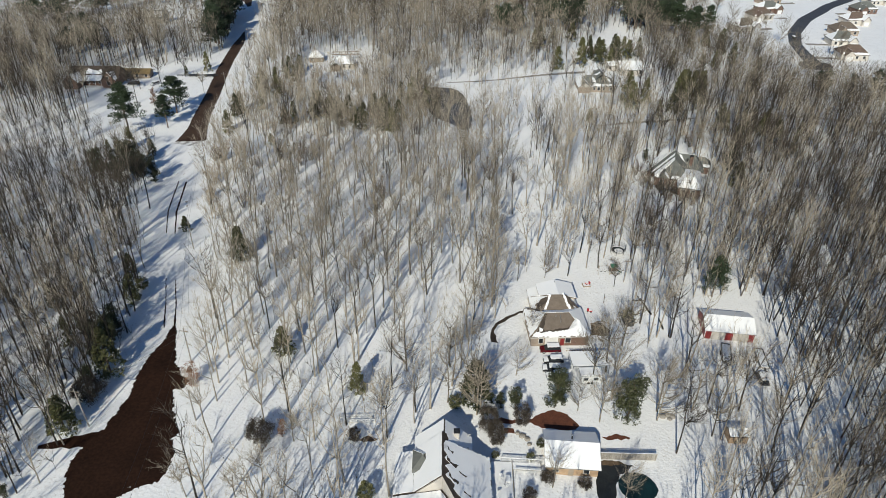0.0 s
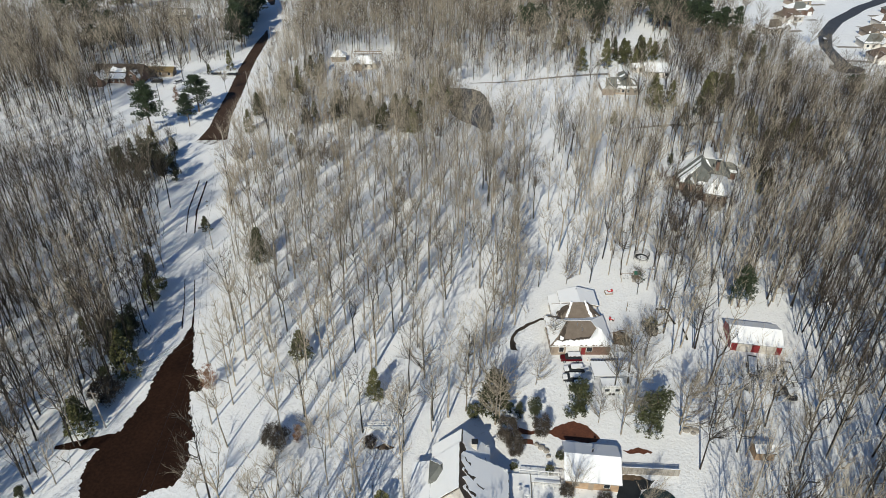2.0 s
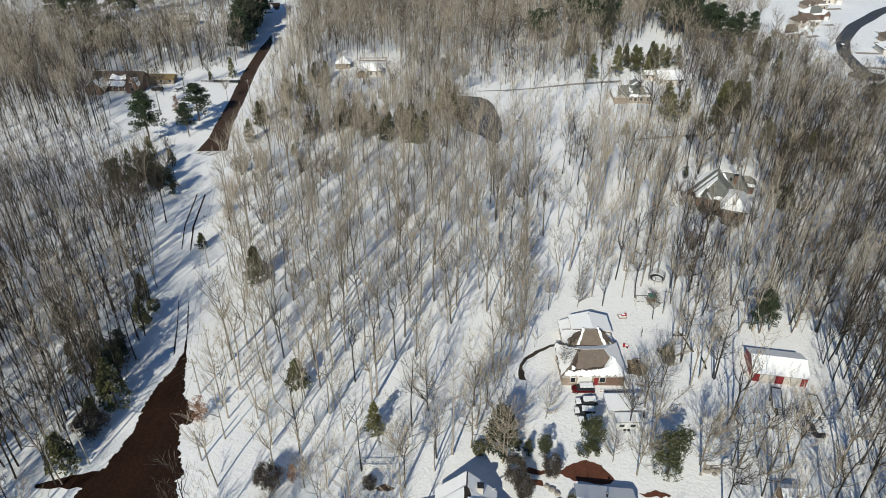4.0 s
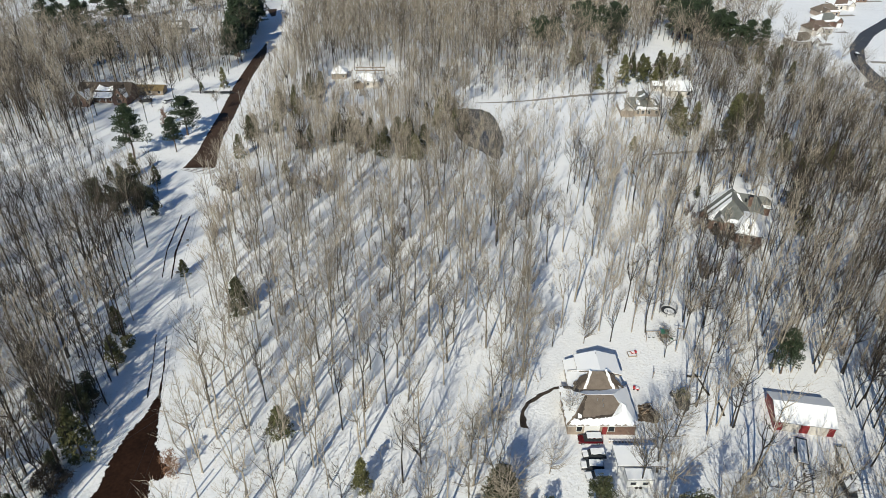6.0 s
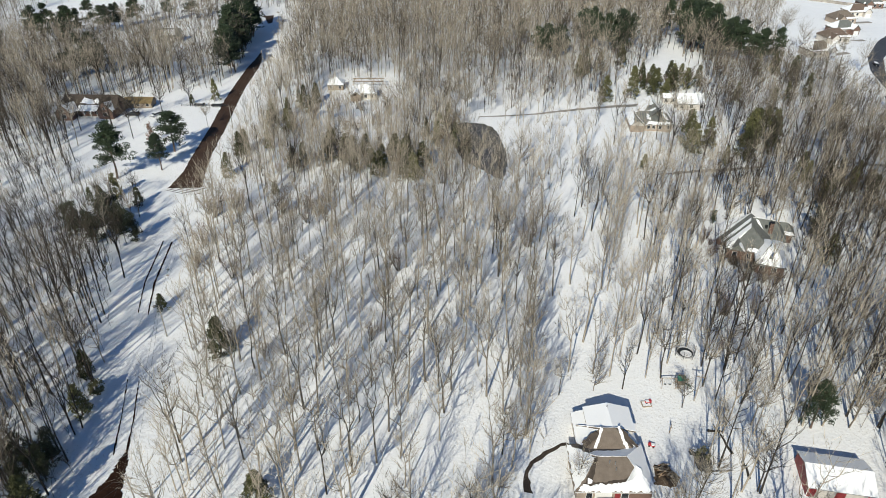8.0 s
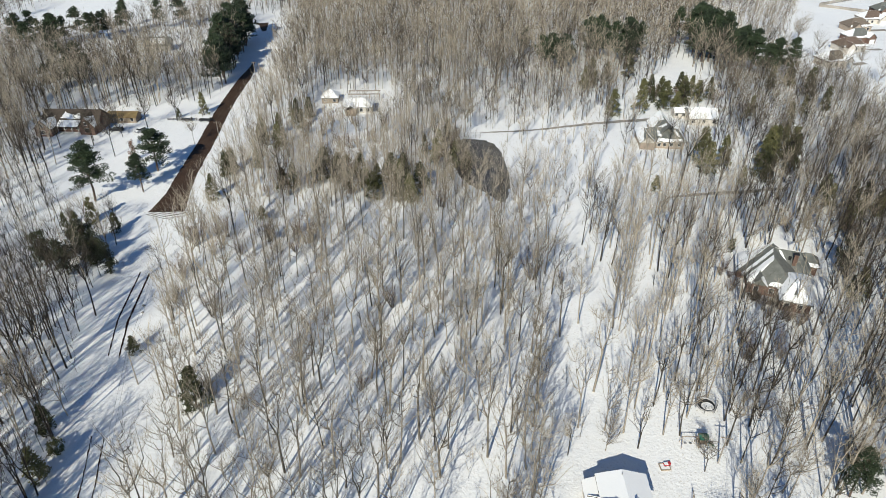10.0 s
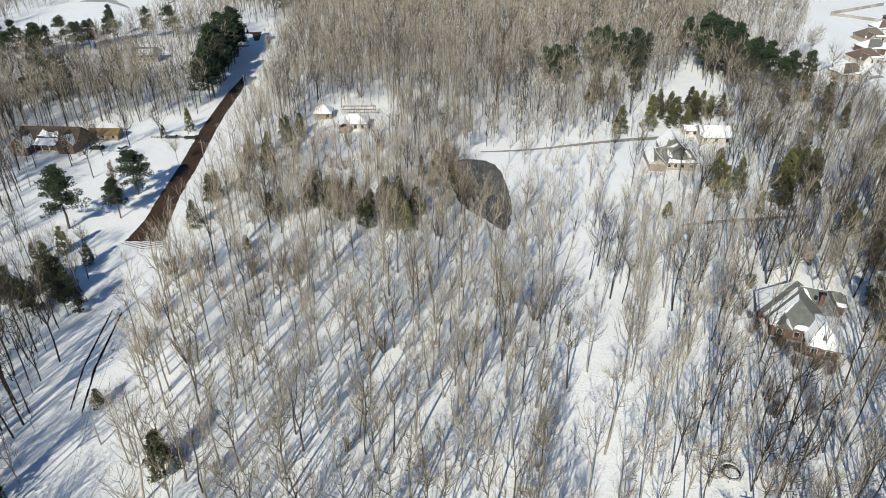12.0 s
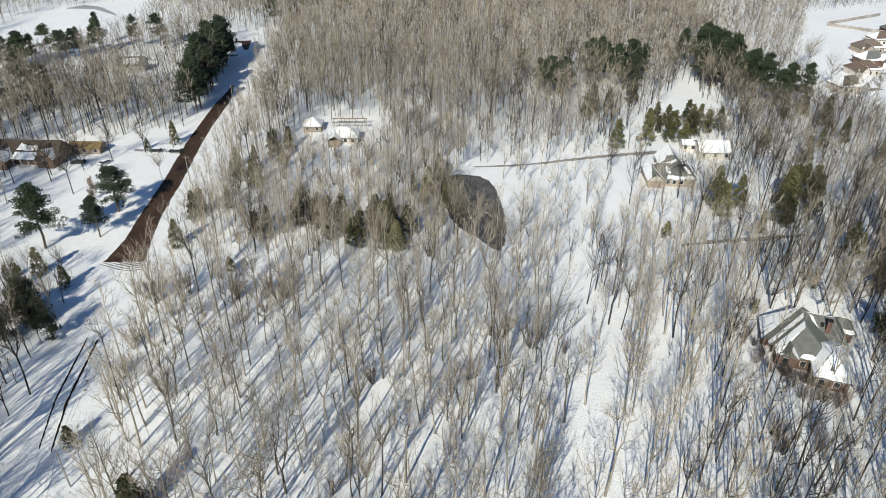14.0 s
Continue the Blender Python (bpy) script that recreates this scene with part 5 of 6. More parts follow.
# pale gable wall where the front roof steps down
gable_end(H0, [(2.4, -2.35, 3.3), (7.3, -2.35, 4.5), (7.3, -2.35, 7.95)], 0.2, "v", SIDING)
part("gable_wall", prism(bmesh.new(), [(7.3, -2.3, 4.4), (11.4, -9.3, 5.3), (11.4, -9.3, 5.6), (7.3, -2.3, 8.0)], [(7.5, -2.2, 4.4), (11.6, -9.2, 5.3), (11.6, -9.2, 5.6), (7.5, -2.2, 8.0)]), SIDING, H0)
chimney(H0, 10.0, 8.6, 4.8, 7.2, 0.95, SIDING)
dish(H0, 12.5, 10.6, 3.6)
dish(H0, 15.7, 5.5, 3.2)
for v in (-6, -2, 2):
    window(H0, 15.6, v, 0.9, 1.2, 1.4, "right")
window(H0, 7.6, 10.6, 4.2, 1.0, 1.2, "back")

# house among the trees with the grey cross-hipped roof
H2 = thing("house", 34.1, 211.2, -6, "brick house with a steep grey cross-hipped roof streaked with snow", "house")
walls(H2, 0.9, 9.0, 0.7, 16.0, 2.9, BRICK)
walls(H2, 8.2, 15.2, -4.3, 9.0, 2.8, BRICK)
walls(H2, 13.2, 18.4, 14.4, 19.2, 2.7, BRICK)
walls(H2, -1.5, 0.9, 7.0, 15.4, 2.1, BRICK)
pitch = 0.62
left_z = lambda u: 7.0 - pitch * (6.5 - u)
g1 = {"left": [(-1.9, 15.6, left_z(-1.9)), (-1.9, 6.6, left_z(-1.9)), (-0.6, 6.6, left_z(-0.6)), (-0.6, 3.6, left_z(-0.6)), (0.4, 3.6, left_z(0.4)), (0.4, 0.2, left_z(0.4)), (6.5, 8.2, 7.0), (6.5, 15.6, 7.0)],
      "front": [(0.4, 0.2, left_z(0.4)), (12.6, 0.2, left_z(0.4)), (6.5, 8.2, 7.0)],
      "right": [(12.6, 0.2, left_z(0.4)), (12.6, 15.6, left_z(0.4)), (6.5, 15.6, 7.0), (6.5, 8.2, 7.0)]}
g2 = hip_faces(7.8, 15.6, -4.8, 9.6, 2.8, 6.2, "v", 1.7)
g3 = hip_faces(12.8, 19.0, 13.9, 19.7, 2.7, 5.2, "u", 0.8)
g5 = gable_faces(1.4, 5.4, -0.4, 4.4, 3.1, 5.1, "v")
g6 = hip_faces(3.6, 16.4, 9.0, 18.6, 3.0, 6.7, "u", 0.7)
for faces, nm in ((g1, "roof"), (g2, "wing_roof"), (g3, "rear_roof"), (g5, "front_gable_roof"), (g6, "cross_roof")):
    roof(H2, faces, SHINGLE_GREY, 0.2, nm)
gable_end(H2, [(1.8, -0.1, 3.1), (5.0, -0.1, 3.1), (3.4, -0.1, 4.9)], 0.2, "v", SHINGLE_GREY)
gable_end(H2, [(-0.4, 15.2, 2.6), (6.5, 15.2, 2.9), (6.5, 15.2, 6.7)], 0.2, "v", BRICK)
left_plane = [(6.5, 8.2, 7.0), (6.5, 15.6, 7.0), (0.4, 0.2, left_z(0.4))]
for u0, c0, c1 in ((0.45, 0.0, 2.5), (-0.55, 4.0, 5.7), (-1.85, 8.5, 10.2), (-1.85, 11.4, 17.3)):
    rim = []
    for c, way in ((c0, 1), (c1, -1)):
        line = [(u, min(15.55, max(c + 1.12 * u, 0.3 if u > 0.4 else 3.7 if u > -0.6 else 6.7))) for u in (u0, 2.0, 4.2, 6.4)]
        rim += line[::way]
    if c1 - c0 > 3:
        rim = [(u0, 8.9), (6.4, 15.5), (u0, 15.5)]
    snow_on(H2, left_plane, rim, brng, 0.12, 0.1, 0.6)
snow_on(H2, g1["front"], [(5.6, 0.3), (12.4, 0.3), (11.2, 1.7), (9.2, 1.2), (7.4, 1.4), (5.8, 1.0)], brng, amount=0.15)
snow_on(H2, g1["front"], [(0.6, 0.3), (1.6, 0.3), (6.3, 7.6), (6.0, 7.5)], brng, amount=0.08)
snow_on(H2, g5["right"][:3], [(5.4, -0.4), (5.4, 4.0), (4.6, 3.4), (3.5, 0.6), (3.5, -0.4)], brng, amount=0.08)
snow_on(H2, g5["left"][:3], [(1.4, 1.0), (1.4, -0.3), (2.2, -0.3)], brng)
for side_, size in (("left", 0.97), ("front", 0.95), ("right", 0.95), ("back", 0.9)):
    snow_on(H2, g2[side_][:3], shrink([(a, b) for a, b, c in g2[side_]], size), brng)
snow_on(H2, g6["back"][:3], shrink([(a, b) for a, b, c in g6["back"]], 0.95), brng)
snow_on(H2, g6["left"][:3], shrink([(a, b) for a, b, c in g6["left"]], 0.95), brng)
snow_on(H2, g6["front"][:3], [(10.2, 9.8), (11.0, 9.8), (8.6, 13.2), (8.0, 13.4)], brng, amount=0.12)
snow_on(H2, g3["front"][:3], [(12.9, 13.95), (18.9, 13.95), (18.2, 14.7), (13.6, 14.8)], brng)
snow_on(H2, g3["back"][:3], shrink([(a, b) for a, b, c in g3["back"]], 0.95), brng)
part("dormer", prism(bmesh.new(), [(10.9, -2.9, 3.7), (12.1, -2.9, 3.7), (11.5, -2.9, 4.7)], [(10.9, -1.0, 3.7), (12.1, -1.0, 3.7), (11.5, -1.0, 4.7)]), SHINGLE_GREY, H2)
# Solid black block; the shade of a roof opening is put into its colour
part("vent_opening", boxed(10.4, 11.6, 3.6, 11.1, 12.0, 6.0), TARP, H2, "black block painted in for a shaded opening in the roof")
chimney(H2, 11.9, 11.0, 2.8, 7.4, 1.0)
for u in (3.0, 6.6):
    window(H2, u, 0.7, 0.8, 1.1, 1.4)
for u in (9.8, 12.8):
    window(H2, u, -4.3, 0.8, 1.2, 1.4)
window(H2, 16.2, 14.4, 0.8, 1.0, 1.3)


def plain_house(x, y, yaw, w, d, ze, zr, wall_material, roof_material, label, name="house", snowy=(), hip=True, along="u", group=""):
    h = thing(name, x, y, yaw, label, "house", group)
    walls(h, 0.4, w - 0.4, 0.4, d - 0.4, ze, wall_material)
    f = hip_faces(0, w, 0, d, ze, zr, along, 0.9) if hip else gable_faces(0, w, 0, d, ze, zr, along)
    roof(h, f, roof_material)
    if not hip:
        for q in ((0.4, w - 0.6) if along == "u" else (0.4, d - 0.6)):
            pts = [(q, 0.4, ze), (q, d - 0.4, ze), (q, d / 2, zr - 0.15)] if along == "u" else [(0.4, q, ze), (w - 0.4, q, ze), (w / 2, q, zr - 0.15)]
            gable_end(h, pts, 0.2, along, wall_material)
    for face, size in snowy:
        p = f[face]
        snow_on(h, p[:3], shrink([(a, b) for a, b, c in p], size), brng, 0.13, 0.08)
    n = max(2, int(w / 4))
    for i in range(n):
        window(h, w * (i + 0.5) / n, 0.4, 0.9, 1.1, 1.3)
    return h



plain_house(28.0, 324.0, 10, 12.0, 11.0, 2.6, 5.3, SIDING, SHINGLE_GREY, "cream garage with a snow-white gable roof", "garage", (("front", 0.97), ("back", 0.97)), False)
plain_house(22.6, 330.0, 10, 5.5, 6.0, 2.4, 3.6, SIDING, SHINGLE_GREY, "small shed with a flat snowy roof", "shed", (("front", 0.97), ("back", 0.97)), False)

# low house behind the pond
H3 = thing("house", 8.0, 300.5, 10, "low brick house with a grey cross-gabled roof and patches of snow", "house")
walls(H3, 0.8, 16.6, -3.4, 7.6, 2.6, BRICK_PALE)
k1 = hip_faces(0.3, 17.0, -3.9, 8.2, 2.7, 5.8, "u", 0.8)
k2 = gable_faces(6.4, 15.2, -1.0, 15.5, 2.9, 7.4, "v")
k3 = gable_faces(0.1, 6.0, -5.6, 4.0, 2.7, 4.9, "v")
for faces, nm in ((k1, "roof"), (k2, "cross_roof"), (k3, "porch_roof")):
    roof(H3, faces, SHINGLE_GREY, 0.2, nm)
walls(H3, 0.5, 5.6, -5.2, -3.4, 2.6, BRICK_PALE)
gable_end(H3, [(0.5, -5.2, 2.6), (5.6, -5.2, 2.6), (3.05, -5.2, 4.7)], 0.2, "v", SIDING)
walls(H3, 6.9, 14.7, 7.6, 15.0, 2.8, BRICK_PALE)
snow_on(H3, k3["left"][:3], [(0.1, 3.8), (0.1, -5.5), (1.4, -5.5), (2.9, 3.6)], brng)
snow_on(H3, k3["right"][:3], [(6.0, -5.5), (6.0, -1.0), (3.2, 2.6), (3.2, -2)], brng, amount=0.2)
snow_on(H3, k1["left"][:3], [(0.3, 8.0), (0.3, 4.0), (4.6, 2.8)], brng)
snow_on(H3, k1["back"][:3], shrink([(a, b) for a, b, c in k1["back"]], 0.95), brng)
snow_on(H3, k2["left"][:3], [(6.4, 15.4), (6.4, 8.0), (8.2, 7.0), (9.2, 9.0), (10.4, 6.4), (10.7, 11.0), (10.7, 15.4)], brng, amount=0.2)
snow_on(H3, k2["left"][:3], [(6.6, 5.0), (8.0, 2.6), (10.5, 1.2), (10.7, 2.4), (8.6, 4.4), (7, 6.4)], brng, amount=0.2)
snow_on(H3, k2["right"][:3], [(15.2, 6), (15.2, 15.4), (10.9, 15.4), (10.9, 9)], brng)
for poly in ([(6.4, -3.8), (16.8, -3.8), (15.6, -2.6), (11, -2.9), (7.4, -2.4)], [(7, -1.6), (8.4, -2.0), (8.2, 0.2), (7.2, 1.4)], [(14.6, -2.0), (15.4, -1.6), (13.4, 1.2), (13.0, 0.6)]):
    snow_on(H3, k1["front"][:3], poly, brng, amount=0.25)
for u in (7.6, 9.6, 12.0, 15.0):
    window(H3, u, -3.4, 0.8, 1.1, 1.3)

# small pale house in the woods
H4 = thing("house", -107.0, 303.0, 15, "small pale house with a snowy hip roof among bare trees", "house")
walls(H4, 0.4, 11.6, 0.4, 8.6, 2.6, SIDING)
q1 = hip_faces(0, 12, 0, 9, 2.7, 5.2, "u", 0.9)
q2 = gable_faces(0.5, 5.5, -2.5, 4.5, 2.6, 4.4, "v")
roof(H4, q1, SHINGLE_GREY)
roof(H4, q2, SHINGLE_GREY, name="porch_roof")
walls(H4, 0.9, 5.1, -2.1, 0.4, 2.5, WOOD)
for fc_ in ("front", "right", "left", "back"):
    snow_on(H4, q1[fc_][:3], shrink([(a, b) for a, b, c in q1[fc_]], 0.96), brng)
for fc_ in ("left", "right"):
    snow_on(H4, q2[fc_][:3], shrink([(a, b) for a, b, c in q2[fc_]], 0.96), brng)
for u in (7.0, 9.6):
    window(H4, u, 0.4, 0.9, 1.1, 1.3)
plain_house(-120.5, 312, 15, 7.5, 7.5, 2.5, 5.0, WOOD, SHINGLE_GREY, "square hut with a pointed snowy roof among bare trees", "hut", (("front", 0.96), ("left", 0.96), ("right", 0.96), ("back", 0.96)))
PG = thing("pergola", -110.5, 318.5, 15, "open wooden pergola of dark beams beside the pale house", "pergola")
for v in (0.0, 4.0):
    part("beam", boxed(-0.3, v - 0.12, 2.5, 13.3, v + 0.12, 2.85), WOOD, PG)
    for u in (0.0, 4.3, 8.6, 12.9):
        part("post", boxed(u, v - 0.1, -0.5, u + 0.2, v + 0.1, 2.5), WOOD, PG)
for k in range(5):
    part("rafter", boxed(0.4 + 3.0 * k, -0.5, 2.85, 0.6 + 3.0 * k, 4.5, 3.0), WOOD, PG)

# red brick house with two front gables beside the lawn
H5 = thing("house", -209, 256, 12, "red brick house with two front gables and a dark roof", "house")
walls(H5, -1.6, 19.4, 3.0, 12.6, 3.0, BRICK)
e1 = gable_faces(-2.2, 20.0, 2.4, 13.2, 3.0, 7.2, "u")
roof(H5, e1, SHINGLE_DARK)
for u in (-1.6, 19.2):
    gable_end(H5, [(u, 3.0, 3.0), (u, 12.6, 3.0), (u, 7.8, 7.0)], 0.2, "u", BRICK)
for u0, u1, v0, zr in ((-2.4, 4.6, -2.6, 6.4), (13.0, 19.4, 0.2, 6.8)):
    walls(H5, u0 + 0.4, u1 - 0.4, v0 + 0.4, 3.0, 3.0, BRICK)
    e2 = gable_faces(u0, u1, v0, 7.0, 3.0, zr, "v")
    roof(H5, e2, SHINGLE_DARK, 0.2, "gable_roof")
    gable_end(H5, [(u0 + 0.4, v0 + 0.3, 3.0), (u1 - 0.4, v0 + 0.3, 3.0), ((u0 + u1) / 2, v0 + 0.3, zr - 0.2)], 0.2, "v", BRICK)
    snow_on(H5, e2["right"][:3], [(u1, v0 + 0.05), (u1, 6.5), ((u0 + u1) / 2 + 1.4, 6.5), ((u0 + u1) / 2 + 0.1, v0 + 0.1)], brng)
    window(H5, (u0 + u1) / 2, v0 + 0.4, 0.9, 1.6, 1.5)
    window(H5, (u0 + u1) / 2, v0 + 0.3, 3.6, 0.9, 1.1)
ep = {"front": [(4.6, 0.8, 2.7), (13.0, 0.8, 2.7), (13.0, 4.2, 4.2), (4.6, 4.2, 4.2)]}
roof(H5, ep, SHINGLE_DARK, 0.15, "porch_roof")
snow_on(H5, ep["front"][:3], [(4.7, 0.85), (12.9, 0.85), (12.9, 4.0), (4.7, 4.0)], brng)
for u in (5.0, 7.6, 10.2, 12.7):
    part("porch_post", boxed(u - 0.07, 0.95, -0.2, u + 0.07, 1.09, 2.6), WHITE_PAINT, H5)
for u in (6.6, 9.0, 11.4):
    window(H5, u, 3.0, 0.8, 1.0, 1.4)
snow_on(H5, e1["front"][:3], [(5.2, 4.4), (12.6, 4.4), (12.0, 6.2), (9.6, 5.6), (6.4, 6.8)], brng, amount=0.25)
plain_house(-194, 272, 12, 12, 6, 2.4, 4.0, WOOD, LITTER_ROOF, "long shed with an ochre leaf-covered roof", "shed", (), False)
plain_house(-235, 359, 20, 13, 9, 3.0, 6.5, SIDING, SHINGLE_GREY, "pale gabled house deep in the woods", "house", (("front", 0.6),), False)


def suburb_house(x, y, yaw, wall_material, roof_material, label, flip):
    """A new house: hip roof, front gable with a garage, snow on some slopes."""
    h = thing("house", x, y, yaw, label, "house", "houses on the curved street")
    walls(h, 0.4, 13.6, 0.4, 10.1, 3.0, wall_material)
    f = hip_faces(0, 14, 0, 10.5, 3.0, 6.8, "u", 0.85)
    roof(h, f, roof_material)
    u0 = 8.4 if flip else 1.0
    gf = gable_faces(u0, u0 + 5.0, -2.2, 5.0, 3.0, 5.4, "v")
    roof(h, gf, roof_material, 0.2, "gable_roof")
    walls(h, u0 + 0.3, u0 + 4.7, -1.8, 0.4, 2.9, wall_material)
    gable_end(h, [(u0 + 0.3, -1.8, 2.9), (u0 + 4.7, -1.8, 2.9), (u0 + 2.5, -1.8, 5.2)], 0.2, "v", wall_material)
    part("garage_door", boxed(u0 + 1.0, -1.86, 0.02, u0 + 4.0, -1.8, 2.2), WHITE_PAINT, h)
    for fc, s in (("back", 0.94), ("left", 0.9)) if flip else (("back", 0.94), ("right", 0.9)):
        snow_on(h, f[fc][:3], shrink([(a, b) for a, b, c in f[fc]], s), brng)
    fr_ = f["front"]
    snow_on(h, fr_[:3], [(0.1, 0.02), (13.9, 0.02), (13.2, 0.8), (9, 1.0), (4, 0.7), (0.8, 0.8)], brng)
    snow_on(h, gf["left" if flip else "right"][:3], shrink([(a, b) for a, b, c in gf["left" if flip else "right"]], 0.93), brng)
    for u in ((2.5, 5.5) if flip else (8.0, 11.5)):
        window(h, u, 0.4, 0.8, 1.2, 1.4)
    if (x, y, yaw) in LEFT_ROW:
        part("driveway", boxed(13.8, 1.0, -0.1, 25.0, 4.0, 0.06), DRIVE, h)
    else:
        part("driveway", boxed(-12.0, 1.0, -0.1, 0.3, 4.0, 0.06), DRIVE, h)


LEFT_ROW = ((98, 415, 28), (112, 445, 24), (121, 465, 24), (126, 490, 21), (139, 512, 18), (153, 537, 15), (168, 562, 12))
RIGHT_ROW = ((140, 373, 6), (143, 400, 8), (151, 421, 12), (165, 447, 15), (180, 477, 18), (197, 505, 20), (156, 348, 4))
for i, (x, y, yaw) in enumerate(LEFT_ROW + RIGHT_ROW):
    suburb_house(x, y, yaw, (BRICK_PALE, SIDING, BRICK)[i % 3] if i % 4 else SIDING, (SHINGLE, SHINGLE_BROWN, SHINGLE_GREY)[i % 3], ("new house with a brown hip roof rimmed by snow", "new house with a brown hip roof rimmed by snow", "new house with a grey hip roof rimmed by snow")[i % 3], i % 2 == 0)


def long_fence(x, y, yaw, length):
    f = thing("fence", x, y, yaw, "long grey wooden fence behind the new houses", "fence", "garden fences")
    for k in range(int(length / 3)):
        part("post", boxed(3 * k, 0, -0.4, 3 * k + 0.12, 0.12, 1.9), WOOD_GREY, f)
        part("panel", boxed(3 * k + 0.12, 0.03, 0.05, 3 * k + 3, 0.09, 1.8), WOOD_GREY, f)


long_fence(123, 552, -22, 33)
long_fence(124, 555, 42, 54)


# ---- vehicles ----
def car_parts(root, length, height, paint, snow):
    """A car of its own: body, glass, roof, wheels with rims, lamps, and snow on top. x runs along the car."""
    L, W = length, 0.9
    low = [(0.0, 0.35), (0.05, 0.8), (L * 0.2, 0.95), (L * 0.98, 0.95), (L, 0.7), (L, 0.35)]
    bm = prism(bmesh.new(), [(x, -W, z) for x, z in low], [(x, W, z) for x, z in low])
    bmesh.ops.bevel(bm, geom=bm.edges[:], offset=0.06, segments=1, affect="EDGES")
    part("body", bm, paint, root)
    cab = [(L * 0.22, 0.93), (L * 0.36, height - 0.06), (L * 0.9, height - 0.06), (L * 0.97, 0.93)]
    part("cabin_glass", prism(bmesh.new(), [(x, -W * 0.92 if z < 1 else -W * 0.78, z) for x, z in cab], [(x, W * 0.92 if z < 1 else W * 0.78, z) for x, z in cab]), GLASS_DARK, root)
    part("car_roof", boxed(L * 0.35, -W * 0.8, height - 0.08, L * 0.91, W * 0.8, height), paint, root)
    for x in (L * 0.18, L * 0.8):
        for s in (-1, 1):
            w = part("wheel", rod(bmesh.new(), (x, s * (W - 0.2), 0.33), (x, s * (W + 0.02), 0.33), 0.34, None, 12), RUBBER, root)
            part("rim", rod(bmesh.new(), (x, s * (W + 0.02), 0.33), (x, s * (W + 0.035), 0.33), 0.2, None, 10), GREY_METAL, w)
    for s in (-0.6, 0.6):
        part("headlight", boxed(-0.02, s - 0.17, 0.6, 0.06, s + 0.17, 0.76), WHITE_PAINT, root)
    z = height
    rg = random.Random(int(length * 1000))
    for poly, zz in (([(L * 0.34, -W * 0.8), (L * 0.92, -W * 0.8), (L * 0.92, W * 0.8), (L * 0.34, W * 0.8)], z + 0.1),) + ((([(0.08, -W * 0.9), (L * 0.24, -W * 0.9), (L * 0.24, W * 0.9), (0.08, W * 0.9)], 1.0),) if snow else ()):
        pts = [(x, y, zz + rg.uniform(-0.03, 0.03)) for x, y in ragged(poly, 0.05, 0.4, rg)]
        bm = slab(pts, 0.14)
        bmesh.ops.triangulate(bm, faces=[f for f in bm.faces if len(f.verts) > 4])
        part("snow_cover", bm, SNOW, root, "snow lying on the car")


def car(x, y, yaw, length, height, paint, label, snow=True, group=""):
    root = thing("car", x, y, yaw, label, "car", group)
    car_parts(root, length, height, paint, snow)


car(2.3, 120.6, 13, 4.8, 1.75, CAR_RED, "dark red car with a snow-covered roof parked before the house", False)
car(3.3, 117.0, 14, 4.5, 1.5, CAR_DARK, "dark car under snow parked in the yard", True, "cars in the yard")
car(3.2, 114.4, 10, 4.3, 1.45, CAR_DARK, "dark car under snow parked in the yard", True, "cars in the yard")
car(4.2, 111.9, 16, 4.9, 1.6, CAR_SILVER, "silver car under snow parked in the yard", True, "cars in the yard")
car(-188, 265.5, 15, 5.2, 1.85, CAR_DARK, "black pickup with snow on its roof beside the brick house", False)
car(-177, 265.5, 70, 4.5, 1.5, CAR_SILVER, "silver car dusted with snow on the lawn", True)
car(-167, 281, 12, 4.4, 1.4, CAR_DARK, "dark car parked along the drive", False)
car(-160, 282.5, 12, 4.8, 1.5, CAR_DARK, "dark car parked along the drive", False)
car(127, 408, 95, 4.6, 1.5, CAR_DARK, "dark car parked at the kerb of the curved street", False)


# ---- yard things ----
def canopy(name, x, y, yaw, w, d, h, label, category, wall=None):
    """A flat-roofed shelter or camper with snow on its roof."""
    root = thing(name, x, y, yaw, label, category)
    if wall:
        part("body", boxed(0.1, 0.1, 0.45, w - 0.1, d - 0.1, h - 0.1), wall, root)
        for u in (w * 0.4, w * 0.55):
            for v in (0.15, d - 0.15):
                part("wheel", rod(bmesh.new(), (u, v - 0.1, 0.32), (u, v + 0.1, 0.32), 0.33, None, 10), RUBBER, root)
        part("jack", boxed(0.4, 0.4, -0.15, 0.55, 0.55, 0.5), DARK_METAL, root)
        for u in (w * 0.25, w * 0.7):
            window(root, u, 0.1, 1.2, 0.9, 0.6, "front", GREY_METAL)
    else:
        for u in (0.1, w / 2, w - 0.2):
            for v in (0.1, d - 0.2):
                part("post", boxed(u, v, -0.3, u + 0.1, v + 0.1, h - 0.1), GREY_METAL, root)
    part("roof", slab([(0, 0, h), (w, 0, h), (w, d, h + 0.05), (0, d, h + 0.05)], 0.12), GREY_METAL, root)
    pts = [(a, b, h + 0.17) for a, b in ragged([(0.05, 0.05), (w - 0.05, 0.05), (w - 0.05, d - 0.05), (0.05, d - 0.05)], 0.05, 0.5, brng)]
    bm = slab(pts, 0.12)
    bmesh.ops.triangulate(bm, faces=[f for f in bm.faces if len(f.verts) > 4])
    part("snow_cover", bm, SNOW_ROOF, root)


canopy("carport", 9.7, 114.0, 13, 8.3, 4.8, 2.5, "metal carport with a flat snow-covered roof", "carport")
canopy("camper", 11.4, 111.2, 13, 4.9, 2.6, 2.5, "white camper trailer under snow beside the carport", "camper", WHITE_PAINT)


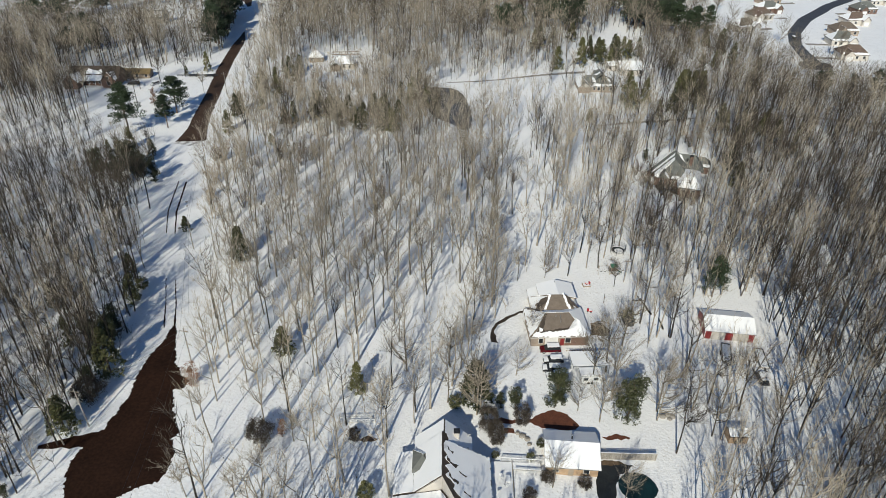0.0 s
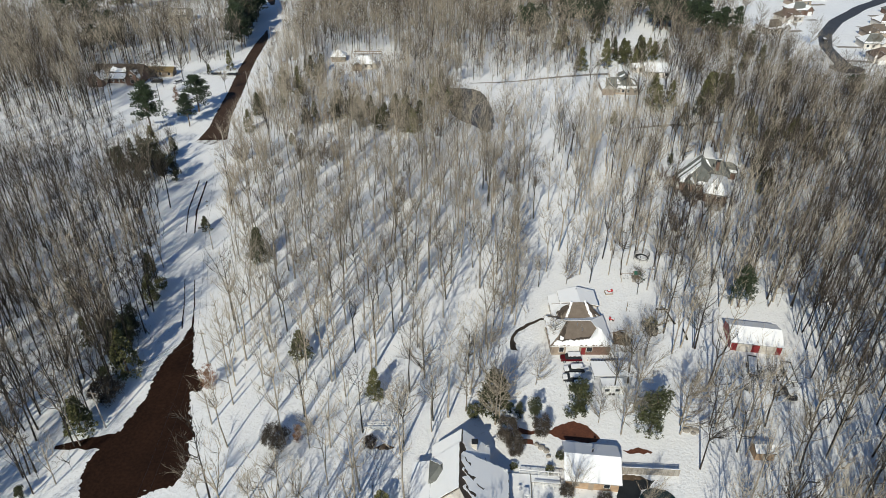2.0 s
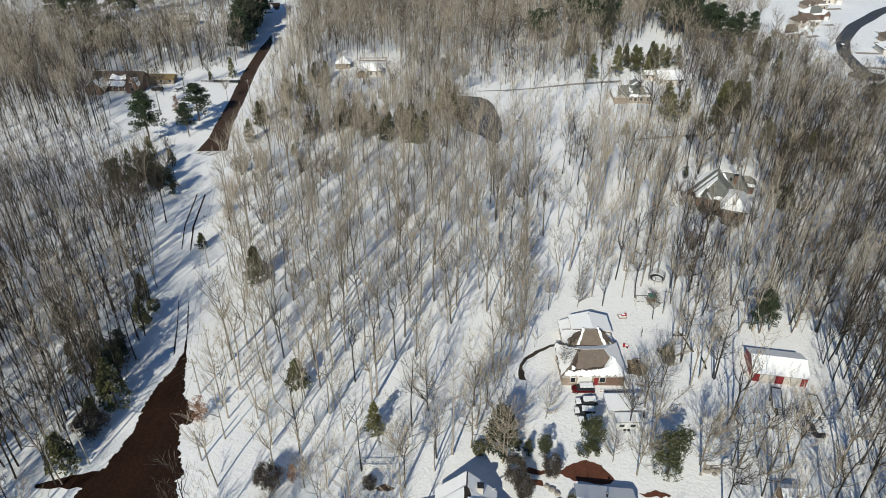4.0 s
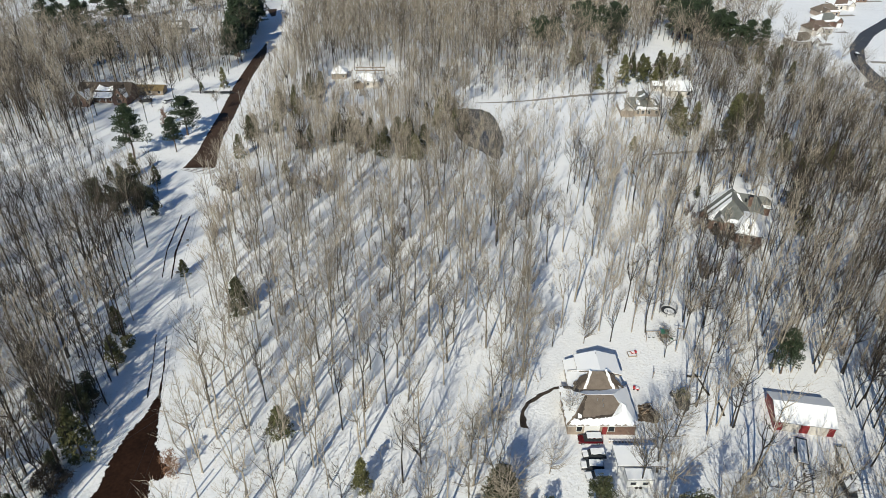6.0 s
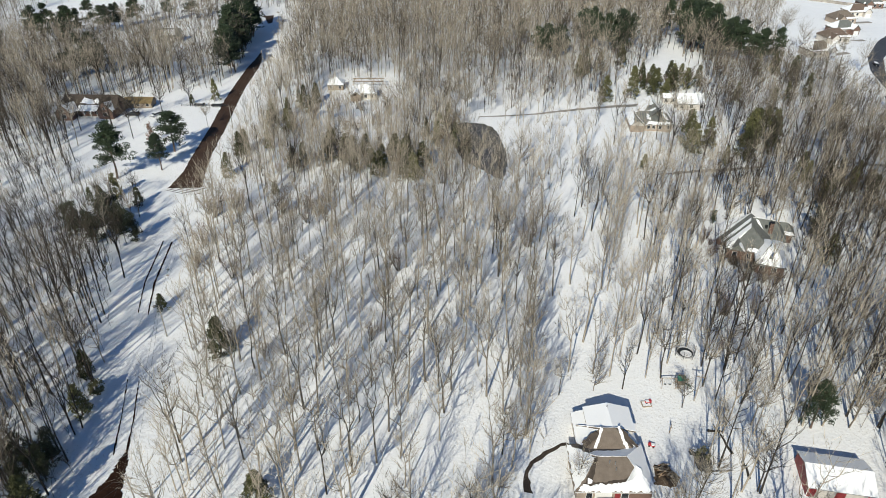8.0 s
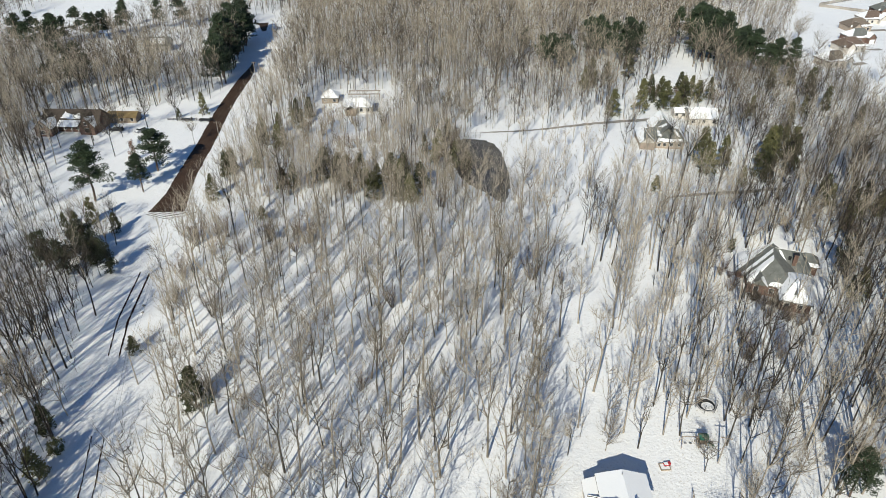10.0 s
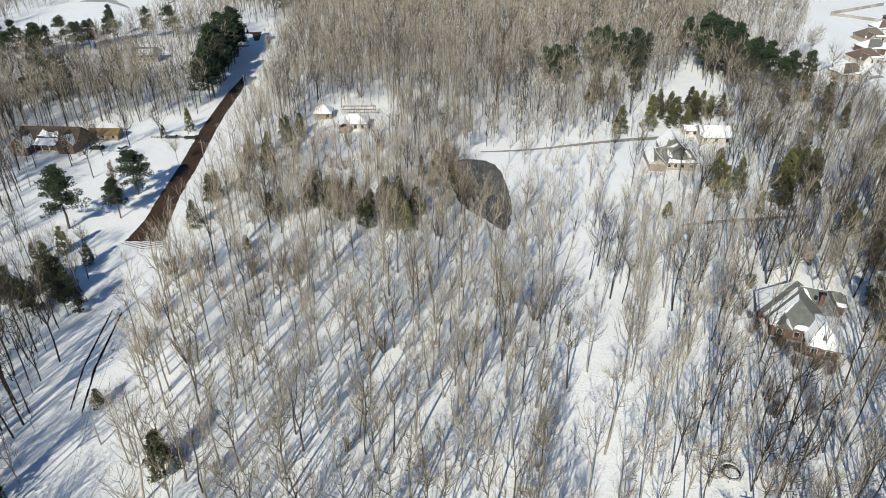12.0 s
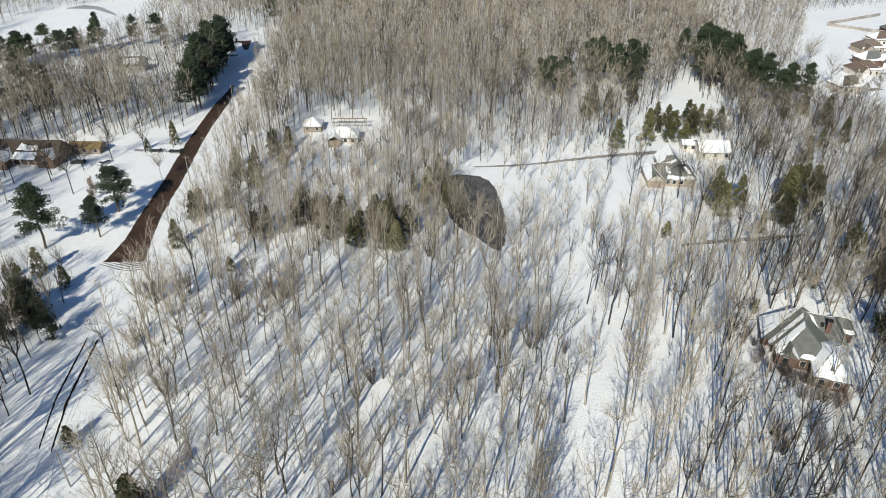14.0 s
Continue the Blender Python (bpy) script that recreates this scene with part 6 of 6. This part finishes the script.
def open_trailer(x, y, yaw, label):
    root = thing("utility_trailer", x, y, yaw, label, "trailer", "trailers before the barn")
    for v in (0.0, 1.9):
        part("side_rail", boxed(0, v, 0.55, 6.2, v + 0.1, 0.95), DARK_METAL, root)
    part("front_rail", boxed(0, 0.1, 0.55, 0.1, 1.9, 0.95), DARK_METAL, root)
    part("deck", boxed(0.1, 0.1, 0.5, 6.2, 1.9, 0.58), WOOD, root)
    part("snow_cover", boxed(0.15, 0.12, 0.58, 6.1, 1.88, 0.74), SNOW, root)
    part("tongue", boxed(6.2, 0.9, 0.5, 7.6, 1.1, 0.62), DARK_METAL, root)
    part("jack", boxed(7.3, 0.94, -0.15, 7.4, 1.06, 0.5), DARK_METAL, root)
    for u in (2.6, 3.5):
        for v in (-0.2, 2.1):
            part("wheel", rod(bmesh.new(), (u, v - 0.1, 0.33), (u, v + 0.1, 0.33), 0.34, None, 10), RUBBER, root)


open_trailer(43.6, 130.6, -97, "dark utility trailer loaded with snow before the barn")
open_trailer(50.6, 130.0, -88, "dark utility trailer loaded with snow before the barn")
car(50.0, 123.0, -80, 4.9, 1.6, CAR_DARK, "dark pickup under snow near the barn", True)

# small shed in the side wood
SHED = thing("shed", 40.4, 100.6, 10, "small wooden shed with a snowy roof among trees", "shed")
walls(SHED, 0.1, 3.7, 0.1, 2.9, 2.0, LOG, 0.12)
fs = gable_faces(-0.1, 3.9, -0.1, 3.1, 2.0, 2.8, "u")
roof(SHED, fs, SHINGLE_DARK, 0.1)
for u in (0.1, 3.58):
    gable_end(SHED, [(u, 0.1, 2.0), (u, 2.9, 2.0), (u, 1.5, 2.7)], 0.12, "u", WOOD)
for fc_ in ("front", "back"):
    snow_on(SHED, fs[fc_][:3], shrink([(a, b) for a, b, c in fs[fc_]], 0.97), brng, 0.1, 0.04)
door(SHED, 1.9, 0.1, 1.1, 1.8, WOOD)

# trampoline with its net
TR = thing("trampoline", 21.5, 166.8, 0, "round trampoline with a sagging black net in snow", "trampoline")
R = 2.05
bm = bmesh.new()
ring = [(R * math.cos(2 * math.pi * k / 20), R * math.sin(2 * math.pi * k / 20)) for k in range(20)]
for (x0, y0), (x1, y1) in zip(ring, ring[1:] + ring[:1]):
    rod(bm, (x0, y0, 0.85), (x1, y1, 0.85), 0.05)
part("rim", bm, GREY_METAL, TR)
part("jumping_mat", prism(bmesh.new(), [(x * 0.85, y * 0.85, 0.8) for x, y in ring], [(x * 0.85, y * 0.85, 0.83) for x, y in ring]), TARP, TR)
part("snow_cover", prism(bmesh.new(), [(x * 0.62 + 0.2, y * 0.55 - 0.3, 0.83) for x, y in ring], [(x * 0.55 + 0.2, y * 0.5 - 0.3, 0.95) for x, y in ring]), SNOW, TR)
pad = bmesh.new()
for k in range(20):
    (x0, y0), (x1, y1) = ring[k], ring[(k + 1) % 20]
    prism(pad, [(x0, y0, 0.9), (x1, y1, 0.9), (x1 * 0.86, y1 * 0.86, 0.88), (x0 * 0.86, y0 * 0.86, 0.88)], [(x0, y0, 0.94), (x1, y1, 0.94), (x1 * 0.86, y1 * 0.86, 0.92), (x0 * 0.86, y0 * 0.86, 0.92)])
part("safety_pad", pad, SNOW_DIRTY, TR)
for k in range(6):
    a = 2 * math.pi * k / 6 + 0.3
    c, s = math.cos(a) * R, math.sin(a) * R
    part("leg", rod(bmesh.new(), (c, s, -0.2), (c, s, 0.85), 0.045), GREY_METAL, TR)
    p = part("net_pole", rod(bmesh.new(), (c * 1.03, s * 1.03, 0.3), (c * 1.06, s * 1.06, 2.6), 0.04), DARK_METAL, TR)
net = bmesh.new()
for k in range(48):
    a, b_ = 2 * math.pi * k / 48, 2 * math.pi * (k + 1) / 48
    rod(net, (R * math.cos(a), R * math.sin(a), 0.9), (R * 1.02 * math.cos(a), R * 1.02 * math.sin(a), 2.5 - 0.15 * abs(math.sin(3 * a))), 0.016, None, 3)
    for z in (1.15, 1.4, 1.65, 1.9, 2.15, 2.42):
        rod(net, (R * math.cos(a), R * math.sin(a), z), (R * math.cos(b_), R * math.sin(b_), z), 0.014, None, 3)
part("net", net, NET, TR)

# swing set with a green roofed platform
SW = thing("swing_set", 16.0, 155.6, 12, "wooden swing set with a green canvas roof and slide", "swing set")
for u in (0.0, 2.9):
    for s in (-0.9, 0.9):
        part("leg", rod(bmesh.new(), (u, s, -0.2), (u, s * 0.1, 2.3), 0.06), WOOD, SW)
part("beam", rod(bmesh.new(), (-0.2, 0, 2.3), (3.2, 0, 2.3), 0.07), WOOD, SW)
for u in (0.8, 1.8):
    swing = part("swing", boxed(u - 0.25, -0.1, 0.5, u + 0.25, 0.1, 0.54), DARK_METAL, SW)
    for d_ in (-0.22, 0.22):
        part("chain", rod(bmesh.new(), (u + d_, 0, 0.52), (u + d_, 0, 2.3), 0.018, None, 4), GREY_METAL, swing)
for u in (3.2, 4.6):
    for v in (-0.7, 0.7):
        part("post", boxed(u - 0.05, v - 0.05, -0.2, u + 0.05, v + 0.05, 2.4), WOOD, SW)
part("platform", boxed(3.1, -0.8, 1.1, 4.7, 0.8, 1.2), WOOD, SW)
part("canopy", slab([(3.0, -0.9, 2.4), (4.8, -0.9, 2.4), (4.8, 0, 3.0), (3.0, 0, 3.0)], 0.05, slab([(4.8, 0.9, 2.4), (3.0, 0.9, 2.4), (3.0, 0, 3.0), (4.8, 0, 3.0)], 0.05)), GREEN_PLASTIC, SW, "green canvas roof")
part("slide", slab([(4.7, -0.3, 1.2), (6.4, -0.5, 0.15), (6.4, 0.1, 0.15), (4.7, 0.3, 1.2)], 0.08), GREEN_PLASTIC, SW, "green plastic slide")
for k in range(4):
    part("rung", boxed(3.15, -0.9, 0.25 + 0.24 * k, 3.85, -0.82, 0.31 + 0.24 * k), WOOD, SW)


def toy(x, y, yaw, label):
    root = thing("toy_car", x, y, yaw, label, "toy")
    bm = boxed(0, -0.35, 0.2, 1.3, 0.35, 0.5)
    bmesh.ops.bevel(bm, geom=bm.edges[:], offset=0.07, segments=2, affect="EDGES")
    part("body", bm, RED_PLASTIC, root)
    part("hood", boxed(0.85, -0.3, 0.5, 1.3, 0.3, 0.68), RED_PLASTIC, root)
    part("snow_cover", boxed(0.1, -0.3, 0.5, 0.8, 0.3, 0.62), SNOW, root)
    for u in (0.25, 1.05):
        for s in (-0.42, 0.34):
            part("wheel", rod(bmesh.new(), (u, s, 0.18), (u, s + 0.1, 0.18), 0.2, None, 10), RUBBER, root)


toy(12.6, 149.8, 20, "red plastic ride-on toy half buried in snow")
toy(14.3, 138.2, 170, "red plastic ride-on toy in the snowy yard")
SBX = thing("sandbox", 12.2, 148.4, 18, "low wooden sandbox filled with snow", "sandbox")
for a in ((0, 0, 1.9, 0.12), (0, 1.5, 1.9, 1.62), (0, 0.12, 0.12, 1.5), (1.78, 0.12, 1.9, 1.5)):
    part("board", boxed(a[0], a[1], -0.1, a[2], a[3], 0.3), WOOD, SBX)
part("snow_fill", boxed(0.12, 0.12, -0.1, 1.78, 1.5, 0.24), SNOW, SBX)

# heap of logs and boards behind the brick house
WP = thing("woodpile", 14.6, 130.2, 20, "heap of cut logs and boards on bare soil", "woodpile")
for k in range(26):
    a, u, v = brng.uniform(-0.7, 0.7), brng.uniform(0, 2.6), brng.uniform(0, 3.2)
    z = 0.1 + 0.25 * (k % 3)
    l_ = brng.uniform(0.6, 1.5)
    part("log", rod(bmesh.new(), (u, v, z), (u + l_ * math.cos(a), v + l_ * math.sin(a), z + brng.uniform(-0.05, 0.2)), 0.11, 0.1, 7), WOOD if k % 3 else LOG, WP)
sheet("bare_soil", [(13.8, 128.8), (14.2, 133.6), (16.6, 134.2), (18.4, 131.6), (18.0, 129.4)], LITTER, 0.045, "bare brown soil under the log heap", RNG, 0.3, 0.6, category="soil")

# fence beside the cabin
FN = thing("fence", 15.3, 91.7, 9, "weathered wooden privacy fence of upright boards", "fence")
for k in range(70):
    part("board", boxed(k * 0.154, 0, -0.15, k * 0.154 + 0.135, 0.03, 1.75 + 0.04 * ((k * 7) % 5) / 5), WOOD_GREY, FN)
for k in range(6):
    part("post", boxed(k * 2.14, 0.03, -0.4, k * 2.14 + 0.1, 0.13, 1.85), WOOD_GREY, FN)
for z in (0.35, 1.45):
    part("rail", boxed(0, 0.032, z, 10.8, 0.075, z + 0.09), WOOD_GREY, FN)
part("snow_cover", boxed(0, -0.02, 1.84, 10.75, 0.12, 1.9), SNOW, FN)

# sunk pool with its cover, and the dark tarpaulin beside it
sheet("tarpaulin", [(14.8, 84.5), (14.6, 88.4), (15.4, 90.8), (18.6, 91.4), (21.5, 91.2), (20.4, 89.6), (19.0, 88.8), (18.4, 86.4), (18.2, 82), (15, 82)], TARP, 0.06, "dark tarpaulin and wet leaves beside the pool", RNG, 0.25, 0.7, category="tarpaulin", kind="")
sheet("pool_cover", [(22.2 + 3.6 * math.cos(k * 0.42), 86.6 + 3.2 * math.sin(k * 0.42)) for k in range(15)], TEAL, 0.09, "dark teal cover over a round pool", RNG, 0.12, 0.8, category="pool", kind="")
sheet("bare_soil", [(15.2, 90.2), (15.6, 91.5), (19.0, 92.0), (20.0, 91.4), (17.4, 90.6)], LITTER, 0.07, "brown leaf litter along the fence", RNG, 0.2, 0.6, category="soil")


def railing(x, y, yaw, length, label):
    root = thing("railing", x, y, yaw, label, "railing", "deck railings", z=0.5)
    part("top_rail", boxed(0, -0.06, 0.9, length, 0.06, 0.97), WHITE_PAINT, root)
    part("bottom_rail", boxed(0, -0.03, 0.1, length, 0.03, 0.16), WHITE_PAINT, root)
    n = int(length / 0.16)
    for k in range(n):
        part("baluster", boxed(0.08 + k * 0.16, -0.02, 0.16, 0.12 + k * 0.16, 0.02, 0.9), WHITE_PAINT, root)
    for k in range(int(length / 1.8) + 1):
        u = min(length - 0.1, k * 1.8)
        part("post", boxed(u, -0.05, -0.7, u + 0.1, 0.05, 1.05), WHITE_PAINT, root)
    part("snow_cover", boxed(0, -0.07, 0.97, length, 0.07, 1.04), SNOW, root)


railing(-3.2, 87.4, 6, 7.8, "white wooden deck railing with snow on it")
railing(-0.3, 85.3, 6, 5.8, "white wooden deck railing with snow on it")
DK = thing("deck", -4.4, 78.6, 8, "raised wooden deck under trodden snow", "deck")
for k in range(10):
    part("plank", boxed(0.3 + k * 0.44, -3.0, 0.38, 0.72 + k * 0.44, 8.5, 0.46), WOOD_GREY, DK)
part("frame", boxed(0.3, -3.0, -0.4, 4.7, -2.9, 0.38), WOOD, DK)
part("frame", boxed(0.3, 8.4, -0.4, 4.7, 8.5, 0.38), WOOD, DK)
part("snow_cover", boxed(0.6, -2.8, 0.46, 4.5, 8.3, 0.56), SNOW, DK)
part("walkway", boxed(4.7, 6.6, 0.36, 10.0, 8.4, 0.44), WOOD_GREY, DK)
part("walkway_snow", boxed(4.7, 6.7, 0.44, 9.9, 8.3, 0.52), SNOW, DK)
for u, v in ((0.4, -2.9), (4.5, -2.9), (0.4, 8.3), (4.5, 8.3), (9.8, 6.7), (9.8, 8.2)):
    part("post", boxed(u, v, -0.6, u + 0.12, v + 0.12, 0.4), WOOD, DK)


def garden_chair(x, y, yaw):
    c = thing("garden_chair", x, y, yaw, "white garden chair on the deck with snow on its seat", "chair", "deck chairs", z=0.5)
    part("seat", boxed(-0.28, -0.26, 0.4, 0.28, 0.26, 0.46), WHITE_PAINT, c)
    part("backrest", slab([(-0.28, 0.2, 0.46), (0.28, 0.2, 0.46), (0.28, 0.4, 1.0), (-0.28, 0.4, 1.0)], 0.05), WHITE_PAINT, c)
    part("snow_cover", boxed(-0.24, -0.22, 0.46, 0.24, 0.18, 0.58), SNOW, c)
    for u in (-0.25, 0.21):
        for v in (-0.24, 0.2):
            part("leg", boxed(u, v, 0.03, u + 0.05, v + 0.05, 0.4), WHITE_PAINT, c)


for x, y, yaw in ((-2.6, 83.4, 30), (-1.6, 81.8, 120), (-2.8, 80.4, 200)):
    garden_chair(x, y, yaw)
TB = thing("patio_table", -1.4, 82.9, 8, "rectangular patio table under a loaf of snow", "table", z=0.5)
part("tabletop", boxed(-0.45, -0.8, 0.68, 0.45, 0.8, 0.74), WHITE_PAINT, TB)
part("snow_cover", boxed(-0.42, -0.77, 0.74, 0.42, 0.77, 0.95), SNOW, TB)
for u in (-0.4, 0.34):
    for v in (-0.74, 0.68):
        part("leg", boxed(u, v, 0.03, u + 0.06, v + 0.06, 0.68), WHITE_PAINT, TB)

# white footbridge with crossed rails
FB = thing("footbridge", -36.2, 91.4, 13, "white wooden footbridge with crossed railings", "footbridge")
for v in (0.0, 1.3):
    for z in (0.35, 1.0):
        part("rail", boxed(0, v - 0.04, z, 7.2, v + 0.04, z + 0.09), WHITE_PAINT, FB)
    for k in range(5):
        u = 1.78 * k
        part("post", boxed(u, v - 0.06, -0.3, u + 0.12, v + 0.06, 1.15), WHITE_PAINT, FB)
        if k < 4:
            part("brace", rod(bmesh.new(), (u + 0.1, v, 0.4), (u + 1.78, v, 1.0), 0.04, None, 4), WHITE_PAINT, FB)
            part("brace", rod(bmesh.new(), (u + 0.1, v, 1.0), (u + 1.78, v, 0.4), 0.04, None, 4), WHITE_PAINT, FB)
for k in range(18):
    part("plank", boxed(k * 0.4, 0.05, 0.2, k * 0.4 + 0.37, 1.25, 0.27), WOOD_GREY, FB)
part("snow_cover", boxed(0.1, 0.1, 0.27, 7.1, 1.2, 0.38), SNOW, FB)
sheet("bare_soil", [(-31.4, 88.0), (-29.6, 89.4), (-27.2, 88.8), (-28.6, 87.8)], LITTER, 0.045, "dark bare soil beside a snowy log", RNG, 0.3, 0.6, category="soil")


# ---- poles, wires, boxes ----
def utility_pole(x, y, h, label="tall wooden utility pole in the snow", lean=(0, 0), lamp=False, arm=True):
    root = thing("utility_pole", x, y, 0, label, "utility pole", "poles along the street")
    top = Vector((lean[0], lean[1], h))
    part("pole", rod(bmesh.new(), (0, 0, -0.5), top, 0.16, 0.11, 8), WOOD_GREY, root)
    if arm:
        part("crossarm", boxed(top.x - 1.0, top.y - 0.06, h - 0.9, top.x + 1.0, top.y + 0.06, h - 0.76), WOOD, root)
        for u in (-0.9, 0.9):
            part("insulator", rod(bmesh.new(), (top.x + u, top.y, h - 0.76), (top.x + u, top.y, h - 0.55), 0.06), GREY_METAL, root)
    if lamp:
        part("lamp_arm", rod(bmesh.new(), (top.x, top.y, h - 1.4), (top.x + 1.8, top.y, h - 1.0), 0.04), GREY_METAL, root)


utility_pole(-84.5, 81.3, 10, lean=(-0.6, 0.2))
utility_pole(-73.6, 102.4, 9.5)
utility_pole(-64.5, 86.6, 8.0, arm=False)
utility_pole(-95.5, 146, 9.0, arm=False)
utility_pole(-120.5, 203, 9.5)
utility_pole(-139.5, 262, 10)
utility_pole(-159, 284, 8.5, arm=False)
utility_pole(-159, 330, 10)
utility_pole(-183, 400, 10)
utility_pole(22.5, 152.5, 7.0, "old wooden pole beside the brick house", (0.4, 0.6), arm=True)


def wire(a, b, sag):
    bm = bmesh.new()
    a, b = Vector(a), Vector(b)
    pts = [a.lerp(b, k / 14) - Vector((0, 0, sag * 4 * (k / 14) * (1 - k / 14))) for k in range(15)]
    for p, q in zip(pts, pts[1:]):
        rod(bm, p, q, 0.022, None, 4)
    me = mesh_of(bm, "power_line")
    me.materials.append(DARK_METAL)
    tagged(new("power_line", me), "thin sagging power line between poles", "power line", "lines along the street", "structure")


for o in (-0.9, 0.9):
    wire((-73.6 + o, 102.4, 9.0), (-95.5 + o * 0.3, 146, 8.8), 0.9)
    wire((-95.5 + o * 0.3, 146, 8.8), (-120.5 + o, 203, 9.0), 1.0)
    wire((-120.5 + o, 203, 9.0), (-139.5 + o, 262, 9.5), 1.1)
    wire((-139.5 + o, 262, 9.5), (-159 + o, 330, 9.5), 1.2)
    wire((-73.6 + o, 102.4, 9.0), (-62 + o, 60, 9.0), 0.9)
    wire((-85.1 + o, 81.5, 9.4), (-73.6 + o, 102.4, 9.0), 0.6)


def mailbox(x, y, yaw):
    root = thing("mailbox", x, y, yaw, "grey mailbox on a wooden post beside the street", "mailbox")
    part("post", boxed(-0.06, -0.06, -0.3, 0.06, 0.06, 1.0), WOOD, root)
    bm = boxed(-0.12, -0.28, 1.0, 0.12, 0.28, 1.28)
    bmesh.ops.bevel(bm, geom=bm.edges[:], offset=0.05, segments=2, affect="EDGES")
    part("box", bm, GREY_METAL, root)


mailbox(-70.4, 97.6, 30)
mailbox(-104.0, 157.0, 30)
GT = thing("gate", -172, 279.5, 12, "low dark board fence along the drive", "fence")
for k in range(9):
    part("post", boxed(k * 2.3, 0, -0.3, k * 2.3 + 0.12, 0.12, 1.0), DARK_METAL, GT)
for z in (0.4, 0.8):
    part("rail", boxed(0, -0.03, z, 18.5, 0.0, z + 0.16), DARK_METAL, GT)


def boulder(x, y, s, seed):
    bm = bmesh.new()
    bmesh.ops.create_icosphere(bm, subdivisions=2, radius=s)
    rg = random.Random(seed)
    for v in bm.verts:
        v.co *= rg.uniform(0.8, 1.15)
        v.co.z *= 0.6
    me = mesh_of(bm, "boulder")
    me.materials.append(DRIVE)
    ob = new("boulder", me)
    ob.matrix_basis = pose(x, y, gz(x, y) + s * 0.3)
    tagged(ob, "rounded grey-brown boulder capped with snow", "boulder", "boulders in the yard")


for k, (x, y, s) in enumerate(((28.2, 105.2, 0.7), (29.2, 105.8, 0.6), (30.2, 105.6, 0.65), (29.6, 104.8, 0.5), (0.4, 94.6, 0.7), (1.4, 94.0, 0.6), (-0.6, 95.2, 0.5), (1.9, 92.8, 0.5), (-110.5, 170.5, 0.4), (-109, 168, 0.35), (-104.6, 155.2, 0.5))):
    boulder(x, y, s, k)
for k in range(9):
    BX = thing("garden_urn", 8.4 + k * 0.62, 121.9 + 0.14 * k, 0, "round pale pot capped with snow along the wall", "pot", "pots along the brick wall")
    part("pot", rod(bmesh.new(), (0, 0, -0.1), (0, 0, 0.45), 0.16, 0.24, 9), BRICK_PALE, BX)
    part("snow_cover", rod(bmesh.new(), (0, 0, 0.45), (0, 0, 0.6), 0.24, 0.12, 9), SNOW, BX)


# yard clutter between the house and the barn
HEAP = thing("covered_pile", 22.6, 136.6, 12, "heap under dark tarpaulins beside the bare trees", "pile")
for cu, cv, ru, rv, hh, seed in ((0.2, -0.6, 1.5, 2.1, 1.5, 3), (-0.6, 2.0, 1.1, 0.9, 1.0, 4)):
    bm = bmesh.new()
    bmesh.ops.create_icosphere(bm, subdivisions=3, radius=1.0)
    rg = random.Random(seed)
    for v in bm.verts:
        f = 1 + 0.12 * math.sin(5 * v.co.x + seed) * math.cos(4 * v.co.y) + rg.uniform(-0.05, 0.05)
        v.co = Vector((cu + v.co.x * ru * f, cv + v.co.y * rv * f, max(-0.2, v.co.z * hh * f)))
    part("tarpaulin", bm, TARP, HEAP)
part("snow_cover", slab([(-0.9, 2.6, 0.98), (-1.3, 2.0, 0.95), (-0.9, 1.5, 1.0), (-0.2, 1.6, 1.03), (0.0, 2.2, 1.0)], 0.15), SNOW, HEAP)
LINE = thing("clothes_line", 17.2, 142.6, 4, "clothes line of three wires between two wooden posts", "clothes line")
for u in (0.0, 8.4):
    part("post", rod(bmesh.new(), (u, 0, -0.4), (u, 0, 2.2), 0.08, 0.07), WOOD, LINE)
    part("crossbar", boxed(u - 0.05, -0.9, 2.1, u + 0.05, 0.9, 2.2), WOOD, LINE)
for v in (-0.8, 0.0, 0.8):
    bm = bmesh.new()
    for k in range(6):
        z0, z1 = [2.2 - 0.3 * (1 - (2 * q / 6 - 1) ** 2) for q in (k, k + 1)]
        rod(bm, (8.4 * k / 6, v, z0), (8.4 * (k + 1) / 6, v, z1), 0.015, None, 4)
    part("wire", bm, DARK_METAL, LINE)
for k, (x, y, yaw, length) in enumerate(((28.6, 139.5, 112, 7.5), (31.0, 134.2, 100, 4.0), (24.5, 144.5, 10, 3.0))):
    LG = thing("fallen_log", x, y, yaw, "fallen grey tree trunk lying in the snow", "log", "fallen trunks in the yard", z=0.15)
    bm = bmesh.new()
    for i in range(4):
        rod(bm, (length * i / 4, 0.12 * math.sin(i * 2 + k), 0), (length * (i + 1) / 4, 0.12 * math.sin(i * 2 + 2 + k), 0), 0.26 - 0.04 * i, 0.22 - 0.04 * i, 7)
    part("stem", bm, BARK_SHADED, LG)
    for i in range(3):
        part("branch_stub", rod(bmesh.new(), (length * (0.3 + 0.2 * i), 0, 0.1), (length * (0.36 + 0.2 * i), 0.3 * (-1) ** i, 0.9), 0.07, 0.02), BARK_SHADED, LG)
